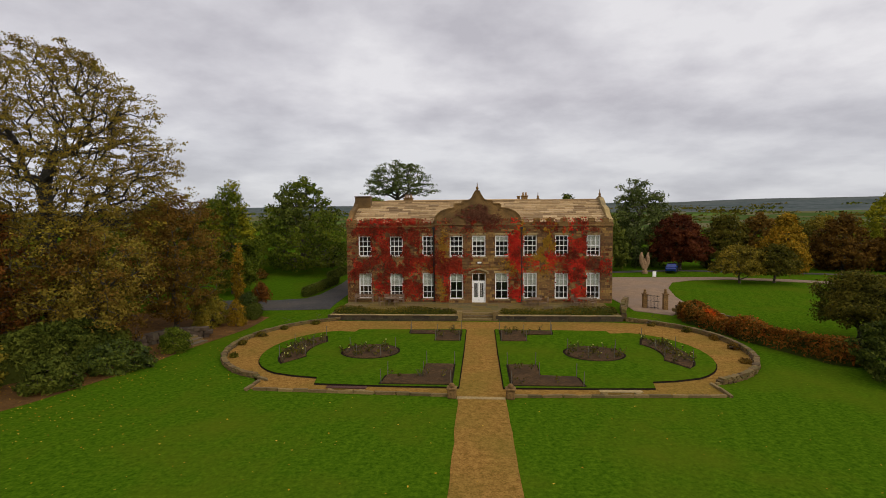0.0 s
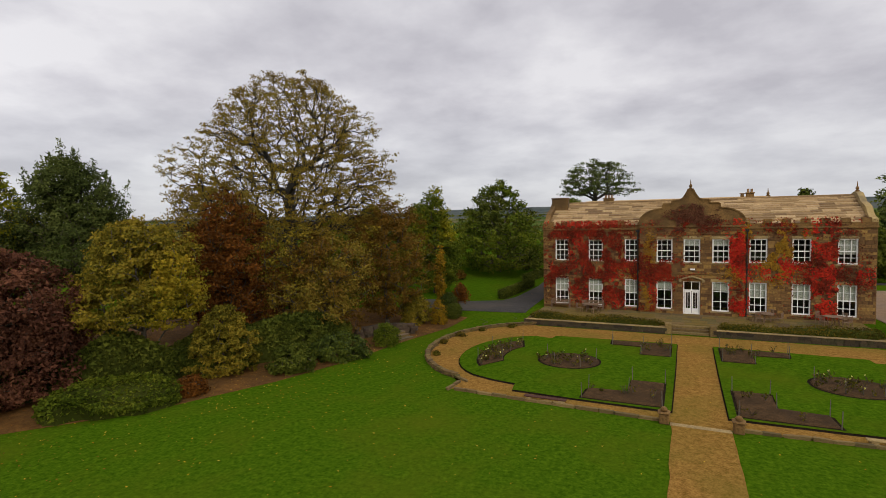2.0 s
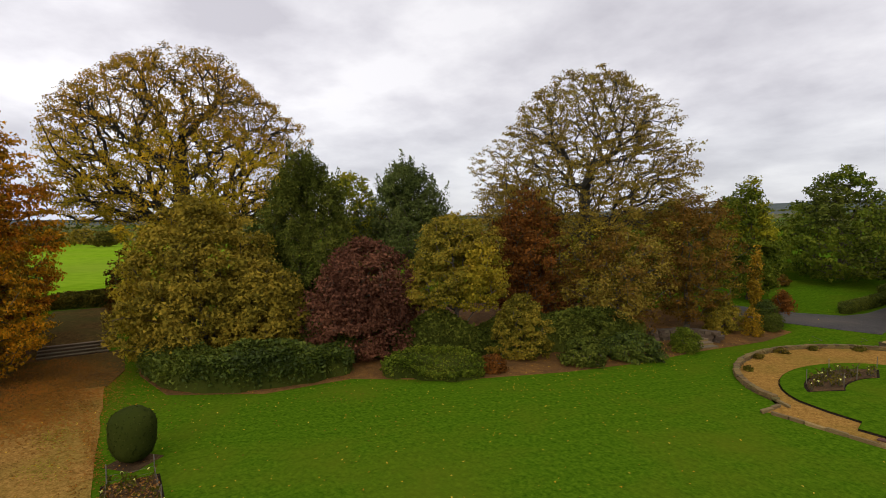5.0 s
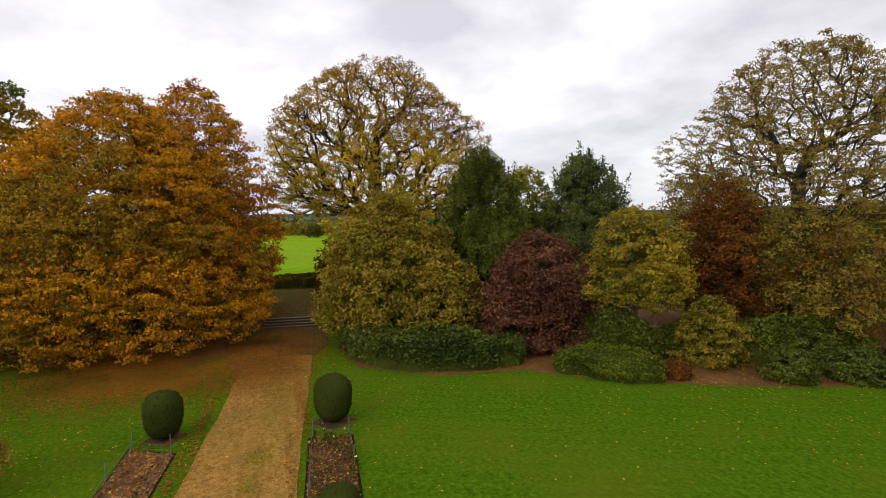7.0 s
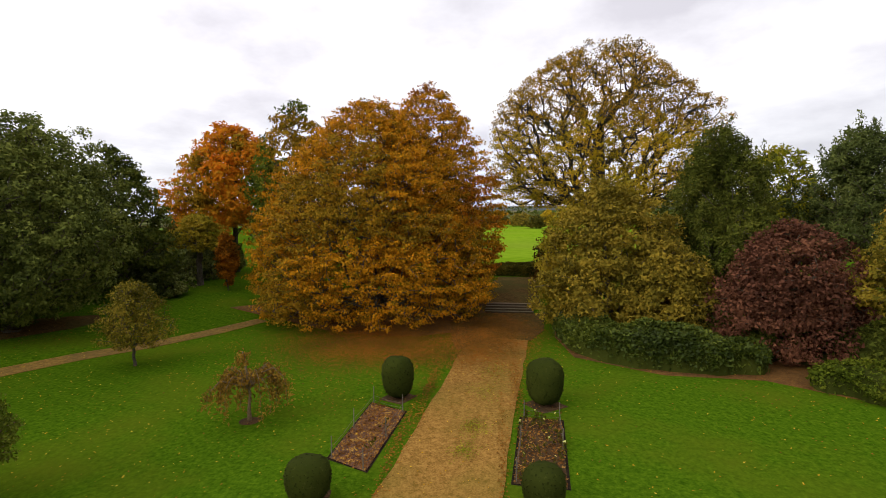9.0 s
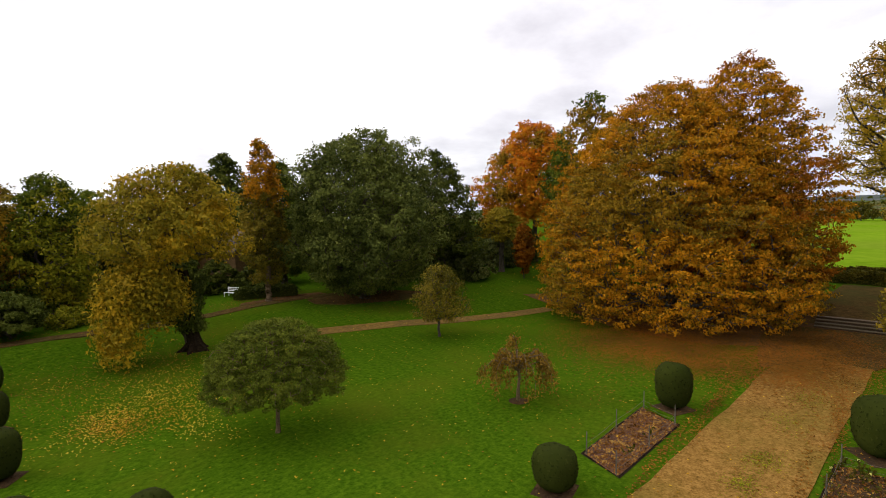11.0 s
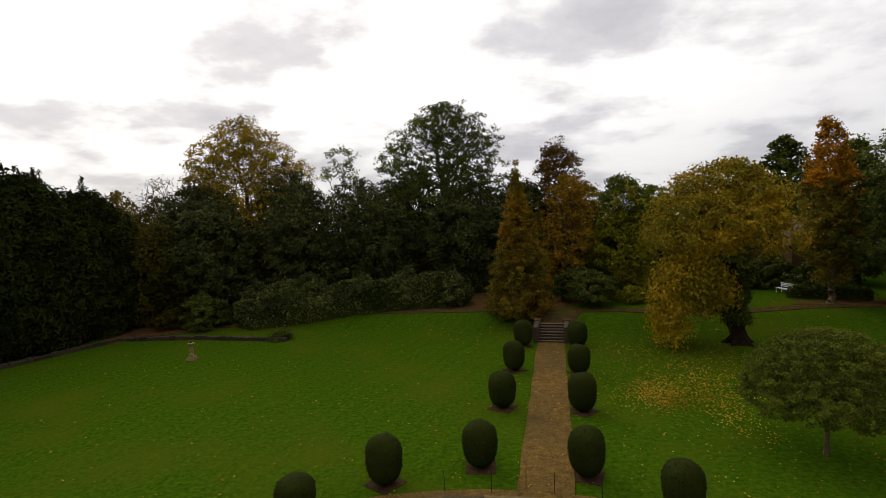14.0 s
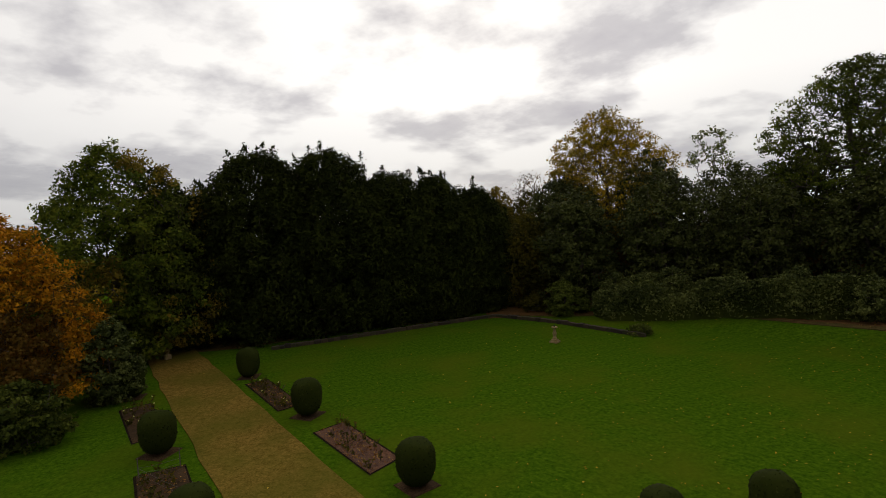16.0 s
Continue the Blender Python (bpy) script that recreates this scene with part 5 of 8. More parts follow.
tree("oak_tree", "green oak behind the poplar", -34.8, -48.43, 1.99, 15.02, 3.55, L_GREEN, "dome", 200, 44, 0.32, 1.0, seed=112)
shrub("rhododendron_bush", "dark rhododendron bank under the trees", -48.19, -32.04, 2.57, 4.54, L_RHODO, 110, 50, 0.26, seed=113)
shrub("rhododendron_bush", "dark rhododendron by the lawn's head", -52.7, -37.47, 2.96, 3.95, L_RHODO, 110, 50, 0.28, seed=114)
tree("lombardy_poplar_tree", "slender poplar, gold at the top", -27.7, -40.5, 2.6, 15.8, 2.8, L_MAPLEGREEN, "column", 300, 46, 0.22, 0.6, 0.3, 0.4, 0.26, 1.7, seed=115, bark=TANBARK, droop=-0.6, mixed=(L_BEECH, 0.0, 0.58))
hedge("low_hedge", "low dark hedge beside the leafy walk", [(-25.89, -43.45), (-28.6, -42.15), (-31.09, -40.75)], 0.9, 1.0, L_DARK, 300, 0.15, 173, 0.25)


def catalpa(x, y):
    """A leaning ivy-clad trunk, a high crown, and one great bough that hangs to the grass."""
    rng = np.random.default_rng(117)
    ob = tree("catalpa_tree", "leaning golden catalpa with boughs drooping to the lawn", x, y, 6.2, 12.3, 5.4, L_CATALPA, "dome", 440, 42, 0.2, 0.8, 0.35, 0.38, 0.3, 3.6, lean=(0.2, -1.0), turn=43, seed=116, mixed=(L_YELLOW, 0.12), droop=1.0)
    bm = bmesh.new()
    tube(bm, [(0.05, 0.1, -0.1), (0.0, 0.05, 0.35), (0.02, -0.1, 1.2), (0.0, -0.05, 2.4), (0.1, -0.2, 3.8), (0.1, -0.4, 5.4)], [0.72, 0.52, 0.43, 0.45, 0.38, 0.26], 12)
    for a in range(5):
        c, s = math.cos(a * 1.3), math.sin(a * 1.3)
        tube(bm, [(c * 0.3, s * 0.3, 0.5), (c * 0.75, s * 0.75, 0.12), (c * 1.25, s * 1.25, -0.08)], [0.25, 0.17, 0.06], 6)
    part("bole", bm, OLDBARK, ob, "thick gnarled dark bole")
    # boughs that arch out and down
    ends = ((4.3, -3.3, 0.5), (4.7, -2.2, 0.7), (3.2, -3.9, 1.4), (3.6, -0.6, 2.7), (1.9, -2.0, 3.2), (3.9, -2.6, 2.4))
    hung = []
    for e in ends:
        top = rng.uniform(5.0, 5.8)
        t = rng.random(34)[:, None] ** 0.8
        hung.append(np.array((e[0] * 0.9, e[1] * 0.9, top - 0.8)) * (1 - t) + np.array(e) * t + rng.normal(size=(34, 3)) * (0.3, 0.3, 0.15) - (0, 0, 0.1))
        bm = bmesh.new()
        tube(bm, [(0.1, -0.3, 3.9), (e[0] * 0.35, e[1] * 0.35, top - 0.2), (e[0] * 0.7, e[1] * 0.7, top), (e[0] * 0.95, e[1] * 0.95, top - 1.2), e], [0.15, 0.10, 0.06, 0.03, 0.008], 6)
        part("bough", bm, OLDBARK, ob)
    n = 430
    u, a = np.sqrt(rng.uniform(0.1, 1.0, n)), rng.uniform(0, 2 * math.pi, n)
    sx, sy = 2.8 + 2.1 * u * np.cos(a), -1.85 + 2.45 * u * np.sin(a)
    reach = np.clip((sx * 0.35 - sy * 0.937) / 5.2, 0, 1)
    high = 3.5 + 2.8 * np.sqrt(np.clip(1 - u ** 2, 0, 1))
    low = np.where(reach > 0.56, 0.3, 2.9 - 1.2 * reach) + 0.7 * rng.random(n)
    spots = np.stack([sx, sy, np.where(rng.random(n) < 0.5, high - 0.5 * rng.random(n), low + (high - low) * rng.random(n))], 1)
    spots = np.concatenate([spots] + hung)
    n = len(spots)
    per = rng.integers(10, 36, n)
    pts = np.repeat(spots, per, 0)
    off = rng.normal(size=pts.shape) * (0.3, 0.3, 0.34)
    face = 0.6 * off / 0.3 + 0.5 * (pts - (2.8, -1.85, 3.0)) + (0, 0, 0.3)
    face /= np.linalg.norm(face, axis=1)[:, None] + 1e-9
    v = leaf_cards(pts + off, 0.16, rng, 1.3, face, 0.7)
    turned = np.repeat(np.repeat(rng.random(n) < 0.3, per), 3)
    link_mesh("drooping_crown", leaf_mesh("drooping_crown", v[~turned]), L_CATALPA, ob, "golden drooping lower leaves")
    link_mesh("turning_crown", leaf_mesh("turning_crown", v[turned]), L_YELLOW, ob, "still greenish lower leaves")
    m = 3600
    z, a = rng.uniform(1.5, 4.9, m), rng.uniform(0, 2 * math.pi, m)
    w = 0.55 + 0.55 * np.sin((z - 1.5) / 3.4 * math.pi) + 0.12 * np.sin(3 * a + 2 * z)
    P = np.stack([0.25 + w * np.cos(a), -0.55 * (z > 2.0) + w * np.sin(a) * 1.1, z], 1) + rng.normal(size=(m, 3)) * 0.12
    link_mesh("ivy", leaf_mesh("ivy", leaf_cards(P, 0.15, rng, 0.8, np.stack([np.cos(a), np.sin(a), 0.2 + 0 * a], 1), 0.6)), L_DARK, ob, "thick dark ivy round the bole")


catalpa(-16.8, -32.2)
tree("cherry_tree", "green tree beyond the upper walk", -13.6, -49.6, 1.79, 12.9, 4.1, L_GREEN, "dome", 260, 46, 0.26, 0.95, seed=119, mixed=(L_LIME, 0.12))
tree("larch_tree", "golden conical larch above the steps", -2.8, -39.4, 0.8, 13.3, 3.6, L_OAK, "cone", 600, 44, 0.17, 0.45, 0.35, 0.5, 0.22, 1.0, seed=120, droop=0.8, mixed=(L_GOLDGREEN, 0.02))
tree("beech_tree", "tall russet beech with a thinning top", -8.3, -57.6, 3.5, 17, 3.6, L_BROWN, "round", 260, 34, 0.26, 0.85, 0.4, 0.45, 0.3, seed=121)
tree("beech_tree", "orange-brown beech in the wood's edge", -8.8, -51.4, 1.79, 13.2, 4, L_OAK, "dome", 200, 40, 0.26, 0.9, seed=122)
shrub("rhododendron_bush", "rounded grey-green rhododendron on the bank", -9.11, -41.76, 2.19, 3.18, L_GREY, 110, 56, 0.2, "umbrella", seed=123, z0=0.7)
shrub("laurel_shrub", "dark shrub beside the wood", -8.56, -45, 2.75, 3.17, L_DARK, 110, 50, 0.22, seed=124)
shrub("cotton_lavender", "pale grey-green mounded shrub by the upper lawn", -29.08, -43.26, 1.28, 1.48, L_GREY, 70, 50, 0.16, seed=126)
for i, (x, y, h) in enumerate(((-27.25, -49.22, 3.55), (-29.65, -45.38, 3.16), (-25.39, -53.34, 4.15), (-23.13, -48.77, 2.57))):
    shrub("rhododendron_bush", "dark rhododendron before the outbuilding", x, y, 2.6, h, L_DARK, 90, 44, 0.25, seed=180 + i)
shrub("laurel_shrub", "low yellow-green shrub by the walk", -12.9, -43.14, 1.92, 1.49, L_LIME, 50, 40, 0.18, seed=125)
tree("oak_tree", "tall dark oak with open limbs above the wood", 4.6, -60, 8, 22.9, 9.3, L_DARK, "dome", 820, 36, 0.23, 0.9, 0.4, 0.4, 0.7, 6.0, seed=126, freq=1.8, flat=0.5, mixed=(L_GREEN, 0.18))
tree("oak_tree", "golden oak in the south-west wood", 28.4, -57, 6.2, 21.8, 9.2, L_GOLDGREEN, "dome", 900, 40, 0.23, 0.9, 0.4, 0.42, 0.45, seed=127, mixed=(L_CATALPA, -0.05))
tree("birch_tree", "thin pale birch above the wood", 18.8, -65.2, 8.6, 19.2, 3.4, L_GREY, "round", 90, 22, 0.26, 0.8, 0.4, 0.5, 0.16, bark=PALEBARK, seed=128)
tree("bare_ash_tree", "almost bare ash in the wood", 39.12, -56.69, 8.16, 15.72, 3.36, L_BROWN, "round", 160, 4, 0.2, 0.8, 0.4, 0.5, 0.2, bark=PALEBARK, seed=129)
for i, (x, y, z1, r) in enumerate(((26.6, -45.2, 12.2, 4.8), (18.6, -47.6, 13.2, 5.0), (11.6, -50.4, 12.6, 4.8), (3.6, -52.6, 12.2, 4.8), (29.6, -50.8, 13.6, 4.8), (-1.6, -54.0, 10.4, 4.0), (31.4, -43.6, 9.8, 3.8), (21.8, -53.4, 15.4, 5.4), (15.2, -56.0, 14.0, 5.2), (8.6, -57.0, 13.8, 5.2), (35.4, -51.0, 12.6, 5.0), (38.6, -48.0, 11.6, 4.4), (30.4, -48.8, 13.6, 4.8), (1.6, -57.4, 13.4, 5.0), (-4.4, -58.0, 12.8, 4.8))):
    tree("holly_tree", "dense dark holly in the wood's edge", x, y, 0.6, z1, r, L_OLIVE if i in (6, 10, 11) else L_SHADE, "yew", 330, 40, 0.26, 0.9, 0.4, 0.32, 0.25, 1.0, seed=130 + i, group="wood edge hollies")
hedge("rhododendron_hedge", "long rounded rhododendron hedge on the bank", [(22.6, -41.0), (16.0, -42.0), (9.2, -43.6), (2.0, -45.6)], 3.2, 2.6, L_RHODO, 1000, 0.17, 140, 0.3)
for i, (x, y, r, h) in enumerate(((20.75, -41.74, 2.2, 3.63), (16.21, -42.65, 2.41, 3.95), (11.39, -43.52, 2.2, 3.52), (7.27, -43.96, 2.09, 3.84), (3.03, -44.15, 2.08, 3.28))):
    shrub("rhododendron_bush", "grey-green rhododendron behind the clipped hedge", x, y, r, h, L_RHODO, 90, 50, 0.19, seed=190 + i, group="bank rhododendrons")
shrub("rhododendron_bush", "grey-green rhododendron at the hedge's end", 25.4, -40.6, 2.3, 3.2, L_GREY, 100, 56, 0.2, seed=141)
shrub("maple_bush", "low russet bush in the border", 28.6, -40.4, 1.4, 1.8, L_OLIVE, 40, 40, 0.18, seed=142)
# the black yews south of the lawn
for i, (x, y, z1, r) in enumerate(((45.8, -21.0, 17.2, 7.0), (42.2, -26.0, 17.2, 6.8), (39.4, -31.2, 15.0, 5.6), (37.0, -35.6, 14.4, 5.0), (35.4, -40.2, 13.2, 4.2), (49.6, -15.4, 13.8, 5.6))):
    tree("yew_tree", "black-green old yew in a close row", x, y, 0.3, z1 - 0.4, r, L_YEW, "yew", 900, 52, 0.31, 0.9, 0.16, 0.3, 0.4, 1.0, seed=150 + i, droop=-0.8, flat=1.1, freq=2.0, spires=80, group="row of yews")
tree("oak_tree", "green oak turning gold at the tips", 49, -9.7, 0.8, 17.2, 8.6, L_GREEN, "beech", 800, 46, 0.26, 0.95, 0.4, 0.34, 0.4, seed=160, mixed=(L_GOLDGREEN, 0.2))
tree("oak_tree", "gold-tipped tree behind the maple", 53.49, 1.07, 2.13, 15.14, 4.92, L_GOLDGREEN, "dome", 240, 40, 0.28, 0.9, seed=161)
tree("japanese_maple_tree", "rounded orange-brown Japanese maple", 38.6, -1, 1, 11.3, 5.4, L_BEECH, "beech", 560, 48, 0.2, 0.75, 0.3, 0.32, 0.2, 0.9, seed=162, mixed=(L_BROWN, 0.05))
shrub("laurel_shrub", "dark laurel at the path's edge", 35.8, -5.6, 1.9, 4.9, L_RHODO, 120, 54, 0.18, seed=163)
shrub("laurel_shrub", "dark laurel bush beside the lawn", 31.97, -0.57, 2.53, 3.16, L_DARK, 120, 54, 0.18, seed=164)
tree("oak_tree", "dark oak turning gold beside the yews", 46.6, -13.14, 0.99, 15.42, 4.74, L_DARK, "dome", 260, 42, 0.26, 0.9, 0.45, 0.36, 0.3, seed=166, mixed=(L_GOLDGREEN, 0.2))
shrub("laurel_shrub", "dark shrub beneath the oak", 44.11, -8.25, 2.33, 4.66, L_DARK, 100, 50, 0.2, seed=165)
# small trees on the lawn
tree("mulberry_tree", "small round-headed grey-green tree on a thin stem", -12.6, -16.3, 1.75, 4.75, 3.15, L_MULBERRY, "umbrella", 680, 60, 0.078, 0.34, 0.08, 0.35, 0.085, 1.7, TANBARK, lean=(-0.1, -0.1), seed=170, flat=0.4)
tree("apple_tree", "little olive-green tree on the lawn", -29.0, -21.1, 1.4, 5.2, 2.3, L_MAPLEGREEN, "dome", 340, 17, 0.13, 0.45, 0.35, 0.45, 0.09, 1.3, seed=171)


def weeping_cherry(x, y):
    """A low bent trunk, arching limbs and strings of leaves that hang from them."""
    rng = np.random.default_rng(172)
    ob = thing("weeping_cherry_tree", pose(x, y, land(x, y)), "small weeping cherry with sparse brown leaves", "tree")
    bm = bmesh.new()
    tube(bm, [(0, 0, -0.05), (0.05, 0.02, 0.6), (-0.04, 0.05, 1.2), (0.02, 0.0, 1.65)], [0.11, 0.075, 0.06, 0.055], 8)
    part("trunk", bm, TANBARK, ob)
    pts = []
    for i in range(19):
        a = i * 2.4 + rng.uniform(-0.3, 0.3)
        reach, top, low = rng.uniform(0.8, 2.0), rng.uniform(1.9, 2.5), rng.uniform(0.35, 1.1)
        if i == 0:
            reach, top, low = 0.4, 3.2, 2.8
        c, s = math.cos(a), math.sin(a)
        line = [(0.02, 0.0, 1.5), (c * reach * 0.35, s * reach * 0.35, top - 0.25), (c * reach * 0.7, s * reach * 0.7, top), (c * reach * 0.95, s * reach * 0.95, top - 0.35), (c * reach * 1.03, s * reach * 1.03, (top + low) / 2), (c * reach * 1.05, s * reach * 1.05, low)]
        bm = bmesh.new()
        tube(bm, line, [0.05, 0.035, 0.026, 0.018, 0.011, 0.006], 5)
        part("limb", bm, TANBARK, ob)
        for (p, q), n in zip(zip(line[1:], line[2:]), (34, 44, 50, 44)):
            t = rng.random(n)[:, None]
            pts.append(np.array(p) * (1 - t) + np.array(q) * t + rng.normal(size=(n, 3)) * (0.14, 0.14, 0.12) - (0, 0, 0.1))
    P = np.concatenate(pts)
    link_mesh("hanging_leaves", leaf_mesh("hanging_leaves", leaf_cards(P, 0.1, rng, 1.5)), L_CHERRY, ob, "thin brown hanging leaves")
    bm = bmesh.new()
    lathe(bm, [(0.46, 0.02), (0.38, 0.05), (0.12, 0.07)], 14)
    part("soil_ring", bm, SOIL, ob, "ring of bare soil")


weeping_cherry(-21.4, -10.1)
tree("scots_pine_tree", "dark pines on the skyline", -44.09, -77.9, 7.78, 18.61, 4.15, L_DARK, "dome", 150, 40, 0.4, 1.1, 0.5, seed=173)
for i in range(26):
    r = random.Random(300 + i)
    a = radians(r.uniform(124, 266))
    d = r.uniform(80, 108)
    x, y = -math.sin(a) * d, math.cos(a) * d
    tree("woodland_tree", "distant autumn woodland tree", x, y, 1.5, r.uniform(8.0, 11.5), r.uniform(4, 6), r.choice((L_DARK, L_GREEN, L_BROWN, L_GOLDGREEN)), "dome", 90, 34, 0.55, 1.3, 0.4, 0.4, 0.3, seed=300 + i, group="far woodland")


# dark underwood that closes the lawns
def underwood():
    protos = [shrub("underwood_bush", lb, x, y, 3.0, h, lf, 80, 34, 0.31, seed=340 + i, group="underwood", clump=0.7) for i, (lb, x, y, h, lf) in enumerate((
        ("dark evergreen underwood at the lawn's end", -51.97, -44.59, 4.2, L_DARK), ("dark rhododendron underwood", -45.72, -49.74, 3.6, L_RHODO), ("russet underwood at the wood's edge", -21.74, -57.06, 4.4, L_BROWN), ("green underwood at the wood's edge", -20.56, -51.4, 4.0, L_GREEN)))]
    protos[1]["label"] = "dark rhododendron underwood beneath the trees"
    r = random.Random(341)
    for i in range(50):
        a = radians(118 + 128 * i / 49 + r.uniform(-1, 1))
        d = (69 if a < radians(153) else 57) + r.uniform(-2, 9)
        x, y = -math.sin(a) * d, math.cos(a) * d
        s = r.uniform(0.9, 1.5)
        ob = copy_thing(protos[r.choice((0, 0, 1, 1, 2, 3))], pose(0, 0, 0))
        ob.matrix_basis = Matrix.LocRotScale((x, y, land(x, y) - 0.1), Euler((0, 0, r.uniform(0, 6))), (s, s, s * r.uniform(0.9, 1.5)))


underwood()
for i, (a, d, z1, r0, lf, lb) in enumerate(((132, 76.1, 12.59, 4.6, L_DARK, "dark green"), (140.5, 79.1, 14.93, 5, L_DARK, "dark green"), (147.8, 72.5, 13.99, 4.4, L_DARK, "dark green"), (154.9, 75.6, 11.91, 4.4, L_BROWN, "russet"), (162, 69.2, 12.02, 4.2, L_GREEN, "green"), (168.8, 70.8, 12.73, 4.4, L_GOLDGREEN, "olive"), (175.5, 72.4, 13.04, 4.4, L_OLIVE, "olive"),
                                      (190.9, 72.4, 14.12, 4.6, L_DARK, "dark green"), (201.8, 75.1, 15.06, 4.8, L_OLIVE, "olive"), (210.4, 71.4, 14.62, 4.8, L_DARK, "dark green"), (218.4, 75, 14.07, 4.8, L_GOLDGREEN, "olive"), (225.9, 70.5, 13.04, 4.6, L_DARK, "dark green"), (269.4, 73.7, 14.91, 5, L_GOLDGREEN, "olive"))):
    tree("woodland_tree", f"{lb} tree in the wood behind the lawns", -math.sin(radians(a)) * d, math.cos(radians(a)) * d, 1.4, z1, r0, lf, "dome", 150, 40, 0.38, 1.1, 0.4, 0.35, 0.25, seed=360 + i, group="lawn woodland")


# ---- clipped yews along the paths ----
def topiary(width, height, seed):
    rng = np.random.default_rng(seed)
    ob = thing("clipped_yew_bush", pose(0, 0, 0), "egg-shaped clipped yew on bare soil", "topiary", "clipped yews")
    bm = bmesh.new()
    bmesh.ops.create_icosphere(bm, subdivisions=3, radius=1.0)
    for v in bm.verts:
        k = 1 + 0.035 * noise.noise(v.co * 2.5 + Vector((seed, 0, 0)))
        z = v.co.z
        flatness = math.hypot(v.co.x, v.co.y)
        wide = width / 2 * (1 - abs(z) ** 3.0) ** (1 / 3.0) / max(flatness, 0.001) * (1.0 if z > 0.1 else 1 - 0.12 * (0.1 - z))
        v.co = Vector((v.co.x * wide * k, v.co.y * wide * k, (z * 0.5 + 0.5) * height * k + 0.04))
    for f in bm.faces:
        f.smooth = True
    P = np.array([f.calc_center_median() for f in bm.faces for _ in range(5)])
    N = np.array([f.normal for f in bm.faces for _ in range(5)])
    P = P + rng.normal(size=P.shape) * 0.012
    part("clipped_body", bm, L_YEW, ob)
    link_mesh("shoot_cover", leaf_mesh("shoot_cover", leaf_cards(P, 0.04, rng, -0.2, N, 0.25)), L_YEW, ob, "short dark shoots")
    bm = bmesh.new()
    s = width * 0.42
    vs = [bm.verts.new((x, y, 0.014)) for x, y in ((-s, -s), (s, -s), (s, s), (-s, s))]
    lo = [bm.verts.new((v.co.x * 1.05, v.co.y * 1.05, -0.03)) for v in vs]
    bm.faces.new(vs)
    for i in range(4):
        bm.faces.new((lo[i], lo[(i + 1) % 4], vs[(i + 1) % 4], vs[i]))
    part("soil_square", bm, SOIL, ob, "square of bare soil")
    return ob


def topiaries():
    spots = [(0.15, -15.39, 1.4, 1.84), (-0.83, -21.27, 1.42, 1.88), (-1.67, -27.15, 1.37, 1.9), (-2.58, -32.72, 1.41, 1.96), (-3.64, -14.71, 1.38, 1.9), (-4.54, -20.69, 1.41, 1.91), (-5.33, -26.27, 1.36, 1.82), (-6.21, -32.13, 1.45, 1.88),
             (3.54, -14.15, 1.4, 1.89), (-6.12, -12.4, 1.34, 1.8), (6.05, -12.13, 1.39, 1.44), (-24.7, -4.1, 1.66, 2.2), (-24.2, 2.95, 1.84, 2.35), (-15.42, -5.22, 1.54, 1.54), (-15.56, 2.11, 1.41, 1.5),
             (33.2, -12.8, 1.55, 2.1), (23.7, -11.2, 1.65, 2.05), (14.0, -9.6, 1.57, 1.85), (35.4, -6.5, 1.55, 2.1), (25.3, -4.6, 1.65, 2.05), (17.98, -3.15, 1.53, 1.53)]
    first = topiary(1.0, 1.0, 5)
    for i, (x, y, w, h) in enumerate(spots):
        if i == 0:
            ob = first
        else:
            ob = copy_thing(first, pose(x, y, land(x, y)))
        ob.matrix_basis = Matrix.LocRotScale((x, y, land(x, y)), Euler((0, 0, i * 1.1)), (w * 0.95, w * 0.95, h * 0.9))


topiaries()

# beds along the west and south paths
bed("rose_bed", [(-23.9, -5.2), (-22.9, -3.45), (-17.4, -3.9), (-18.3, -5.5)], MULCH, "long bed of red leaf mulch with netting stakes", "path beds", 3, 201, [(-23.8, -5.1), (-22.9, -3.55), (-21.0, -5.3), (-20.2, -3.75), (-18.3, -5.4), (-17.5, -4.0)])
bed("rose_bed", [(-22.6, 1.8), (-22.35, 3.5), (-16.8, 3.0), (-17.0, 1.25)], SOIL, "long planted bed with netting stakes", "path beds", 30, 202, [(-22.5, 1.9), (-22.3, 3.4), (-19.8, 1.6), (-19.6, 3.2), (-17.1, 1.35)])
bed("rose_bed", [(31.8, -11.9), (31.6, -13.2), (25.5, -11.9), (25.6, -10.6)], SOIL, "long rose bed beside the south path", "path beds", 30, 203)
bed("rose_bed", [(21.4, -10.1), (21.3, -11.7), (16.2, -10.7), (16.1, -9.1)], MULCH, "long rose bed with leaf mulch", "path beds", 22, 204)
bed("rose_bed", [(33.4, -5.3), (33.2, -6.8), (27.5, -5.6), (27.6, -4.2)], SOIL, "narrow rose bed by the laurels", "path beds", 30, 205)
bed("rose_bed", [(23.7, -3.18), (23.08, -4.82), (19.27, -3.82), (19.5, -2.04)], SOIL, "rose bed with stakes", "path beds", 18, 206, [(23.47, -3.21), (23.01, -4.65), (19.49, -3.8)])


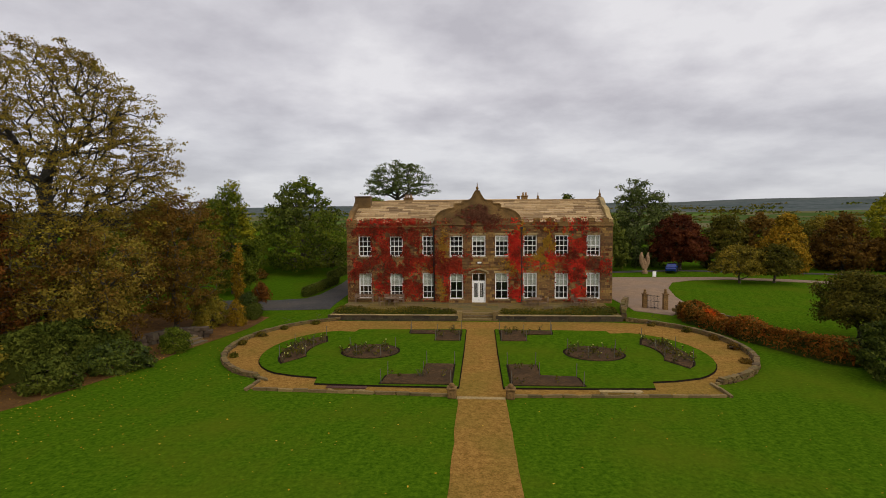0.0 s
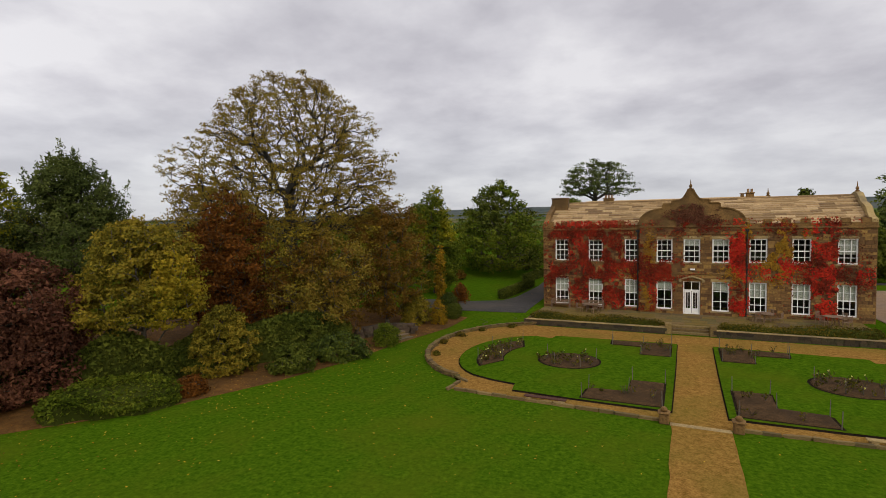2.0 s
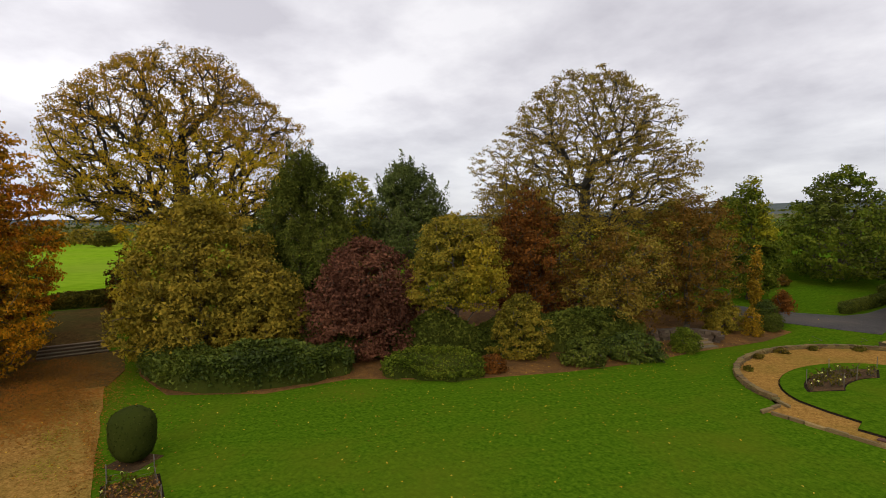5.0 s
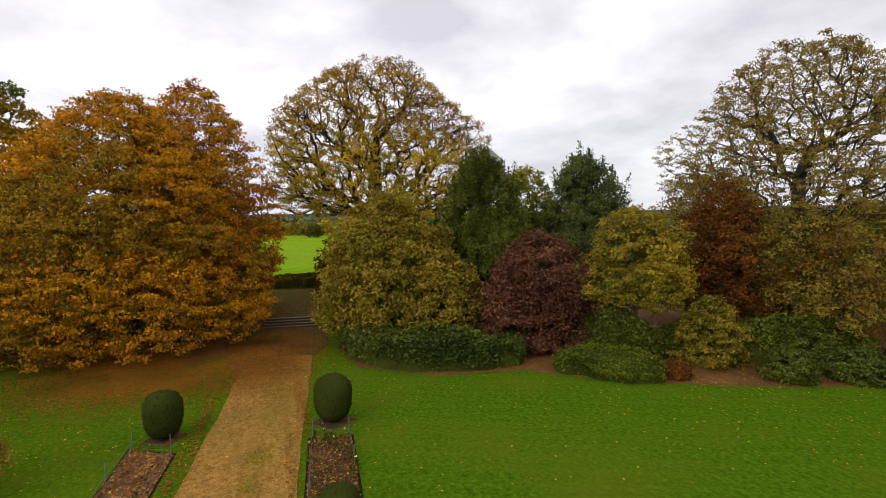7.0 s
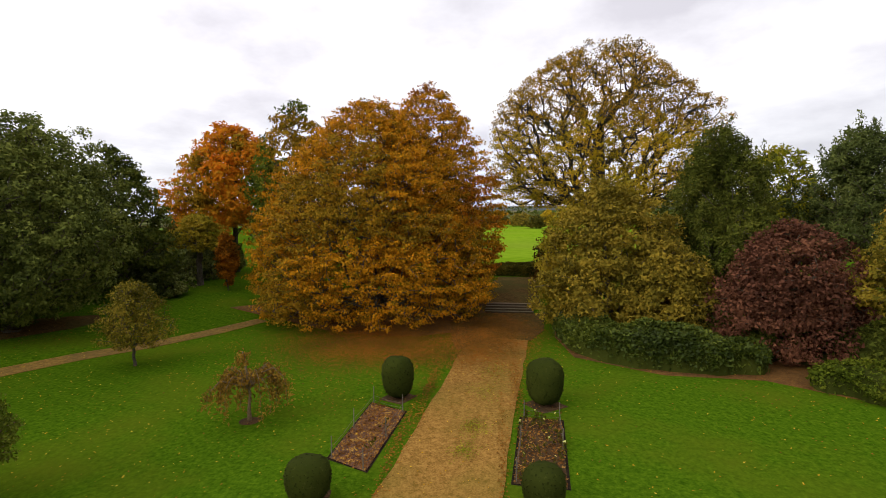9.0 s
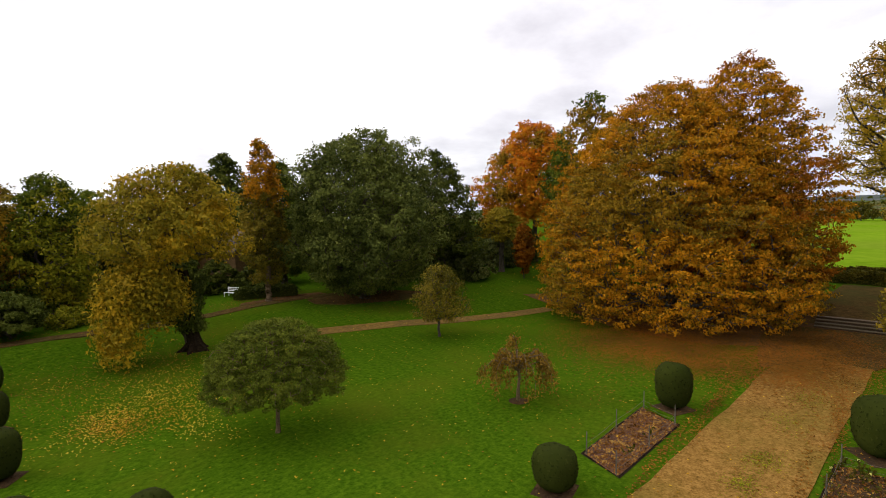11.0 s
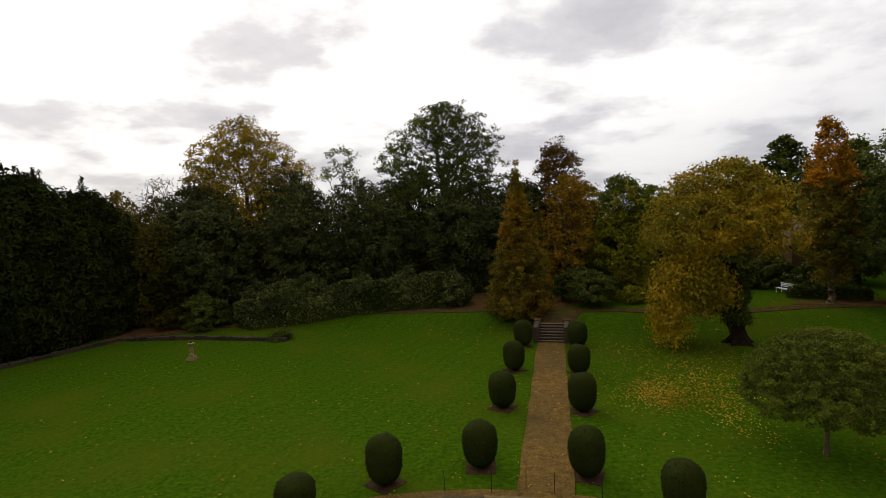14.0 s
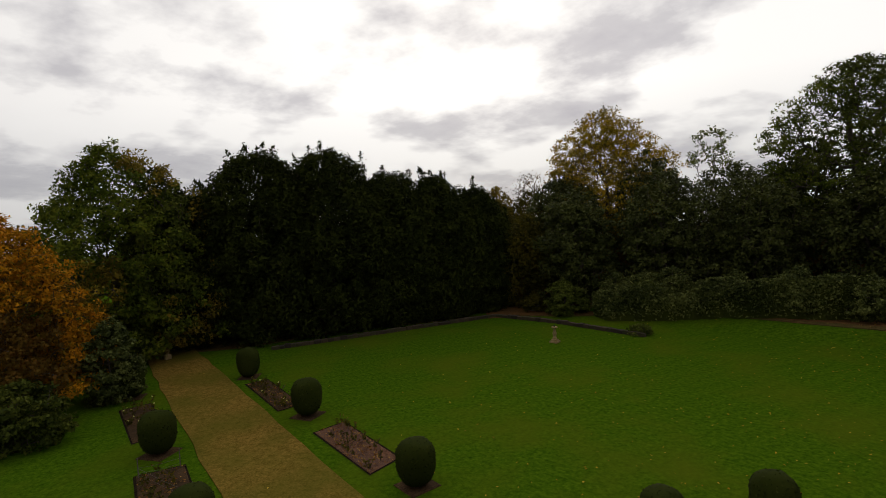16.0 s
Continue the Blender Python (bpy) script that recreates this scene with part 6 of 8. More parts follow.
# ---- steps, walls and ornaments of the park ----
def stone_steps(name, label, x, y, turn, width, rise, tread, n, material, cheeks=True):
    ob = thing(name, pose(x, y, land(x, y) if n < 3 else 0.0, 0, 0, turn), label, "steps")
    for i in range(n):
        bm = bmesh.new()
        box(bm, -width / 2, width / 2, i * tread, (n + 0.4) * tread, i * rise, (i + 1) * rise - 0.048, 0.008)
        s = part("step", bm, material, ob)
        bm = bmesh.new()
        box(bm, -width / 2, width / 2, i * tread - 0.035, (i + 1) * tread + 0.01, (i + 1) * rise - 0.046, (i + 1) * rise, 0.012)
        part("tread", bm, PALETREAD, s, "paler tread")
    if cheeks:
        for s in (-1, 1):
            bm = bmesh.new()
            box(bm, s * (width / 2 + 0.03) + (0 if s > 0 else -0.34), s * (width / 2 + 0.03) + (0.34 if s > 0 else 0), -0.1, n * tread + 0.3, -0.1, n * rise + 0.16, 0.03)
            part("cheek_wall", bm, material, ob)
            bm = bmesh.new()
            box(bm, s * (width / 2 + 0.2) - 0.26, s * (width / 2 + 0.2) + 0.26, n * tread - 0.1, n * tread + 0.42, n * rise - 0.2, n * rise + 0.26, 0.03)
            part("pier", bm, STONE, ob, "low stone pier")
    return ob


stone_steps("stone_steps", "flight of dark stone steps up the bank", -4.57, -33.36, 171, 1.75, 0.14, 0.31, 7, STEPSTONE)
stone_steps("garden_steps", "wide mossy steps at the head of the gravel path", -46.2, 1.86, 86, 4.3, 0.17, 0.4, 4, STEPSTONE, False)
stone_steps("shrubbery_steps", "small stone steps into the shrubbery", -18.13, 38.09, 72, 1.5, 0.17, 0.45, 3, KERB, False)
w = thing("rockery_wall", pose(-19.99, 39.88, 0), "dark stacked stones of a rockery", "rockery")
stone_run(w, [(-18.62, 40.62), (-21.2, 39.59), (-22.18, 37.4)], 0.7, 0.85, 0.5, 3, STEPSTONE, 221, "stone", 0.4)
w = thing("lawn_wall", pose(30.29, -36.56, 0), "low dark stone wall at the lawn's corner", "garden wall")
stone_run(w, [(38.9, -17.6), (34.6, -28.2), (31.0, -37.0), (24.3, -37.1), (16.0, -35.7)], 0.36, 0.3, 0.5, 1, DARKSTONE, 222)
shrub("lavender_clump", "low green clump at the wall's end", 16.46, -36.33, 1.17, 0.88, L_GREY, 40, 40, 0.12, seed=223)


def sundial():
    ob = thing("sundial", pose(20.8, -30.9, 0) @ Matrix.Diagonal((0.72, 0.72, 0.95, 1)), "pale stone baluster sundial on the lawn", "sundial")
    bm = bmesh.new()
    box(bm, -0.42, 0.42, -0.42, 0.42, -0.02, 0.14, 0.02)
    box(bm, -0.3, 0.3, -0.3, 0.3, 0.143, 0.26, 0.02)
    part("base", bm, PALESTONE, ob)
    bm = bmesh.new()
    lathe(bm, [(0.2, 0.262), (0.22, 0.4), (0.15, 0.52), (0.2, 0.68), (0.21, 0.78), (0.13, 0.98), (0.12, 1.08), (0.2, 1.16)], 14)
    part("baluster", bm, PALESTONE, ob)
    bm = bmesh.new()
    lathe(bm, [(0.3, 1.163), (0.33, 1.2), (0.33, 1.25), (0.02, 1.26)], 16)
    part("dial_plate", bm, PALESTONE, ob)
    bm = bmesh.new()
    box(bm, -0.012, 0.012, -0.14, 0.14, 1.262, 1.4, 0.004)
    part("gnomon", bm, IRON, ob, "dark metal gnomon")


def urn(x, y):
    ob = thing("stone_urn", pose(x, y, land(x, y)) @ Matrix.Scale(0.8, 4), "pale stone urn beside the path", "urn")
    bm = bmesh.new()
    box(bm, -0.28, 0.28, -0.28, 0.28, -0.02, 0.5, 0.03)
    part("plinth", bm, PALESTONE, ob)
    bm = bmesh.new()
    lathe(bm, [(0.16, 0.503), (0.08, 0.6), (0.2, 0.72), (0.3, 0.92), (0.27, 1.0), (0.34, 1.05), (0.1, 1.04)], 14)
    part("bowl", bm, PALESTONE, ob)


sundial()
urn(43.7, -11.4)

# ring and stakes at the crossing
k = thing("crossing_kerb", pose(0.0, 0.2, 0), "thin stone ring in the gravel crossing", "kerb")
bm = bmesh.new()
pts = ring_points(0, 0, 13.35, 13.35, 0, 354, 59)
for (x0, y0), (x1, y1) in zip(pts, pts[1:] + pts[:1]):
    a, b = Vector((x0, y0, 0)), Vector((x1, y1, 0))
    n0, n1 = a.normalized() * 0.07, b.normalized() * 0.07
    vs = [bm.verts.new(p) for p in (a - n0, b - n1, b + n1, a + n0, a - n0 + Vector((0, 0, 0.12)), b - n1 + Vector((0, 0, 0.12)), b + n1 + Vector((0, 0, 0.12)), a + n0 + Vector((0, 0, 0.12)))]
    for f in ((4, 5, 6, 7), (0, 1, 5, 4), (3, 7, 6, 2)):
        bm.faces.new([vs[i] for i in f])
part("kerb_ring", bm, KERB, k)
for i, (x, y) in enumerate(((-1.41, -13.73), (-2.35, -13.5), (-0.25, -13.57), (1.36, -13.65), (-3.82, -13.03))):
    p = thing("marker_post", pose(x, y, 0), "thin dark iron stake beside the crossing", "post", "crossing stakes")
    bm = bmesh.new()
    tube(bm, [(0, 0, -0.02), (0.01 * (i - 2), 0.01, 0.72)], [0.014, 0.012], 6)
    part("shaft", bm, IRON, p)
    bm = bmesh.new()
    tube(bm, [(0.01 * (i - 2), 0.01, 0.722), (0.01 * (i - 2), 0.01, 0.75)], [0.022, 0.014], 6)
    part("cap", bm, IRON, p)


# ---- fallen leaves ----
def litter(name, label, boxes, material, size, seed):
    rng = np.random.default_rng(seed)
    P = []
    for cx, cy, sx, sy, n in boxes:
        x, y = rng.normal(cx, sx, n), rng.normal(cy, sy, n)
        P += [(a, b, land(a, b) + 0.055) for a, b in zip(x, y)]
    P = np.array(P)
    up = np.tile((0, 0, 1.0), (len(P), 1))
    tagged(link_mesh(name, leaf_mesh(name, leaf_cards(P, size, rng, 0, up, 0.25)), material), label, "leaves", kind="stuff")


litter("fallen_leaves", "yellow leaves scattered over the lawns", [(-15.54, -17.69, 14, 12, 2600), (-12.6, -27.12, 3.8, 3.8, 2600), (-8.69, -22.63, 0.75, 1.1, 900), (-10.6, -23.4, 2.4, 1.7, 1600), (-10.88, -20.5, 0.6, 1.6, 350), (-20.59, 3.53, 12, 10, 500), (-21.02, 29.78, 3, 7, 900), (-10.19, 29.75, 16, 14, 400), (12.33, -29.73, 12, 10, 400), (7.59, 20.91, 20, 10, 250), (-1.82, -38.79, 5, 4, 500), (-41.65, -26.74, 10, 8, 500)], L_FALLEN, 0.06, 400)
litter("fallen_orange_leaves", "orange beech leaves drifted over grass and gravel", [(-39.16, -9.4, 5, 4, 12000), (-35.4, -6.4, 2.6, 3.2, 26000), (-36.12, -10.69, 4, 2.0, 9000), (-40.5, 0.6, 3.4, 1.7, 16000), (-35.26, 1.0, 5, 1.6, 4000), (-32.0, -4.6, 1.6, 2.4, 5000), (-20.0, -3.2, 3.0, 0.16, 500), (-26.0, -2.75, 3.0, 0.18, 900), (-20.0, 0.95, 3.0, 0.14, 400), (-26.5, 1.75, 3.0, 0.18, 700), (-34.4, -0.2, 2.4, 1.3, 7000), (-20.7, -0.4, 1.4, 0.5, 60), (-39.7, -2.52, 4, 4, 1200), (-30.4, -6.68, 8, 5, 900), (-32.58, 2.29, 4, 2.5, 500), (-31.34, 12.81, 5, 3, 600), (-14.25, -32.16, 3.0, 2.5, 1300), (-13.4, -26.2, 3.5, 3.0, 700), (-8.69, -22.92, 1.0, 1.3, 400), (-26.95, -41.63, 2.6, 1.2, 900), (-34.6, -33.86, 2.6, 2.6, 800), (-7.89, -41.3, 1.6, 1.2, 500), (-8.64, -30.05, 2.5, 2, 500), (-4.41, -37.65, 3, 3, 400), (-41.06, 10.34, 6, 4, 500)], L_FALLRED, 0.062, 401)


litter("path_grass_tufts", "thin grass worn through the gravel of the west path", [(-21.5, -0.25, 0.5, 0.32, 500), (-19.3, -0.5, 0.45, 0.28, 400), (-29.4, 0.55, 0.9, 0.4, 450), (-25.6, 0.1, 0.8, 0.4, 250), (-13.5, -1.4, 0.5, 0.3, 250)], L_LIME, 0.045, 403)


def bed_leaves(polys):
    rng = np.random.default_rng(402)
    P = []
    for (a, b, c, d), n in polys:
        u, v = rng.random(n), rng.random(n)
        q = np.outer((1 - u) * (1 - v), a) + np.outer(u * (1 - v), b) + np.outer(u * v, c) + np.outer((1 - u) * v, d)
        P += [(x, y, land(x, y) + 0.05) for x, y in q]
    P = np.array(P)
    tagged(link_mesh("bed_leaves", leaf_mesh("bed_leaves", leaf_cards(P, 0.075, rng, 0, np.tile((0, 0, 1.0), (len(P), 1)), 0.5)), L_BEDLEAF), "withered red-brown leaves mulching the path beds", "leaves", kind="stuff")


bed_leaves([(((-23.9, -5.2), (-22.9, -3.45), (-17.4, -3.9), (-18.3, -5.5)), 2200), (((-22.6, 1.8), (-22.35, 3.5), (-16.8, 3.0), (-17.0, 1.25)), 1300), (((21.4, -10.1), (21.3, -11.7), (16.2, -10.7), (16.1, -9.1)), 450), (((31.8, -11.9), (31.6, -13.2), (25.5, -11.9), (25.6, -10.6)), 250), (((23.7, -3.18), (23.08, -4.82), (19.27, -3.82), (19.5, -2.04)), 250)])


# ---- far country: hedgerows and woods on the fields ----
def far_country():
    rng = np.random.default_rng(500)
    r = random.Random(500)
    groups = {"dark": [], "olive": [], "brown": []}
    def clump(x, y, w, h, kind, n):
        p = rng.normal(size=(n, 3)) * (w * 0.4, w * 0.4, h * 0.22) + (x, y, land(x, y) + h * 0.45)
        groups[kind].append((p, w))
    for i in range(210):
        a, d = radians(r.uniform(-60, 150)), r.uniform(110, 1500)
        if 78 < math.degrees(a) < 122 and d < 210:
            continue
        x, y = -math.sin(a) * d, math.cos(a) * d
        t = radians(r.choice((10, 95, 60)) + r.uniform(-10, 10))
        ln = r.uniform(20, 90) * (0.5 + d / 700)
        for k in range(int(ln / 9)):
            clump(x + math.cos(t) * k * 9, y + math.sin(t) * k * 9, r.uniform(6, 10), r.uniform(3, 7), r.choice(("dark", "olive", "olive", "brown")), 32)
    for i in range(300):
        a, d = radians(r.uniform(-60, 155)), r.uniform(1500, 2900)
        clump(-math.sin(a) * d, math.cos(a) * d, r.uniform(40, 120), r.uniform(5, 8), r.choice(("dark", "dark", "olive")), 30)
    for i in range(330):
        a, d = radians(r.uniform(150, 285)), r.uniform(115, 400)
        clump(-math.sin(a) * d, math.cos(a) * d, r.uniform(8, 14), r.uniform(5, 8), r.choice(("dark", "olive", "brown")), 40)
    for kind, m in (("dark", L_DARK), ("olive", L_OLIVE), ("brown", L_DUSK)):
        V = [leaf_cards(p, max(0.7, w * 0.11), rng, 0, np.tile((0, 0, 0.8), (len(p), 1)), 0.8) for p, w in groups[kind]]
        tagged(link_mesh("far_hedgerows", leaf_mesh("far_hedgerows", np.concatenate(V)), m), "distant hedgerows and woods across the fields", "woods", kind="stuff")


far_country()


# ---- the hall ----
BAYS = (-11.65, -8.38, -5.0, -2.15, 0.13, 2.45, 5.34, 8.5, 11.65)
G_LOW, G_HIGH, U_LOW, U_HIGH = 0.97, 3.62, 5.32, 7.44
EAVE, RIDGE, DEEP = 8.55, 11.1, 5.0


def pierced_wall(bm, u0, u1, z0, z1, v, thick, holes):
    """A wall in the plane v with openings right through it and reveals."""
    us = sorted({u0, u1, *[h[0] for h in holes], *[h[1] for h in holes]})
    zs = sorted({z0, z1, *[h[2] for h in holes], *[h[3] for h in holes]})

    def solid(i, j):
        if not (0 <= i < len(us) - 1 and 0 <= j < len(zs) - 1):
            return False
        cu, cz = (us[i] + us[i + 1]) / 2, (zs[j] + zs[j + 1]) / 2
        return not any(h[0] < cu < h[1] and h[2] < cz < h[3] for h in holes)

    def quad(*p):
        bm.faces.new([bm.verts.new(q) for q in p])
    w = v + thick
    for i in range(len(us) - 1):
        for j in range(len(zs) - 1):
            if not solid(i, j):
                continue
            a, b, c, d = us[i], us[i + 1], zs[j], zs[j + 1]
            quad((a, v, c), (b, v, c), (b, v, d), (a, v, d))
            quad((a, w, d), (b, w, d), (b, w, c), (a, w, c))
            if not solid(i - 1, j):
                quad((a, w, c), (a, v, c), (a, v, d), (a, w, d))
            if not solid(i + 1, j):
                quad((b, v, c), (b, w, c), (b, w, d), (b, v, d))
            if not solid(i, j - 1):
                quad((a, v, c), (a, w, c), (b, w, c), (b, v, c))
            if not solid(i, j + 1):
                quad((a, v, d), (b, v, d), (b, w, d), (a, w, d))
    bmesh.ops.remove_doubles(bm, verts=bm.verts[:], dist=0.001)


def frame_bars(bm, w, h, cols, rows, depth, bar, rim, mid=True):
    """One joinery frame with its bars, cut through at every pane."""
    holes = []
    for i in range(cols):
        a = -w / 2 + (rim if i == 0 else w * i / cols + bar / 2)
        b = -w / 2 + (w - rim if i == cols - 1 else w * (i + 1) / cols - bar / 2)
        for j in range(rows):
            lo = bar * (0.95 if mid and j * 2 == rows else 0.5)
            hi = bar * (0.95 if mid and (j + 1) * 2 == rows else 0.5)
            holes.append((a, b, rim if j == 0 else h * j / rows + lo, h - rim if j == rows - 1 else h * (j + 1) / rows - hi))
    pierced_wall(bm, -w / 2, w / 2, 0, h, 0, depth, holes)


WINDOW_PARTS = {}


def window(house, u, v, z0, w, h, cols, rows, blind, name="window"):
    """A sash window set back in its opening: frame and bars, glass, sill and a half-drawn blind."""
    key = (w, h, cols, rows)
    if key not in WINDOW_PARTS:
        bm = bmesh.new()
        frame_bars(bm, w, h, cols, rows, 0.09, 0.052, 0.11)
        f = bpy.data.meshes.new("sash_frame")
        bm.to_mesh(f)
        bm.free()
        f.materials.append(WHITE)
        bm = bmesh.new()
        box(bm, -w / 2 + 0.05, w / 2 - 0.05, 0.045, 0.052, 0.05, h - 0.05)
        g = bpy.data.meshes.new("pane")
        bm.to_mesh(g)
        bm.free()
        g.materials.append(GLASS)
        bm = bmesh.new()
        box(bm, -w / 2 - 0.12, w / 2 + 0.12, -0.2, 0.04, -0.13, -0.004, 0.015)
        s = bpy.data.meshes.new("sill")
        bm.to_mesh(s)
        bm.free()
        s.materials.append(PALESTONE)
        bm = bmesh.new()
        box(bm, -w / 2 - 0.16, w / 2 + 0.16, -0.135, 0.0, h + 0.004, h + 0.24, 0.012)
        li = bpy.data.meshes.new("lintel")
        bm.to_mesh(li)
        bm.free()
        li.materials.append(PALESTONE)
        WINDOW_PARTS[key] = (f, g, s, li)
    f, g, s, li = WINDOW_PARTS[key]
    win = new(name, f)
    win.parent, win.matrix_basis = house, pose(u, v + 0.12, z0)
    for nm, me in (("pane", g), ("sill", s), ("lintel", li)):
        ob = new(nm, me)
        ob.parent = win
        if nm == "pane":
            ob.visible_shadow = False
    if blind:
        bm = bmesh.new()
        b = h * blind
        n = 14
        for i in range(n):
            a, c = -w / 2 + 0.06 + (w - 0.12) * i / n, -w / 2 + 0.06 + (w - 0.12) * (i + 1) / n
            y = 0.13 + 0.012 * (i % 2)
            bm.faces.new([bm.verts.new(p) for p in ((a, y, h - b), (c, 0.13 + 0.012 * ((i + 1) % 2), h - b), (c, 0.13 + 0.012 * ((i + 1) % 2), h - 0.04), (a, y, h - 0.04))])
        part("blind", bm, BLIND, win, "half-drawn cream blind")
    return win


def finial(parent, u, v, z, h):
    bm = bmesh.new()
    lathe(bm, [(0.16, z), (0.18, z + 0.12 * h), (0.09, z + 0.2 * h), (0.14, z + 0.32 * h), (0.12, z + 0.42 * h), (0.05, z + 0.55 * h), (0.035, z + 0.8 * h), (0.008, z + h)], 8, u, v)
    part("finial", bm, STONE, parent, "dark stone spike finial")


def slate_slope(name, parent, u0, u1, v0, z0, v1, z1, rows, seed, wide=0.8):
    """A stone-slate slope laid in diminishing courses, each slate a thin slab lapped over the one below."""
    r = random.Random(seed)
    verts, faces = [], []
    ts = [0.0]
    for i in range(rows):
        ts.append(ts[-1] + 1.25 - 0.6 * i / rows)
    ts = [t / ts[-1] for t in ts]
    for a, b in zip(ts, ts[1:]):
        u = u0 - r.uniform(0, wide)
        while u < u1:
            w = wide * r.uniform(0.6, 1.3)
            c, d = max(u, u0), min(u + w - 0.015, u1)
            if d - c > 0.05:
                bb = min(1.0, b + 0.25 * (b - a))
                dip = r.uniform(-0.012, 0.012)
                th = 0.13 + r.uniform(-0.03, 0.04)
                o = len(verts)
                for k, t in ((0, a), (1, bb)):
                    v, z = v0 + (v1 - v0) * t, z0 + (z1 - z0) * t + dip
                    up = (th if k == 0 else 0.012)
                    verts += [(c, v, z - 0.02), (d, v, z - 0.02), (d, v, z + up), (c, v, z + up)]
                faces += [(o + 3, o + 2, o + 6, o + 7), (o, o + 1, o + 2, o + 3), (o, o + 3, o + 7, o + 4), (o + 1, o + 5, o + 6, o + 2), (o + 4, o + 7, o + 6, o + 5)]
            u += w
    me = bpy.data.meshes.new(name)
    me.from_pydata(verts, [], faces)
    ob = link_mesh(name, me, SLATE, parent, "buff stone slates in courses")
    ob["kind"] = "stuff"
    return ob


def coursed_stone(parent, faces_of):
    """Squared stones in uneven courses, a little proud of the wall, round the openings."""
    r = random.Random(77)
    verts, faces = [], []
    for u0, u1, v, holes, top in faces_of:
        z = 0.5
        while z < top - 0.1:
            h = min(r.uniform(0.2, 0.34), top - z)
            u = u0 + 0.01
            while u < u1 - 0.12:
                w = min(r.uniform(0.3, 0.75), u1 - 0.01 - u)
                a, b, c, d = u, u + w - 0.02, z, z + h - 0.02
                cut = False
                for hu0, hu1, hz0, hz1 in holes:
                    if hz0 - 0.14 < d and c < hz1 + 0.25 and hu0 - 0.02 < b and a < hu1 + 0.02:
                        if a < hu0 - 0.1:
                            b = hu0 - 0.03
                        elif b > hu1 + 0.1:
                            a = hu1 + 0.03
                        else:
                            cut = True
                if not cut and b - a > 0.05:
                    p = v - 0.012 - r.uniform(0, 0.03)
                    e = 0.012
                    o = len(verts)
                    verts += [(a, v + 0.01, c), (b, v + 0.01, c), (b, v + 0.01, d), (a, v + 0.01, d), (a + e, p, c + e), (b - e, p, c + e), (b - e, p, d - e), (a + e, p, d - e)]
                    faces += [(o + 4, o + 5, o + 6, o + 7), (o, o + 1, o + 5, o + 4), (o + 1, o + 2, o + 6, o + 5), (o + 2, o + 3, o + 7, o + 6), (o + 3, o, o + 4, o + 7)]
                u += w
            z += h
    me = bpy.data.meshes.new("coursed_stone")
    me.from_pydata(verts, [], faces)
    link_mesh("coursed_stone", me, ASHLAR, parent, "brown weathered squared stones")["kind"] = "stuff"


def gable_half():
    arc = [(4.3 - 2.0 * (1 - math.cos(radians(a))), 8.95 + 1.25 * math.sin(radians(a))) for a in range(0, 91, 15)]
    return arc + [(2.3, 10.62), (1.5, 10.62), (1.5, 10.92), (0.92, 10.95), (0.62, 11.1), (0.42, 11.4), (0.25, 11.7), (0.13, 11.95)]


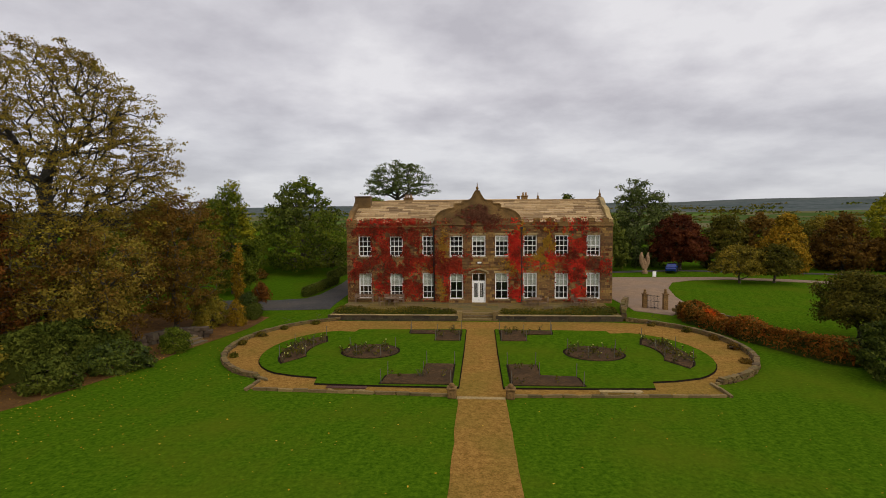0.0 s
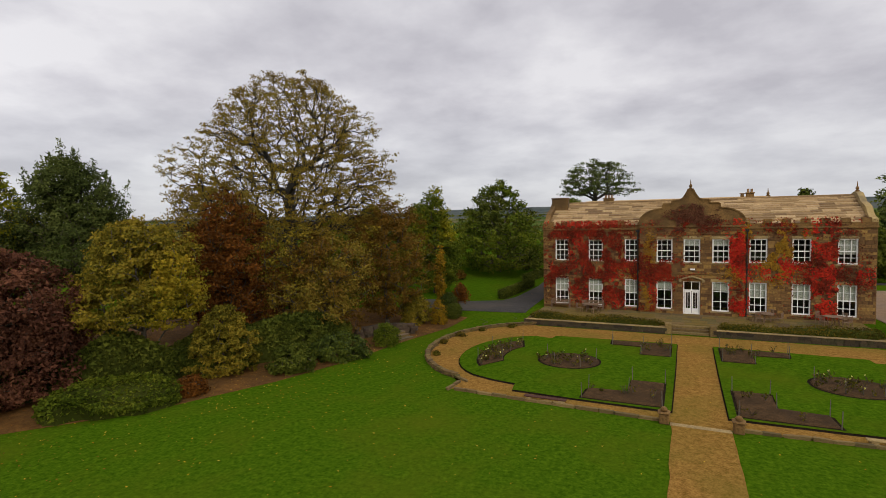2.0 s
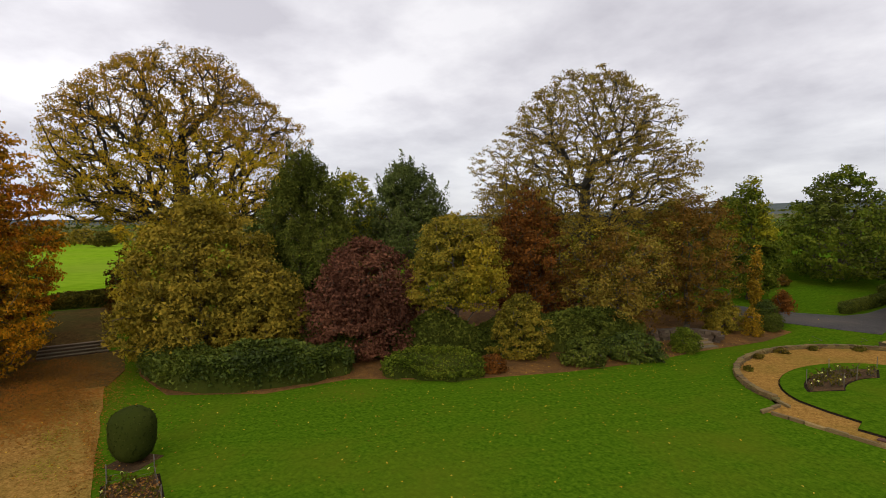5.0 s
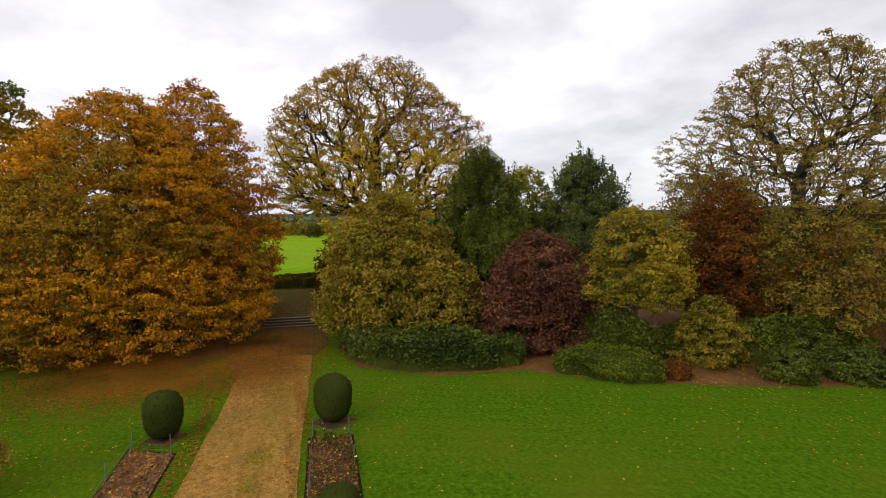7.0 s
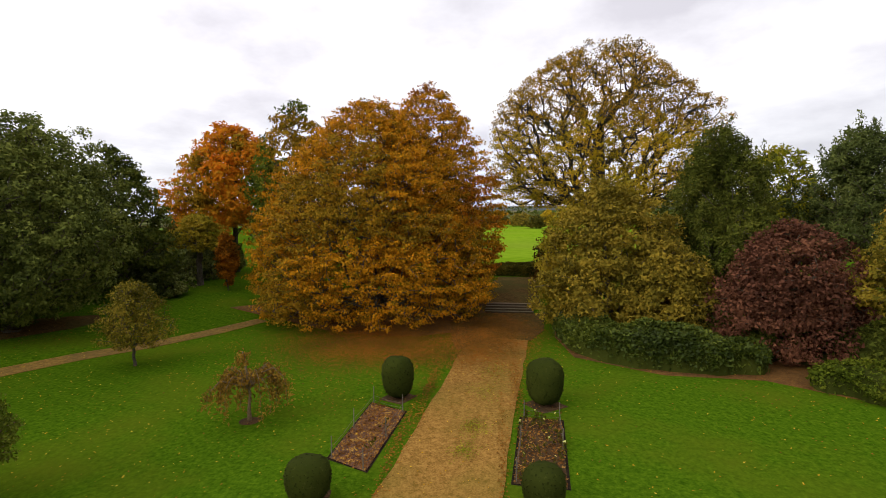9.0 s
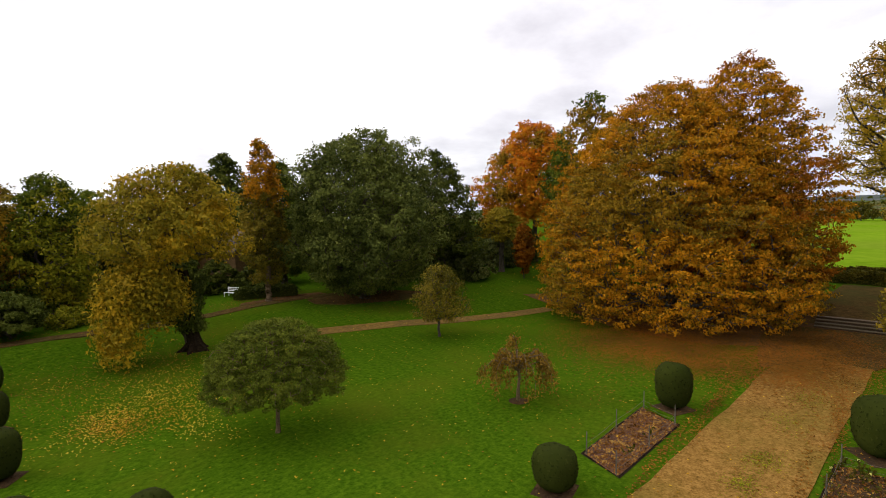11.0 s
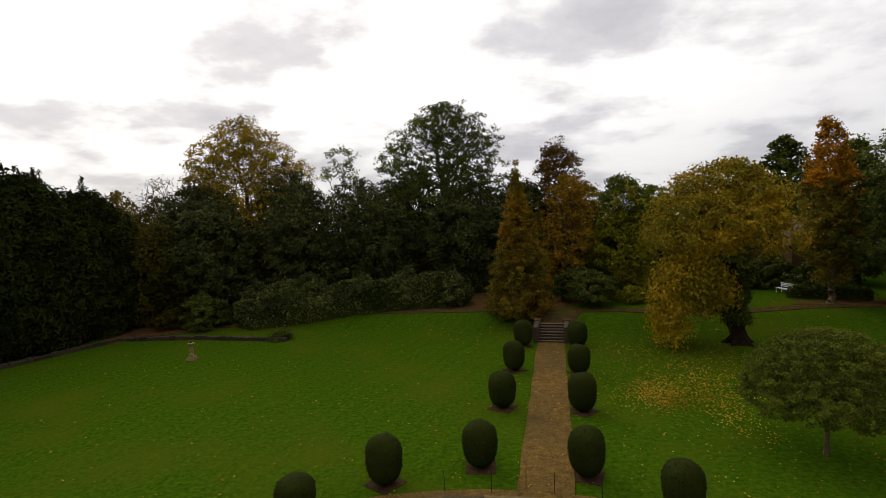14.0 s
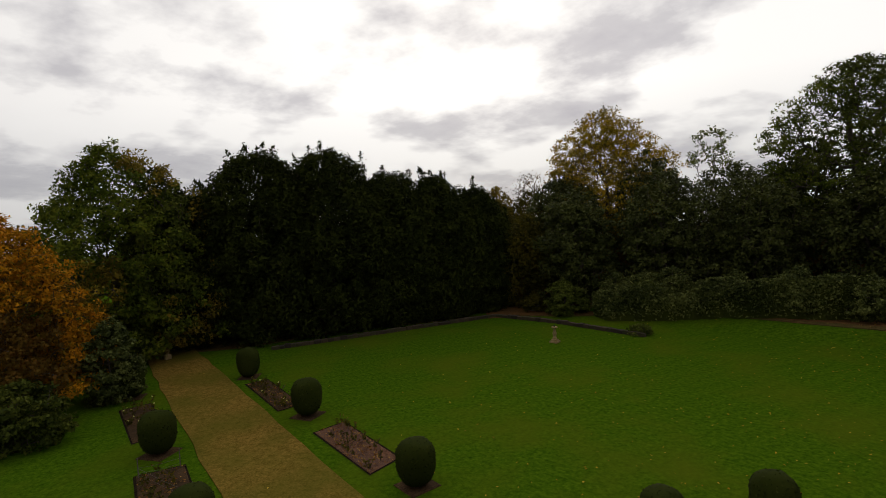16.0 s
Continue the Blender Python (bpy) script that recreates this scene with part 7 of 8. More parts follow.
def build_hall():
    hall = thing("country_house", HALL, "old stone country house hung with scarlet creeper", "house")
    half = 0.68
    low = [(u - half, u + half, G_LOW, G_HIGH) for u in BAYS]
    up = [(u - half, u + half, U_LOW, U_HIGH) for u in BAYS]
    low[4] = (BAYS[4] - 0.7, BAYS[4] + 0.7, 0.6, G_HIGH)
    FRONT = -0.4
    for nm, u0, u1, v, idx in (("front_wall", -13.55, -4.3, 0.0, (0, 1, 2)), ("front_wall", 4.3, 13.55, 0.0, (6, 7, 8)), ("centre_wall", -4.3, 4.3, FRONT, (3, 4, 5))):
        bm = bmesh.new()
        pierced_wall(bm, u0, u1, 0.3, EAVE + (0.35 if v else 0.0), v, 0.5, [low[i] for i in idx] + [up[i] for i in idx])
        part(nm, bm, STONE, hall)
    ashlar = [(u0, u1, v, [low[i] for i in idx] + [up[i] for i in idx], EAVE - 0.26 + (0.2 if v else 0)) for u0, u1, v, idx in ((-13.55, -4.56, 0.0, (0, 1, 2)), (4.56, 13.55, 0.0, (6, 7, 8)), (-4.3, 4.3, FRONT, (3, 4, 5)))]
    coursed_stone(hall, ashlar)
    # returns of the centre, sides and back
    bm = bmesh.new()
    for s in (-1, 1):
        box(bm, s * 4.3 - 0.25, s * 4.3 + 0.25 - 0.01, FRONT + 0.5, 0.52, 0.3, EAVE + 0.35)
    box(bm, -13.55, -13.05, 0.5, 13.5, 0.3, EAVE)
    box(bm, 13.05, 13.55, 0.5, 13.5, 0.3, EAVE)
    box(bm, -13.05, 13.05, 13.0, 13.5, 0.3, EAVE)
    part("side_wall", bm, STONE, hall)
    bm = bmesh.new()
    box(bm, -13.05, 13.05, 0.62, 12.98, 0.35, 0.55)
    box(bm, -13.05, 13.05, 0.62, 12.98, 4.2, 4.5)
    box(bm, -13.05, 13.05, 4.6, 4.8, 0.55, 4.2)
    box(bm, -13.05, 13.05, 4.6, 4.8, 4.5, EAVE - 0.1)
    box(bm, -13.05, 13.05, 0.62, 12.98, EAVE - 0.1, EAVE - 0.02)
    part("inner_rooms", bm, ROOMDARK, hall, "dim rooms behind the windows")
    # centre gable
    bm = bmesh.new()
    g = gable_half()
    out = [(4.3, EAVE + 0.35)] + g
    line = out + [(-u, z) for u, z in reversed(out)]
    f = [bm.verts.new((u, FRONT - 0.004, z)) for u, z in line]
    b = [bm.verts.new((u, FRONT + 0.45, z)) for u, z in line]
    bm.faces.new(f[::-1])
    bm.faces.new(b)
    for i in range(len(line)):
        j = (i + 1) % len(line)
        bm.faces.new((f[i], f[j], b[j], b[i]))
    bmesh.ops.recalc_face_normals(bm, faces=bm.faces[:])
    part("shaped_gable", bm, STONE, hall, "stepped and curved stone gable")
    bm = bmesh.new()
    for s in (-1, 1):
        prev = None
        for (u, z), (u2, z2) in zip(out, out[1:]):
            a, c = Vector((u, 0, z)), Vector((u2, 0, z2))
            d = (c - a)
            nrm = Vector((d.z, 0, -d.x)).normalized() * 0.11
            q = [(s * a.x, FRONT - 0.09, a.z), (s * c.x, FRONT - 0.09, c.z), (s * (c + nrm).x, FRONT - 0.09, (c + nrm).z), (s * (a + nrm).x, FRONT - 0.09, (a + nrm).z)]
            vs = [bm.verts.new(p) for p in q] + [bm.verts.new((p[0], FRONT + 0.5, p[2])) for p in q]
            for fc in ((0, 1, 2, 3), (7, 6, 5, 4), (3, 2, 6, 7), (0, 4, 5, 1), (0, 3, 7, 4), (1, 5, 6, 2)):
                bm.faces.new([vs[i] for i in fc])
    bmesh.ops.recalc_face_normals(bm, faces=bm.faces[:])
    part("gable_coping", bm, STONE, hall, "dark weathered coping")
    bm = bmesh.new()
    box(bm, -0.45, 0.45, FRONT - 0.1, FRONT - 0.004, 9.5, 10.25, 0.03)
    part("carved_panel", bm, STONE, hall, "worn carved stone panel")
    finial(hall, 0, FRONT + 0.2, 11.9, 0.95)
    # string courses, cornice and quoins
    bm = bmesh.new()
    for u0, u1, v in ((-13.6, -4.56, 0.0), (4.56, 13.6, 0.0)):
        box(bm, u0, u1, v - 0.14, v + 0.1, EAVE - 0.24, EAVE - 0.06, 0.03)
    box(bm, -4.4, 4.4, FRONT - 0.13, FRONT - 0.003, EAVE - 0.05, EAVE + 0.1, 0.03)
    part("cornice", bm, STONE, hall)
    bm = bmesh.new()
    box(bm, -4.4, 4.4, FRONT - 0.08, FRONT - 0.003, 4.25, 4.42, 0.02)
    part("string_course", bm, STONE, hall)
    # battlements along the eaves
    bm = bmesh.new()
    box(bm, -13.55, -4.32, -0.04, 0.28, EAVE - 0.05, EAVE + 0.22)
    part("parapet", bm, STONE, hall)
    bm = bmesh.new()
    box(bm, 4.32, 13.55, -0.04, 0.28, EAVE - 0.05, EAVE + 0.22)
    part("parapet", bm, STONE, hall)
    n = 6
    for s in (-1, 1):
        for i in range(n):
            u = s * (6.0 + i * 1.36)
            bm = bmesh.new()
            box(bm, u - 0.33, u + 0.33, -0.1, 0.22, EAVE + 0.222, EAVE + 0.62, 0.02)
            part("merlon", bm, STONE, hall)
    # roofs
    slate_slope("front_roof", hall, -13.1, 13.1, 0.34, EAVE + 0.12, DEEP, RIDGE, 12, 1, 1.2)
    slate_slope("back_roof", hall, -13.1, 13.1, 9.75, EAVE + 0.12, DEEP, RIDGE, 8, 2, 1.2)
    slate_slope("rear_range_roof", hall, -11.0, 7.1, 6.6, 9.7, 9.9, 11.35, 7, 3)
    slate_slope("rear_range_back_roof", hall, -11.0, 7.1, 13.3, EAVE + 0.1, 9.9, 11.35, 7, 4, 1.2)
    bm = bmesh.new()
    box(bm, -13.1, 13.1, DEEP - 0.16, DEEP + 0.16, RIDGE - 0.02, RIDGE + 0.13, 0.05)
    box(bm, -11.0, 7.1, 9.74, 10.06, 11.33, 11.47, 0.05)
    part("ridge_coping", bm, SLATE, hall, "pale ridge stones")
    bm = bmesh.new()
    vs = [(v, z) for v, z in ((6.4, 9.5), (9.9, 11.3), (13.4, EAVE))]
    for u in (7.1,):
        a = [bm.verts.new((u, v, z)) for v, z in vs]
        b = [bm.verts.new((u + 0.3, v, z + 0.2)) for v, z in vs]
        bm.faces.new(a)
        bm.faces.new(b[::-1])
        for i in range(3):
            bm.faces.new((a[i], b[i], b[(i + 1) % 3], a[(i + 1) % 3]))
    part("rear_gable", bm, STONE, hall)
    finial(hall, 7.2, 9.9, 11.4, 0.9)
    # shaped end gables
    for s in (-1, 1):
        prof = [(0.0, EAVE - 0.1), (0.0, EAVE + 0.5), (0.5, EAVE + 0.62), (1.1, EAVE + 0.95), (1.6, EAVE + 1.5), (2.1, EAVE + 1.7), (3.0, EAVE + 1.95), (3.7, EAVE + 2.45), (4.2, EAVE + 2.75), (5.0, EAVE + 2.9)]
        prof = prof + [(10.0 - v, z) for v, z in reversed(prof[:-1])]
        bm = bmesh.new()
        a = [bm.verts.new((s * 13.12, v, z)) for v, z in prof]
        b = [bm.verts.new((s * 13.58, v, z)) for v, z in prof]
        bm.faces.new(a)
        bm.faces.new(b[::-1])
        for i in range(len(prof)):
            j = (i + 1) % len(prof)
            bm.faces.new((a[i], b[i], b[j], a[j]))
        bmesh.ops.recalc_face_normals(bm, faces=bm.faces[:])
        part("end_gable", bm, PALESTONE if s > 0 else STONE, hall, "curved end gable parapet")
    finial(hall, 13.35, 5.0, EAVE + 2.85, 0.95)
    # chimneys
    for u, v, z0, w, d, h, pots in ((-12.6, 3.9, 9.6, 1.7, 0.8, 2.0, 0), (-8.4, 9.9, 11.2, 1.1, 0.7, 0.45, 3), (5.6, 9.9, 11.0, 0.7, 0.6, 0.75, 2), (4.9, 9.9, 11.2, 0.3, 0.3, 0.5, 0)):
        bm = bmesh.new()
        box(bm, u - w / 2, u + w / 2, v - d / 2, v + d / 2, z0, z0 + h, 0.03)
        box(bm, u - w / 2 - 0.07, u + w / 2 + 0.07, v - d / 2 - 0.07, v + d / 2 + 0.07, z0 + h + 0.003, z0 + h + 0.12, 0.02)
        stack = part("chimney", bm, STONE, hall, "weathered stone chimney stack")
        for i in range(pots):
            bm = bmesh.new()
            lathe(bm, [(0.13, z0 + h + 0.123), (0.11, z0 + h + 0.42), (0.14, z0 + h + 0.46), (0.1, z0 + h + 0.5)], 8, u + (i - (pots - 1) / 2) * 0.32, v)
            part("chimney_pot", bm, CARVED, stack, "clay chimney pot")
    # windows and the garden door
    blinds = (0.5, 0.5, 0.5, 0.3, 0, 0.3, 0.5, 0.5, 0.5)
    upper = (0, 0.1, 0, 0, 0.3, 0.3, 0, 0, 0.62)
    for i, u in enumerate(BAYS):
        v = FRONT if i in (3, 4, 5) else 0.0
        window(hall, u, v, U_LOW, 2 * half, U_HIGH - U_LOW, 3, 4, upper[i])
        if i != 4:
            cols = 2 if i in (3, 5) else 3
            window(hall, u, v, G_LOW, 2 * half, G_HIGH - G_LOW, cols, 4 if cols == 3 else 3, blinds[i])
    d = new("garden_door")
    d.parent, d.matrix_basis = hall, pose(BAYS[4], FRONT + 0.14, 0.6)
    bm = bmesh.new()
    frame_bars(bm, 1.4, 3.02, 1, 1, 0.1, 0.05, 0.1)
    box(bm, -0.6, 0.6, 0.003, 0.097, 2.12, 2.24)
    box(bm, -0.035, 0.035, 0.012, 0.088, 2.24, 2.92)
    part("door_frame", bm, WHITE, d, "white door frame with a fanlight")
    for s in (-1, 1):
        bm = bmesh.new()
        c = s * 0.3
        box(bm, c - 0.285, c - 0.17, 0.02, 0.075, 0.1, 2.11)
        box(bm, c + 0.17, c + 0.285, 0.02, 0.075, 0.1, 2.11)
        box(bm, c - 0.17, c + 0.17, 0.02, 0.075, 0.1, 0.52)
        box(bm, c - 0.17, c + 0.17, 0.02, 0.075, 1.98, 2.11)
        box(bm, c - 0.02, c + 0.02, 0.024, 0.071, 0.52, 1.98)
        leaf = part("door_leaf", bm, WHITE, d, "white glazed door leaf")
        bm = bmesh.new()
        box(bm, c - 0.17, c + 0.17, 0.04, 0.048, 0.52, 1.98)
        part("pane", bm, GLASS, leaf).visible_shadow = False
    bm = bmesh.new()
    box(bm, -0.6, 0.6, 0.045, 0.053, 2.24, 2.92)
    part("fanlight_pane", bm, GLASS, d).visible_shadow = False
    # carved hood over the door, and a lamp
    bm = bmesh.new()
    tube(bm, [(-0.82, FRONT - 0.08, 3.78), (0.13, FRONT - 0.1, 4.06), (1.08, FRONT - 0.08, 3.78)], [0.08, 0.1, 0.08], 6)
    for u in (-0.82, 1.08):
        box(bm, u - 0.11, u + 0.11, FRONT - 0.16, FRONT - 0.003, 3.55, 3.78, 0.02)
    part("door_hood", bm, PALESTONE, hall, "low pointed stone hood over the door")
    bm = bmesh.new()
    box(bm, 0.0, 0.4, FRONT - 0.14, FRONT - 0.003, 4.62, 4.78, 0.02)
    part("wall_lamp", bm, WHITE, hall, "small white wall lamp")
    # rainwater pipes in the angles
    for s in (-1, 1):
        bm = bmesh.new()
        tube(bm, [(s * 4.48, -0.12, 0.6), (s * 4.48, -0.12, EAVE - 0.3)], [0.06, 0.06], 6)
        box(bm, s * 4.48 - 0.14, s * 4.48 + 0.14, -0.24, -0.003, EAVE - 0.45, EAVE - 0.25)
        part("rainwater_pipe", bm, IRON, hall, "black rainwater pipe and hopper")
    return hall


build_hall()


# ---- creeper over the front ----
def creeper(name, label, material, patches, n, leaf, seed, hang=0.0):
    """Leaves over the wall face in ragged patches, clear of the windows; each patch a part."""
    rng = np.random.default_rng(seed)
    plant = thing(name, HALL, label, "climbing plant", "creepers on the hall")
    tot = sum(p[2] * p[3] * p[4] for p in patches)
    for u, z, su, sz, k in patches:
        pts = []
        m = int(n * su * sz * k / tot)
        a, b = rng.normal(u, su, m), rng.normal(z, sz, m)
        for x, y in zip(a, b):
            if not (0.7 < y < (9.25 if abs(x) > 2.4 else 10.7 - abs(x) * 0.3) and -13.5 < x < 13.5):
                continue
            if noise.noise((x * 0.9 + seed, y * 0.9, 1.7)) + 0.5 * noise.noise((x * 2.7, y * 2.7 + seed, 4.0)) < hang:
                continue
            if any(abs(x - c) < 0.62 and (G_LOW - 0.02 < y < G_HIGH - 0.06 or U_LOW + 0.25 < y < U_HIGH - 0.04) for c in BAYS):
                continue
            pts.append((x, (-0.4 if abs(x) < 4.3 else 0.0) - 0.05 - 0.12 * rng.random(), y))
        if pts:
            P = np.array(pts)
            face = np.tile((0, -1.0, 0.35), (len(P), 1))
            link_mesh("leaf_patch", leaf_mesh("leaf_patch", leaf_cards(P, leaf, rng, 0.8, face, 0.45)), material, plant)["kind"] = "stuff"


creeper("virginia_creeper", "dark red creeper spread over the west front", L_CREEPER, [(-9.0, 6.2, 2.8, 2.2, 1.0), (-6.6, 3.2, 2.2, 1.8, 1.0), (-10.2, 8.3, 2.2, 0.5, 1.3), (-12.6, 4.2, 0.7, 1.0, 1.0), (-2.6, 4.4, 1.3, 0.9, 1.3), (-0.2, 8.6, 1.6, 0.35, 1.0), (-3.6, 1.8, 0.5, 0.9, 1.0)], 30000, 0.105, 601, -0.1)
creeper("virginia_creeper", "dark red creeper over the east front", L_CREEPER, [(10.0, 4.4, 0.85, 2.2, 1.4), (8.6, 8.5, 1.6, 0.35, 0.8), (10.2, 7.6, 0.8, 0.8, 1.0), (12.7, 4.4, 0.5, 0.6, 0.8), (4.0, 5.0, 0.35, 1.6, 0.8)], 13000, 0.105, 602, -0.1)
creeper("virginia_creeper", "flame red creeper beside the centre windows", L_FLAME, [(3.75, 6.3, 0.45, 1.3, 1.6), (4.0, 2.2, 0.5, 1.4, 1.2), (7.0, 4.9, 0.95, 0.5, 1.3), (9.9, 2.4, 0.5, 1.4, 1.0), (9.4, 7.9, 0.6, 0.45, 1.0), (12.4, 4.6, 0.6, 0.4, 0.8), (10.1, 5.6, 0.5, 1.4, 1.0)], 10000, 0.11, 603, -0.15)
creeper("virginia_creeper", "bright red creeper streaks on the west front", L_FLAME, [(-10.1, 6.6, 0.6, 1.1, 0.8), (-6.5, 2.6, 0.6, 1.5, 0.8), (-9.9, 2.6, 0.6, 0.8, 0.7), (-12.9, 4.6, 0.4, 0.4, 0.7), (-2.9, 3.0, 0.4, 0.5, 0.8), (-10.8, 8.9, 1.6, 0.2, 1.6), (-6.6, 8.9, 0.7, 0.2, 1.4), (-6.0, 6.0, 0.4, 1.0, 0.5)], 4600, 0.10, 604, 0.02)
# leaves on the east bays stand in for lit ochre wall stone
creeper("virginia_creeper", "thin ochre creeper, partly standing in for lit ochre stone", L_OCHRE, [(7.0, 6.6, 0.75, 1.1, 1.0), (3.4, 4.3, 0.5, 0.5, 0.8), (-3.4, 6.6, 0.3, 0.9, 0.8), (-3.6, 2.2, 0.3, 0.8, 0.7), (-5.2, 4.4, 0.5, 0.5, 0.6), (6.4, 5.2, 0.7, 0.4, 0.8), (6.9, 7.8, 1.0, 0.6, 1.0), (4.6, 8.3, 0.3, 0.5, 0.8), (6.6, 4.3, 0.9, 0.5, 0.6)], 6500, 0.1, 605, -0.1)
creeper("virginia_creeper", "withered brown creeper stems and leaves on the front", L_PURPLE, [(-10.5, 5.0, 2.6, 2.6, 1.0), (11.2, 5.0, 1.6, 2.4, 1.0), (7.6, 7.9, 1.6, 0.5, 1.0)], 9000, 0.09, 607, 0.0)
creeper("virginia_creeper", "purple-brown creeper on the centre gable", L_PURPLE, [(0.2, 9.3, 1.2, 0.6, 1.0), (-0.8, 8.7, 1.2, 0.4, 1.0), (0.0, 10.0, 0.5, 0.5, 1.0)], 4200, 0.1, 606, -0.15)


# ---- the terrace ----
def build_terrace():
    t = thing("terrace", HALL, "paved stone terrace before the house", "terrace")
    T0, T1, F = -13.4, 12.6, -7.0
    bm = bmesh.new()
    box(bm, T0, -1.36, F + 0.42, -0.005, 0.05, 0.585)
    box(bm, 1.36, T1, F + 0.42, -0.005, 0.05, 0.585)
    box(bm, -1.355, 1.355, F + 1.3, -0.42, 0.05, 0.585)
    part("terrace_base", bm, PAVING, t)
    r = random.Random(9)
    flags = []
    for i in range(4):
        bm = bmesh.new()
        box(bm, -0.5, 0.5, -0.5, 0.5, 0, 0.03, 0.008)
        me = bpy.data.meshes.new("flagstone")
        bm.to_mesh(me)
        bm.free()
        me.materials.append(RUBBLE if i % 2 else PAVING)
        flags.append(me)
    v = -0.55
    while v > F + 0.6:
        d = r.uniform(0.8, 1.1)
        u = T0 + 0.05
        while u < T1 - 0.3:
            w = min(r.uniform(0.9, 1.7), T1 - 0.05 - u)
            if not (abs(u + w / 2) < 1.5 and v - d < F + 1.3):
                ob = new("flagstone", r.choice(flags))
                ob.parent = t
                ob.matrix_basis = Matrix.LocRotScale((u + w / 2, v - d / 2, 0.586), None, (w - 0.03, d - 0.03, 1))
            u += w
        v -= d
    for i in range(3):
        bm = bmesh.new()
        box(bm, -1.35, 1.35, F + 0.1 + 0.38 * i, F + 1.32, 0.19 * i + 0.02, 0.19 * (i + 1) + 0.015, 0.015)
        part("step", bm, KERB, t, "worn stone step")
    for s in (-1, 1):
        bm = bmesh.new()
        box(bm, s * 1.62 - 0.24, s * 1.62 + 0.24, F + 0.02, F + 0.55, 0, 0.86, 0.03)
        part("step_pier", bm, KERB, t, "low stone pier by the steps")
    for s, a, b in ((-1, T0, -1.9), (1, 1.9, T1)):
        bm = bmesh.new()
        box(bm, a, b, F + 0.05, F + 0.4, 0, 0.48)
        part("retaining_wall", bm, DARKSTONE, t, "dark mossy retaining wall")
        stone_run(t, [hall_xy(a, F + 0.03), hall_xy(b, F + 0.03)], 0.14, 0.47, 0.45, 2, DARKSTONE, 620 + s)
        bm = bmesh.new()
        box(bm, a - 0.05, b + 0.05, F - 0.07, F + 0.3, 0.483, 0.56, 0.02)
        part("wall_coping", bm, PALESTONE, t, "pale stone coping")
    return t


build_terrace()
for s, a, b in ((-1, -13.2, -1.9), (1, 2.0, 12.4)):
    p, q = hall_xy(a, -6.25), hall_xy(b, -6.25)
    h = hedge("lavender_border", "low clipped lavender border on the terrace edge", [p, q], 0.95, 0.98, L_BORDER, 420, 0.09, 610 + s, 0.2, "border plants")


def picnic_table(u, v, turn, label):
    ob = thing("garden_table", HALL @ pose(u, v, 0.617, 0, 0, turn), label, "garden table", "terrace tables")
    bm = bmesh.new()
    lathe(bm, [(0.68, 0.7), (0.7, 0.715), (0.7, 0.735), (0.67, 0.745)], 20)
    part("tabletop", bm, WOOD, ob)
    for k in range(4):
        bm = bmesh.new()
        a = math.pi / 4 + k * math.pi / 2
        tube(bm, [(0.45 * math.cos(a), 0.45 * math.sin(a), 0.0), (0.3 * math.cos(a), 0.3 * math.sin(a), 0.7)], [0.04, 0.04], 5)
        part("leg", bm, WOOD, ob)
    for k in range(4):
        a = k * math.pi / 2 + 0.4
        c = thing("garden_chair", HALL @ pose(u, v, 0.617, 0, 0, turn) @ pose(1.05 * math.cos(a), 1.05 * math.sin(a), 0, 0, 0, math.degrees(a) + 90), "slatted teak garden chair at the terrace table", "chair", "terrace chairs")
        bm = bmesh.new()
        for i in range(5):
            box(bm, -0.24, 0.24, -0.22 + i * 0.09, -0.15 + i * 0.09, 0.42, 0.445, 0.004)
        part("seat", bm, WOOD, c)
        bm = bmesh.new()
        for i in range(5):
            box(bm, -0.21 + i * 0.095, -0.17 + i * 0.095, -0.26, -0.235, 0.47, 0.86)
        box(bm, -0.25, 0.25, -0.265, -0.23, 0.86, 0.93, 0.01)
        part("backrest", bm, WOOD, c)
        for x, y in ((-0.22, -0.24), (0.22, -0.24), (-0.22, 0.2), (0.22, 0.2)):
            bm = bmesh.new()
            tube(bm, [(x, y, 0), (x, y, 0.42)], [0.024, 0.024], 5)
            part("leg", bm, WOOD, c)


picnic_table(-8.6, -2.0, 10, "round weathered garden table on the terrace")
picnic_table(5.6, -2.3, 40, "round weathered garden table before the windows")
picnic_table(10.3, -2.2, 20, "round weathered garden table by the east windows")


def garden_bench(u, v, w):
    ob = thing("garden_bench", HALL @ pose(u, v, 0.617), "dark wooden bench against the wall", "bench")
    bm = bmesh.new()
    for i in range(4):
        box(bm, -w / 2, w / 2, -0.4 + i * 0.11, -0.31 + i * 0.11, 0.42, 0.45, 0.005)
    part("seat", bm, WOOD, ob)
    bm = bmesh.new()
    for i in range(3):
        box(bm, -w / 2, w / 2, 0.03, 0.06, 0.52 + i * 0.13, 0.61 + i * 0.13, 0.005)
    part("backrest", bm, WOOD, ob)
    for x in (-w / 2 + 0.06, w / 2 - 0.06):
        bm = bmesh.new()
        box(bm, x - 0.04, x + 0.04, -0.4, -0.33, 0, 0.62)
        box(bm, x - 0.04, x + 0.04, 0.06, 0.12, 0, 0.92)
        box(bm, x - 0.05, x + 0.05, -0.42, 0.06, 0.623, 0.66)
        part("end_frame", bm, WOOD, ob)


garden_bench(-11.7, -0.45, 1.9)
garden_bench(-8.3, -0.45, 1.5)


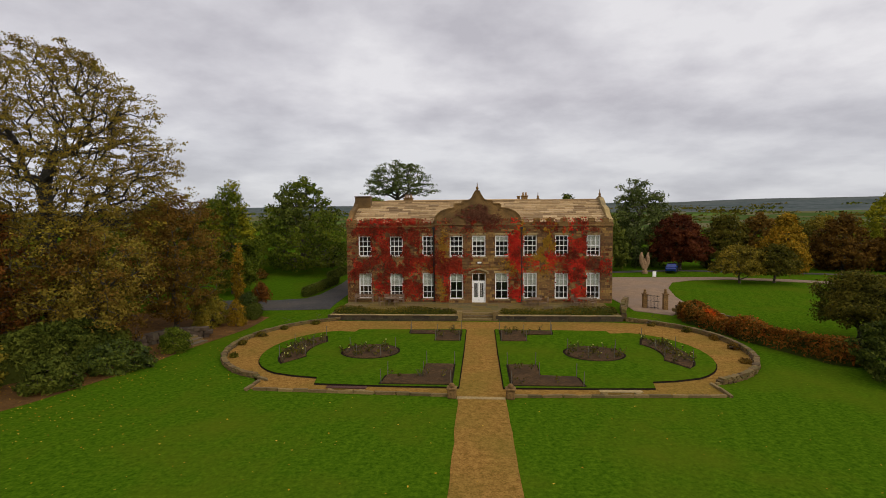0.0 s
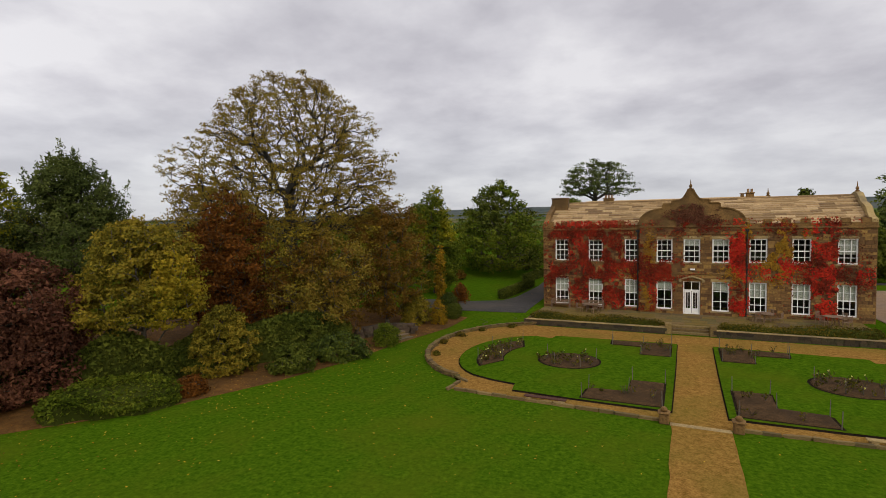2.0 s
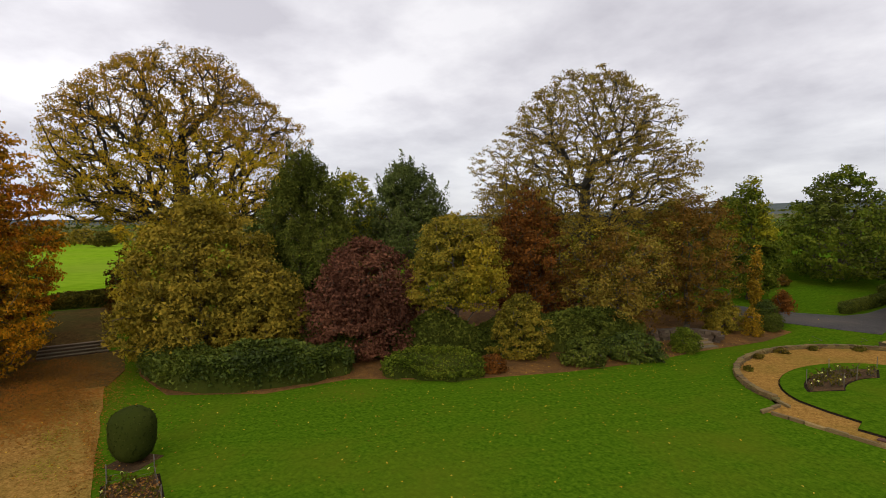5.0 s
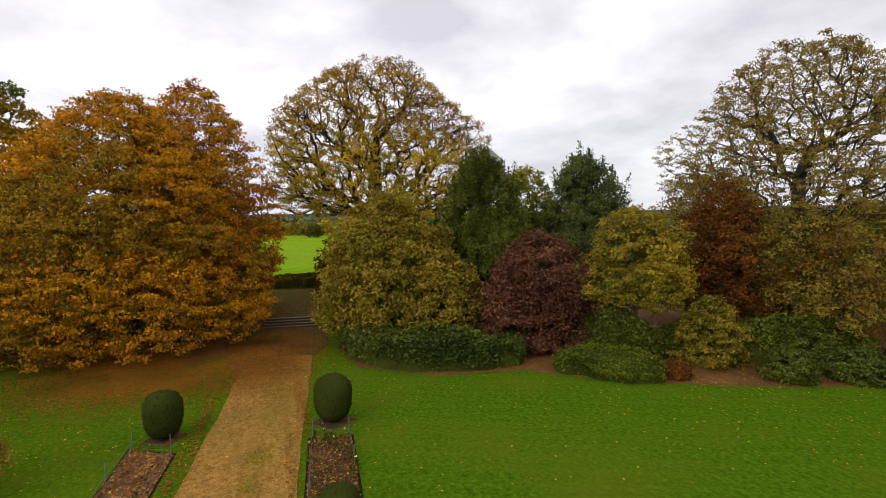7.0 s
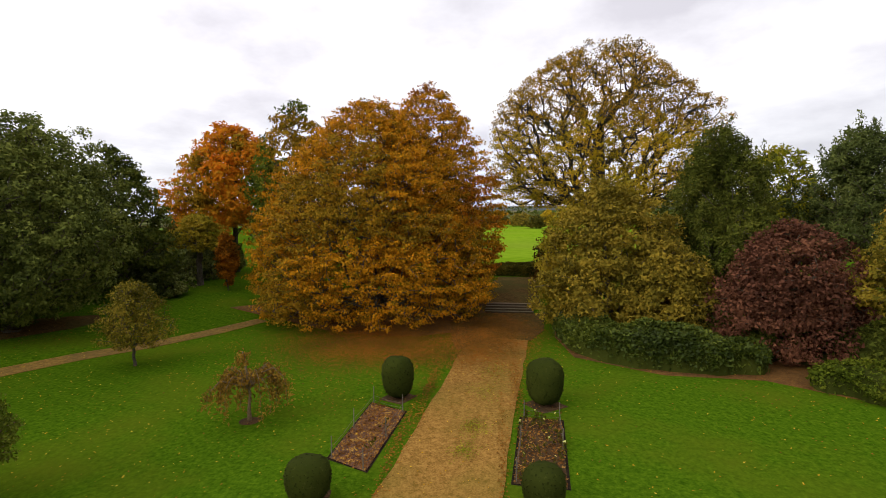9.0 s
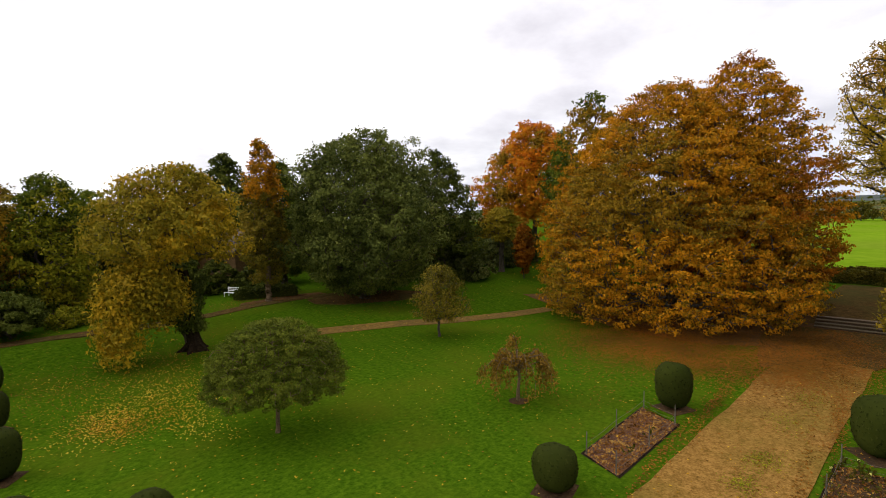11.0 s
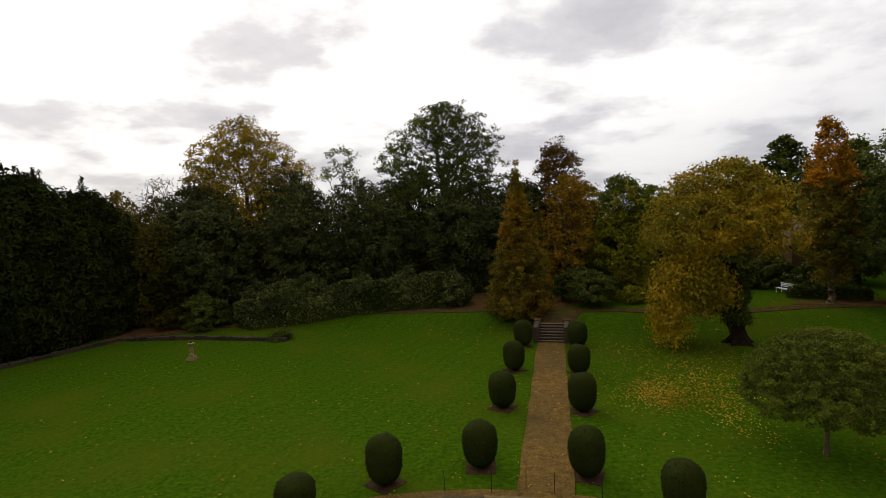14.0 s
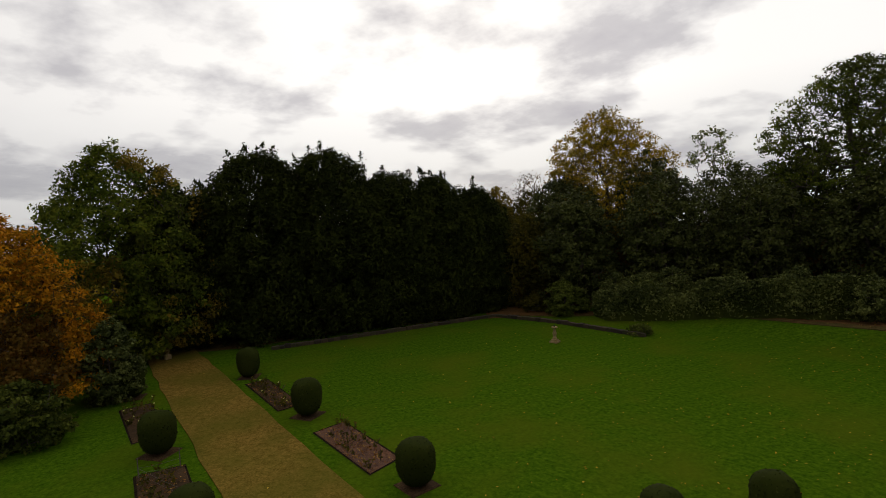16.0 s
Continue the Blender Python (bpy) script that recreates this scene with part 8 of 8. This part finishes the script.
# ---- east gates, carving, car and sign ----
def gate_pillar(x, y, h):
    ob = thing("gate_pillar", pose(x, y, land(x, y), 0, 0, -2), "tall dark stone gate pillar with a carved cap", "gate pillar", "east gate pillars")
    bm = bmesh.new()
    box(bm, -0.2, 0.2, -0.2, 0.2, -0.05, h - 0.5, 0.02)
    part("shaft", bm, STONE, ob)
    bm = bmesh.new()
    box(bm, -0.27, 0.27, -0.27, 0.27, h - 0.497, h - 0.4, 0.02)
    lathe(bm, [(0.13, h - 0.397), (0.17, h - 0.28), (0.1, h - 0.14), (0.14, h - 0.03), (0.03, h + 0.06)], 8)
    part("cap", bm, STONE, ob)


gate_pillar(19.3, 49.4, 1.75)
gate_pillar(20.8, 48.3, 1.95)
g = thing("iron_gate", pose(19.35, 49.0, land(19.35, 49.0), 0, 0, -40), "open black wrought-iron gate", "gate")
for z in (0.15, 0.75, 1.25):
    bm = bmesh.new()
    box(bm, 0, 1.15, -0.02, 0.02, z, z + 0.04)
    part("gate_rail", bm, IRON, g)
for i in range(9):
    bm = bmesh.new()
    tube(bm, [(0.06 + i * 0.13, 0, 0.05), (0.06 + i * 0.13, 0, 1.4)], [0.013, 0.006], 5)
    part("bar", bm, IRON, g)
w = thing("terrace_end_wall", pose(*hall_xy(13.6, -3), 0), "dark stepped stone wall at the terrace end", "garden wall")
stone_run(w, [hall_xy(12.9, -6.8), hall_xy(13.5, -4.0), hall_xy(14.4, -2.0)], 0.4, 1.0, 0.6, 3, RUBBLE, 620)
w = thing("forecourt_wall", pose(21.47, 46.17, 0), "low stone wall beside the gate", "garden wall")
stone_run(w, [(21.05, 46.64), (22.52, 44.95), (23.75, 42.59)], 0.36, 0.9, 0.6, 3, RUBBLE, 621)
hedge("box_hedge", "clipped dark hedge along the side drive", [(-15.3, 56.4), (-14.6, 60.5), (-13.7, 66.2)], 0.9, 0.95, L_DARK, 420, 0.13, 622, 0.05)
hedge("box_hedge", "clipped dark hedge further up the side drive", [(-15.2, 68.4), (-14.4, 72.0), (-13.6, 76.5)], 0.9, 0.95, L_DARK, 420, 0.13, 623, 0.05)


def carving():
    """A carved trunk with two upward wings on a short plinth, kept as one plain shape."""
    bm = bmesh.new()
    lathe(bm, [(0.6, 0.0), (0.62, 0.4), (0.45, 0.7), (0.4, 1.2), (0.5, 1.7), (0.3, 2.2), (0.12, 2.6)], 9)
    tube(bm, [(-0.25, 0, 0.9), (-0.85, 0.05, 1.9), (-1.0, 0.05, 3.0), (-0.85, 0, 3.7)], [0.34, 0.5, 0.45, 0.12], 7)
    tube(bm, [(0.25, 0, 0.9), (0.85, -0.05, 1.9), (0.75, -0.05, 2.9), (1.0, 0, 3.6)], [0.34, 0.5, 0.42, 0.12], 7)
    r = random.Random(3)
    for v in bm.verts:
        v.co += Vector((r.uniform(-0.06, 0.06), r.uniform(-0.06, 0.06), r.uniform(-0.05, 0.05)))
    ob = part("wood_carving", bm, CARVED, None, m=pose(30.0, 77.0, land(30.0, 77.0) - 0.05, 0, 0, 20) @ Matrix.Diagonal((0.66, 0.66, 0.88, 1)))
    tagged(ob, "winged carving cut from a pale tree trunk", "carving")


carving()
sg = thing("notice_board", pose(29.0, 71.0, land(29.0, 71.0)), "small white notice board on a post", "sign")
bm = bmesh.new()
box(bm, -0.24, 0.24, -0.02, 0.02, 0.25, 1.0, 0.01)
part("board", bm, WHITE, sg)
bm = bmesh.new()
tube(bm, [(0, 0.05, 0), (0, 0.05, 1.1)], [0.04, 0.04], 6)
part("post", bm, WOOD, sg)


def car():
    ob = thing("parked_car", pose(34.3, 77.6, land(34.3, 77.6) + 0.06, 0, 0, 61) @ Matrix.Scale(0.88, 4), "small blue hatchback parked on the drive", "car")
    bm = bmesh.new()
    prof = [(-1.9, 0.35), (-1.95, 0.75), (-1.75, 0.92), (-1.0, 1.0), (-0.45, 1.45), (0.9, 1.5), (1.6, 1.1), (1.85, 0.9), (1.88, 0.35)]
    sec = []
    for y, k in ((-0.82, 0.96), (-0.7, 1.0), (0.7, 1.0), (0.82, 0.96)):
        sec.append([bm.verts.new((x * k, y * (1 if z < 1.05 else 0.82), z)) for x, z in prof])
    for a, b in zip(sec, sec[1:]):
        for i in range(len(prof)):
            bm.faces.new((a[i], a[(i + 1) % len(prof)], b[(i + 1) % len(prof)], b[i]))
    bm.faces.new(sec[0])
    bm.faces.new(sec[-1][::-1])
    bmesh.ops.recalc_face_normals(bm, faces=bm.faces[:])
    part("body", bm, BLUEPAINT, ob)
    for s in (-1, 1):
        bm = bmesh.new()
        vs = [bm.verts.new((x, s * (0.835 if z < 1.05 else 0.70), z)) for x, z in ((-0.85, 1.06), (-0.4, 1.4), (0.85, 1.43), (1.4, 1.08))]
        bm.faces.new(vs if s < 0 else vs[::-1])
        bmesh.ops.solidify(bm, geom=bm.faces[:], thickness=0.02)
        part("side_window", bm, IRON, ob, "dark side glass")
        for x in (-1.2, 1.2):
            bm = bmesh.new()
            lathe(bm, [(0.2, -0.1), (0.31, -0.09), (0.31, 0.09), (0.2, 0.1)], 14)
            wh = part("tyre", bm, RUBBER, ob, m=pose(x, s * 0.78, 0.31, 90))
            bm = bmesh.new()
            lathe(bm, [(0.18, -0.11), (0.19, 0.0), (0.18, 0.11)], 10)
            part("rim", bm, STAKE, wh, "silver wheel rim")


car()


# ---- garden house beyond the poplar ----
def garden_house():
    ob = thing("garden_house", pose(-32.23, -58.16, land(-32.23, -58.16), 0, 0, 104), "stone outbuilding with a brown tiled roof among trees", "outbuilding")
    bm = bmesh.new()
    box(bm, -5, 5, -2, 2, 0, 3.6)
    part("wall", bm, STONE, ob)
    bm = bmesh.new()
    for s in (-1, 1):
        q = [(-5.4, s * 2.5, 3.4), (5.4, s * 2.5, 3.4), (5.4, 0, 5.9), (-5.4, 0, 5.9)]
        vs = [bm.verts.new(p) for p in q] + [bm.verts.new((p[0], p[1], p[2] + 0.12)) for p in q]
        for fc in ((0, 1, 2, 3), (4, 7, 6, 5), (0, 4, 5, 1), (1, 5, 6, 2), (2, 6, 7, 3), (3, 7, 4, 0)):
            bm.faces.new([vs[i] for i in fc])
    bmesh.ops.recalc_face_normals(bm, faces=bm.faces[:])
    part("roof", bm, ROOFTILE, ob, "grey weathered roof")


def white_bench(x, y, turn):
    ob = thing("garden_bench", pose(x, y, land(x, y), 0, 0, turn), "white painted garden bench under the trees", "bench")
    bm = bmesh.new()
    for i in range(4):
        box(bm, -0.75, 0.75, -0.24 + 0.13 * i, -0.14 + 0.13 * i, 0.42, 0.45, 0.006)
    part("seat", bm, WHITE, ob)
    bm = bmesh.new()
    for i in range(3):
        box(bm, -0.75, 0.75, 0.30, 0.33, 0.55 + 0.14 * i, 0.64 + 0.14 * i, 0.006)
    part("backrest", bm, WHITE, ob)
    for u in (-0.68, 0.68):
        for v, h in ((-0.2, 0.418), (0.345, 0.95)):
            bm = bmesh.new()
            box(bm, u - 0.03, u + 0.03, v - 0.012, v + 0.03, 0, h, 0.006)
            part("leg", bm, WHITE, ob)


white_bench(-26.74, -45.45, 102)
garden_house()
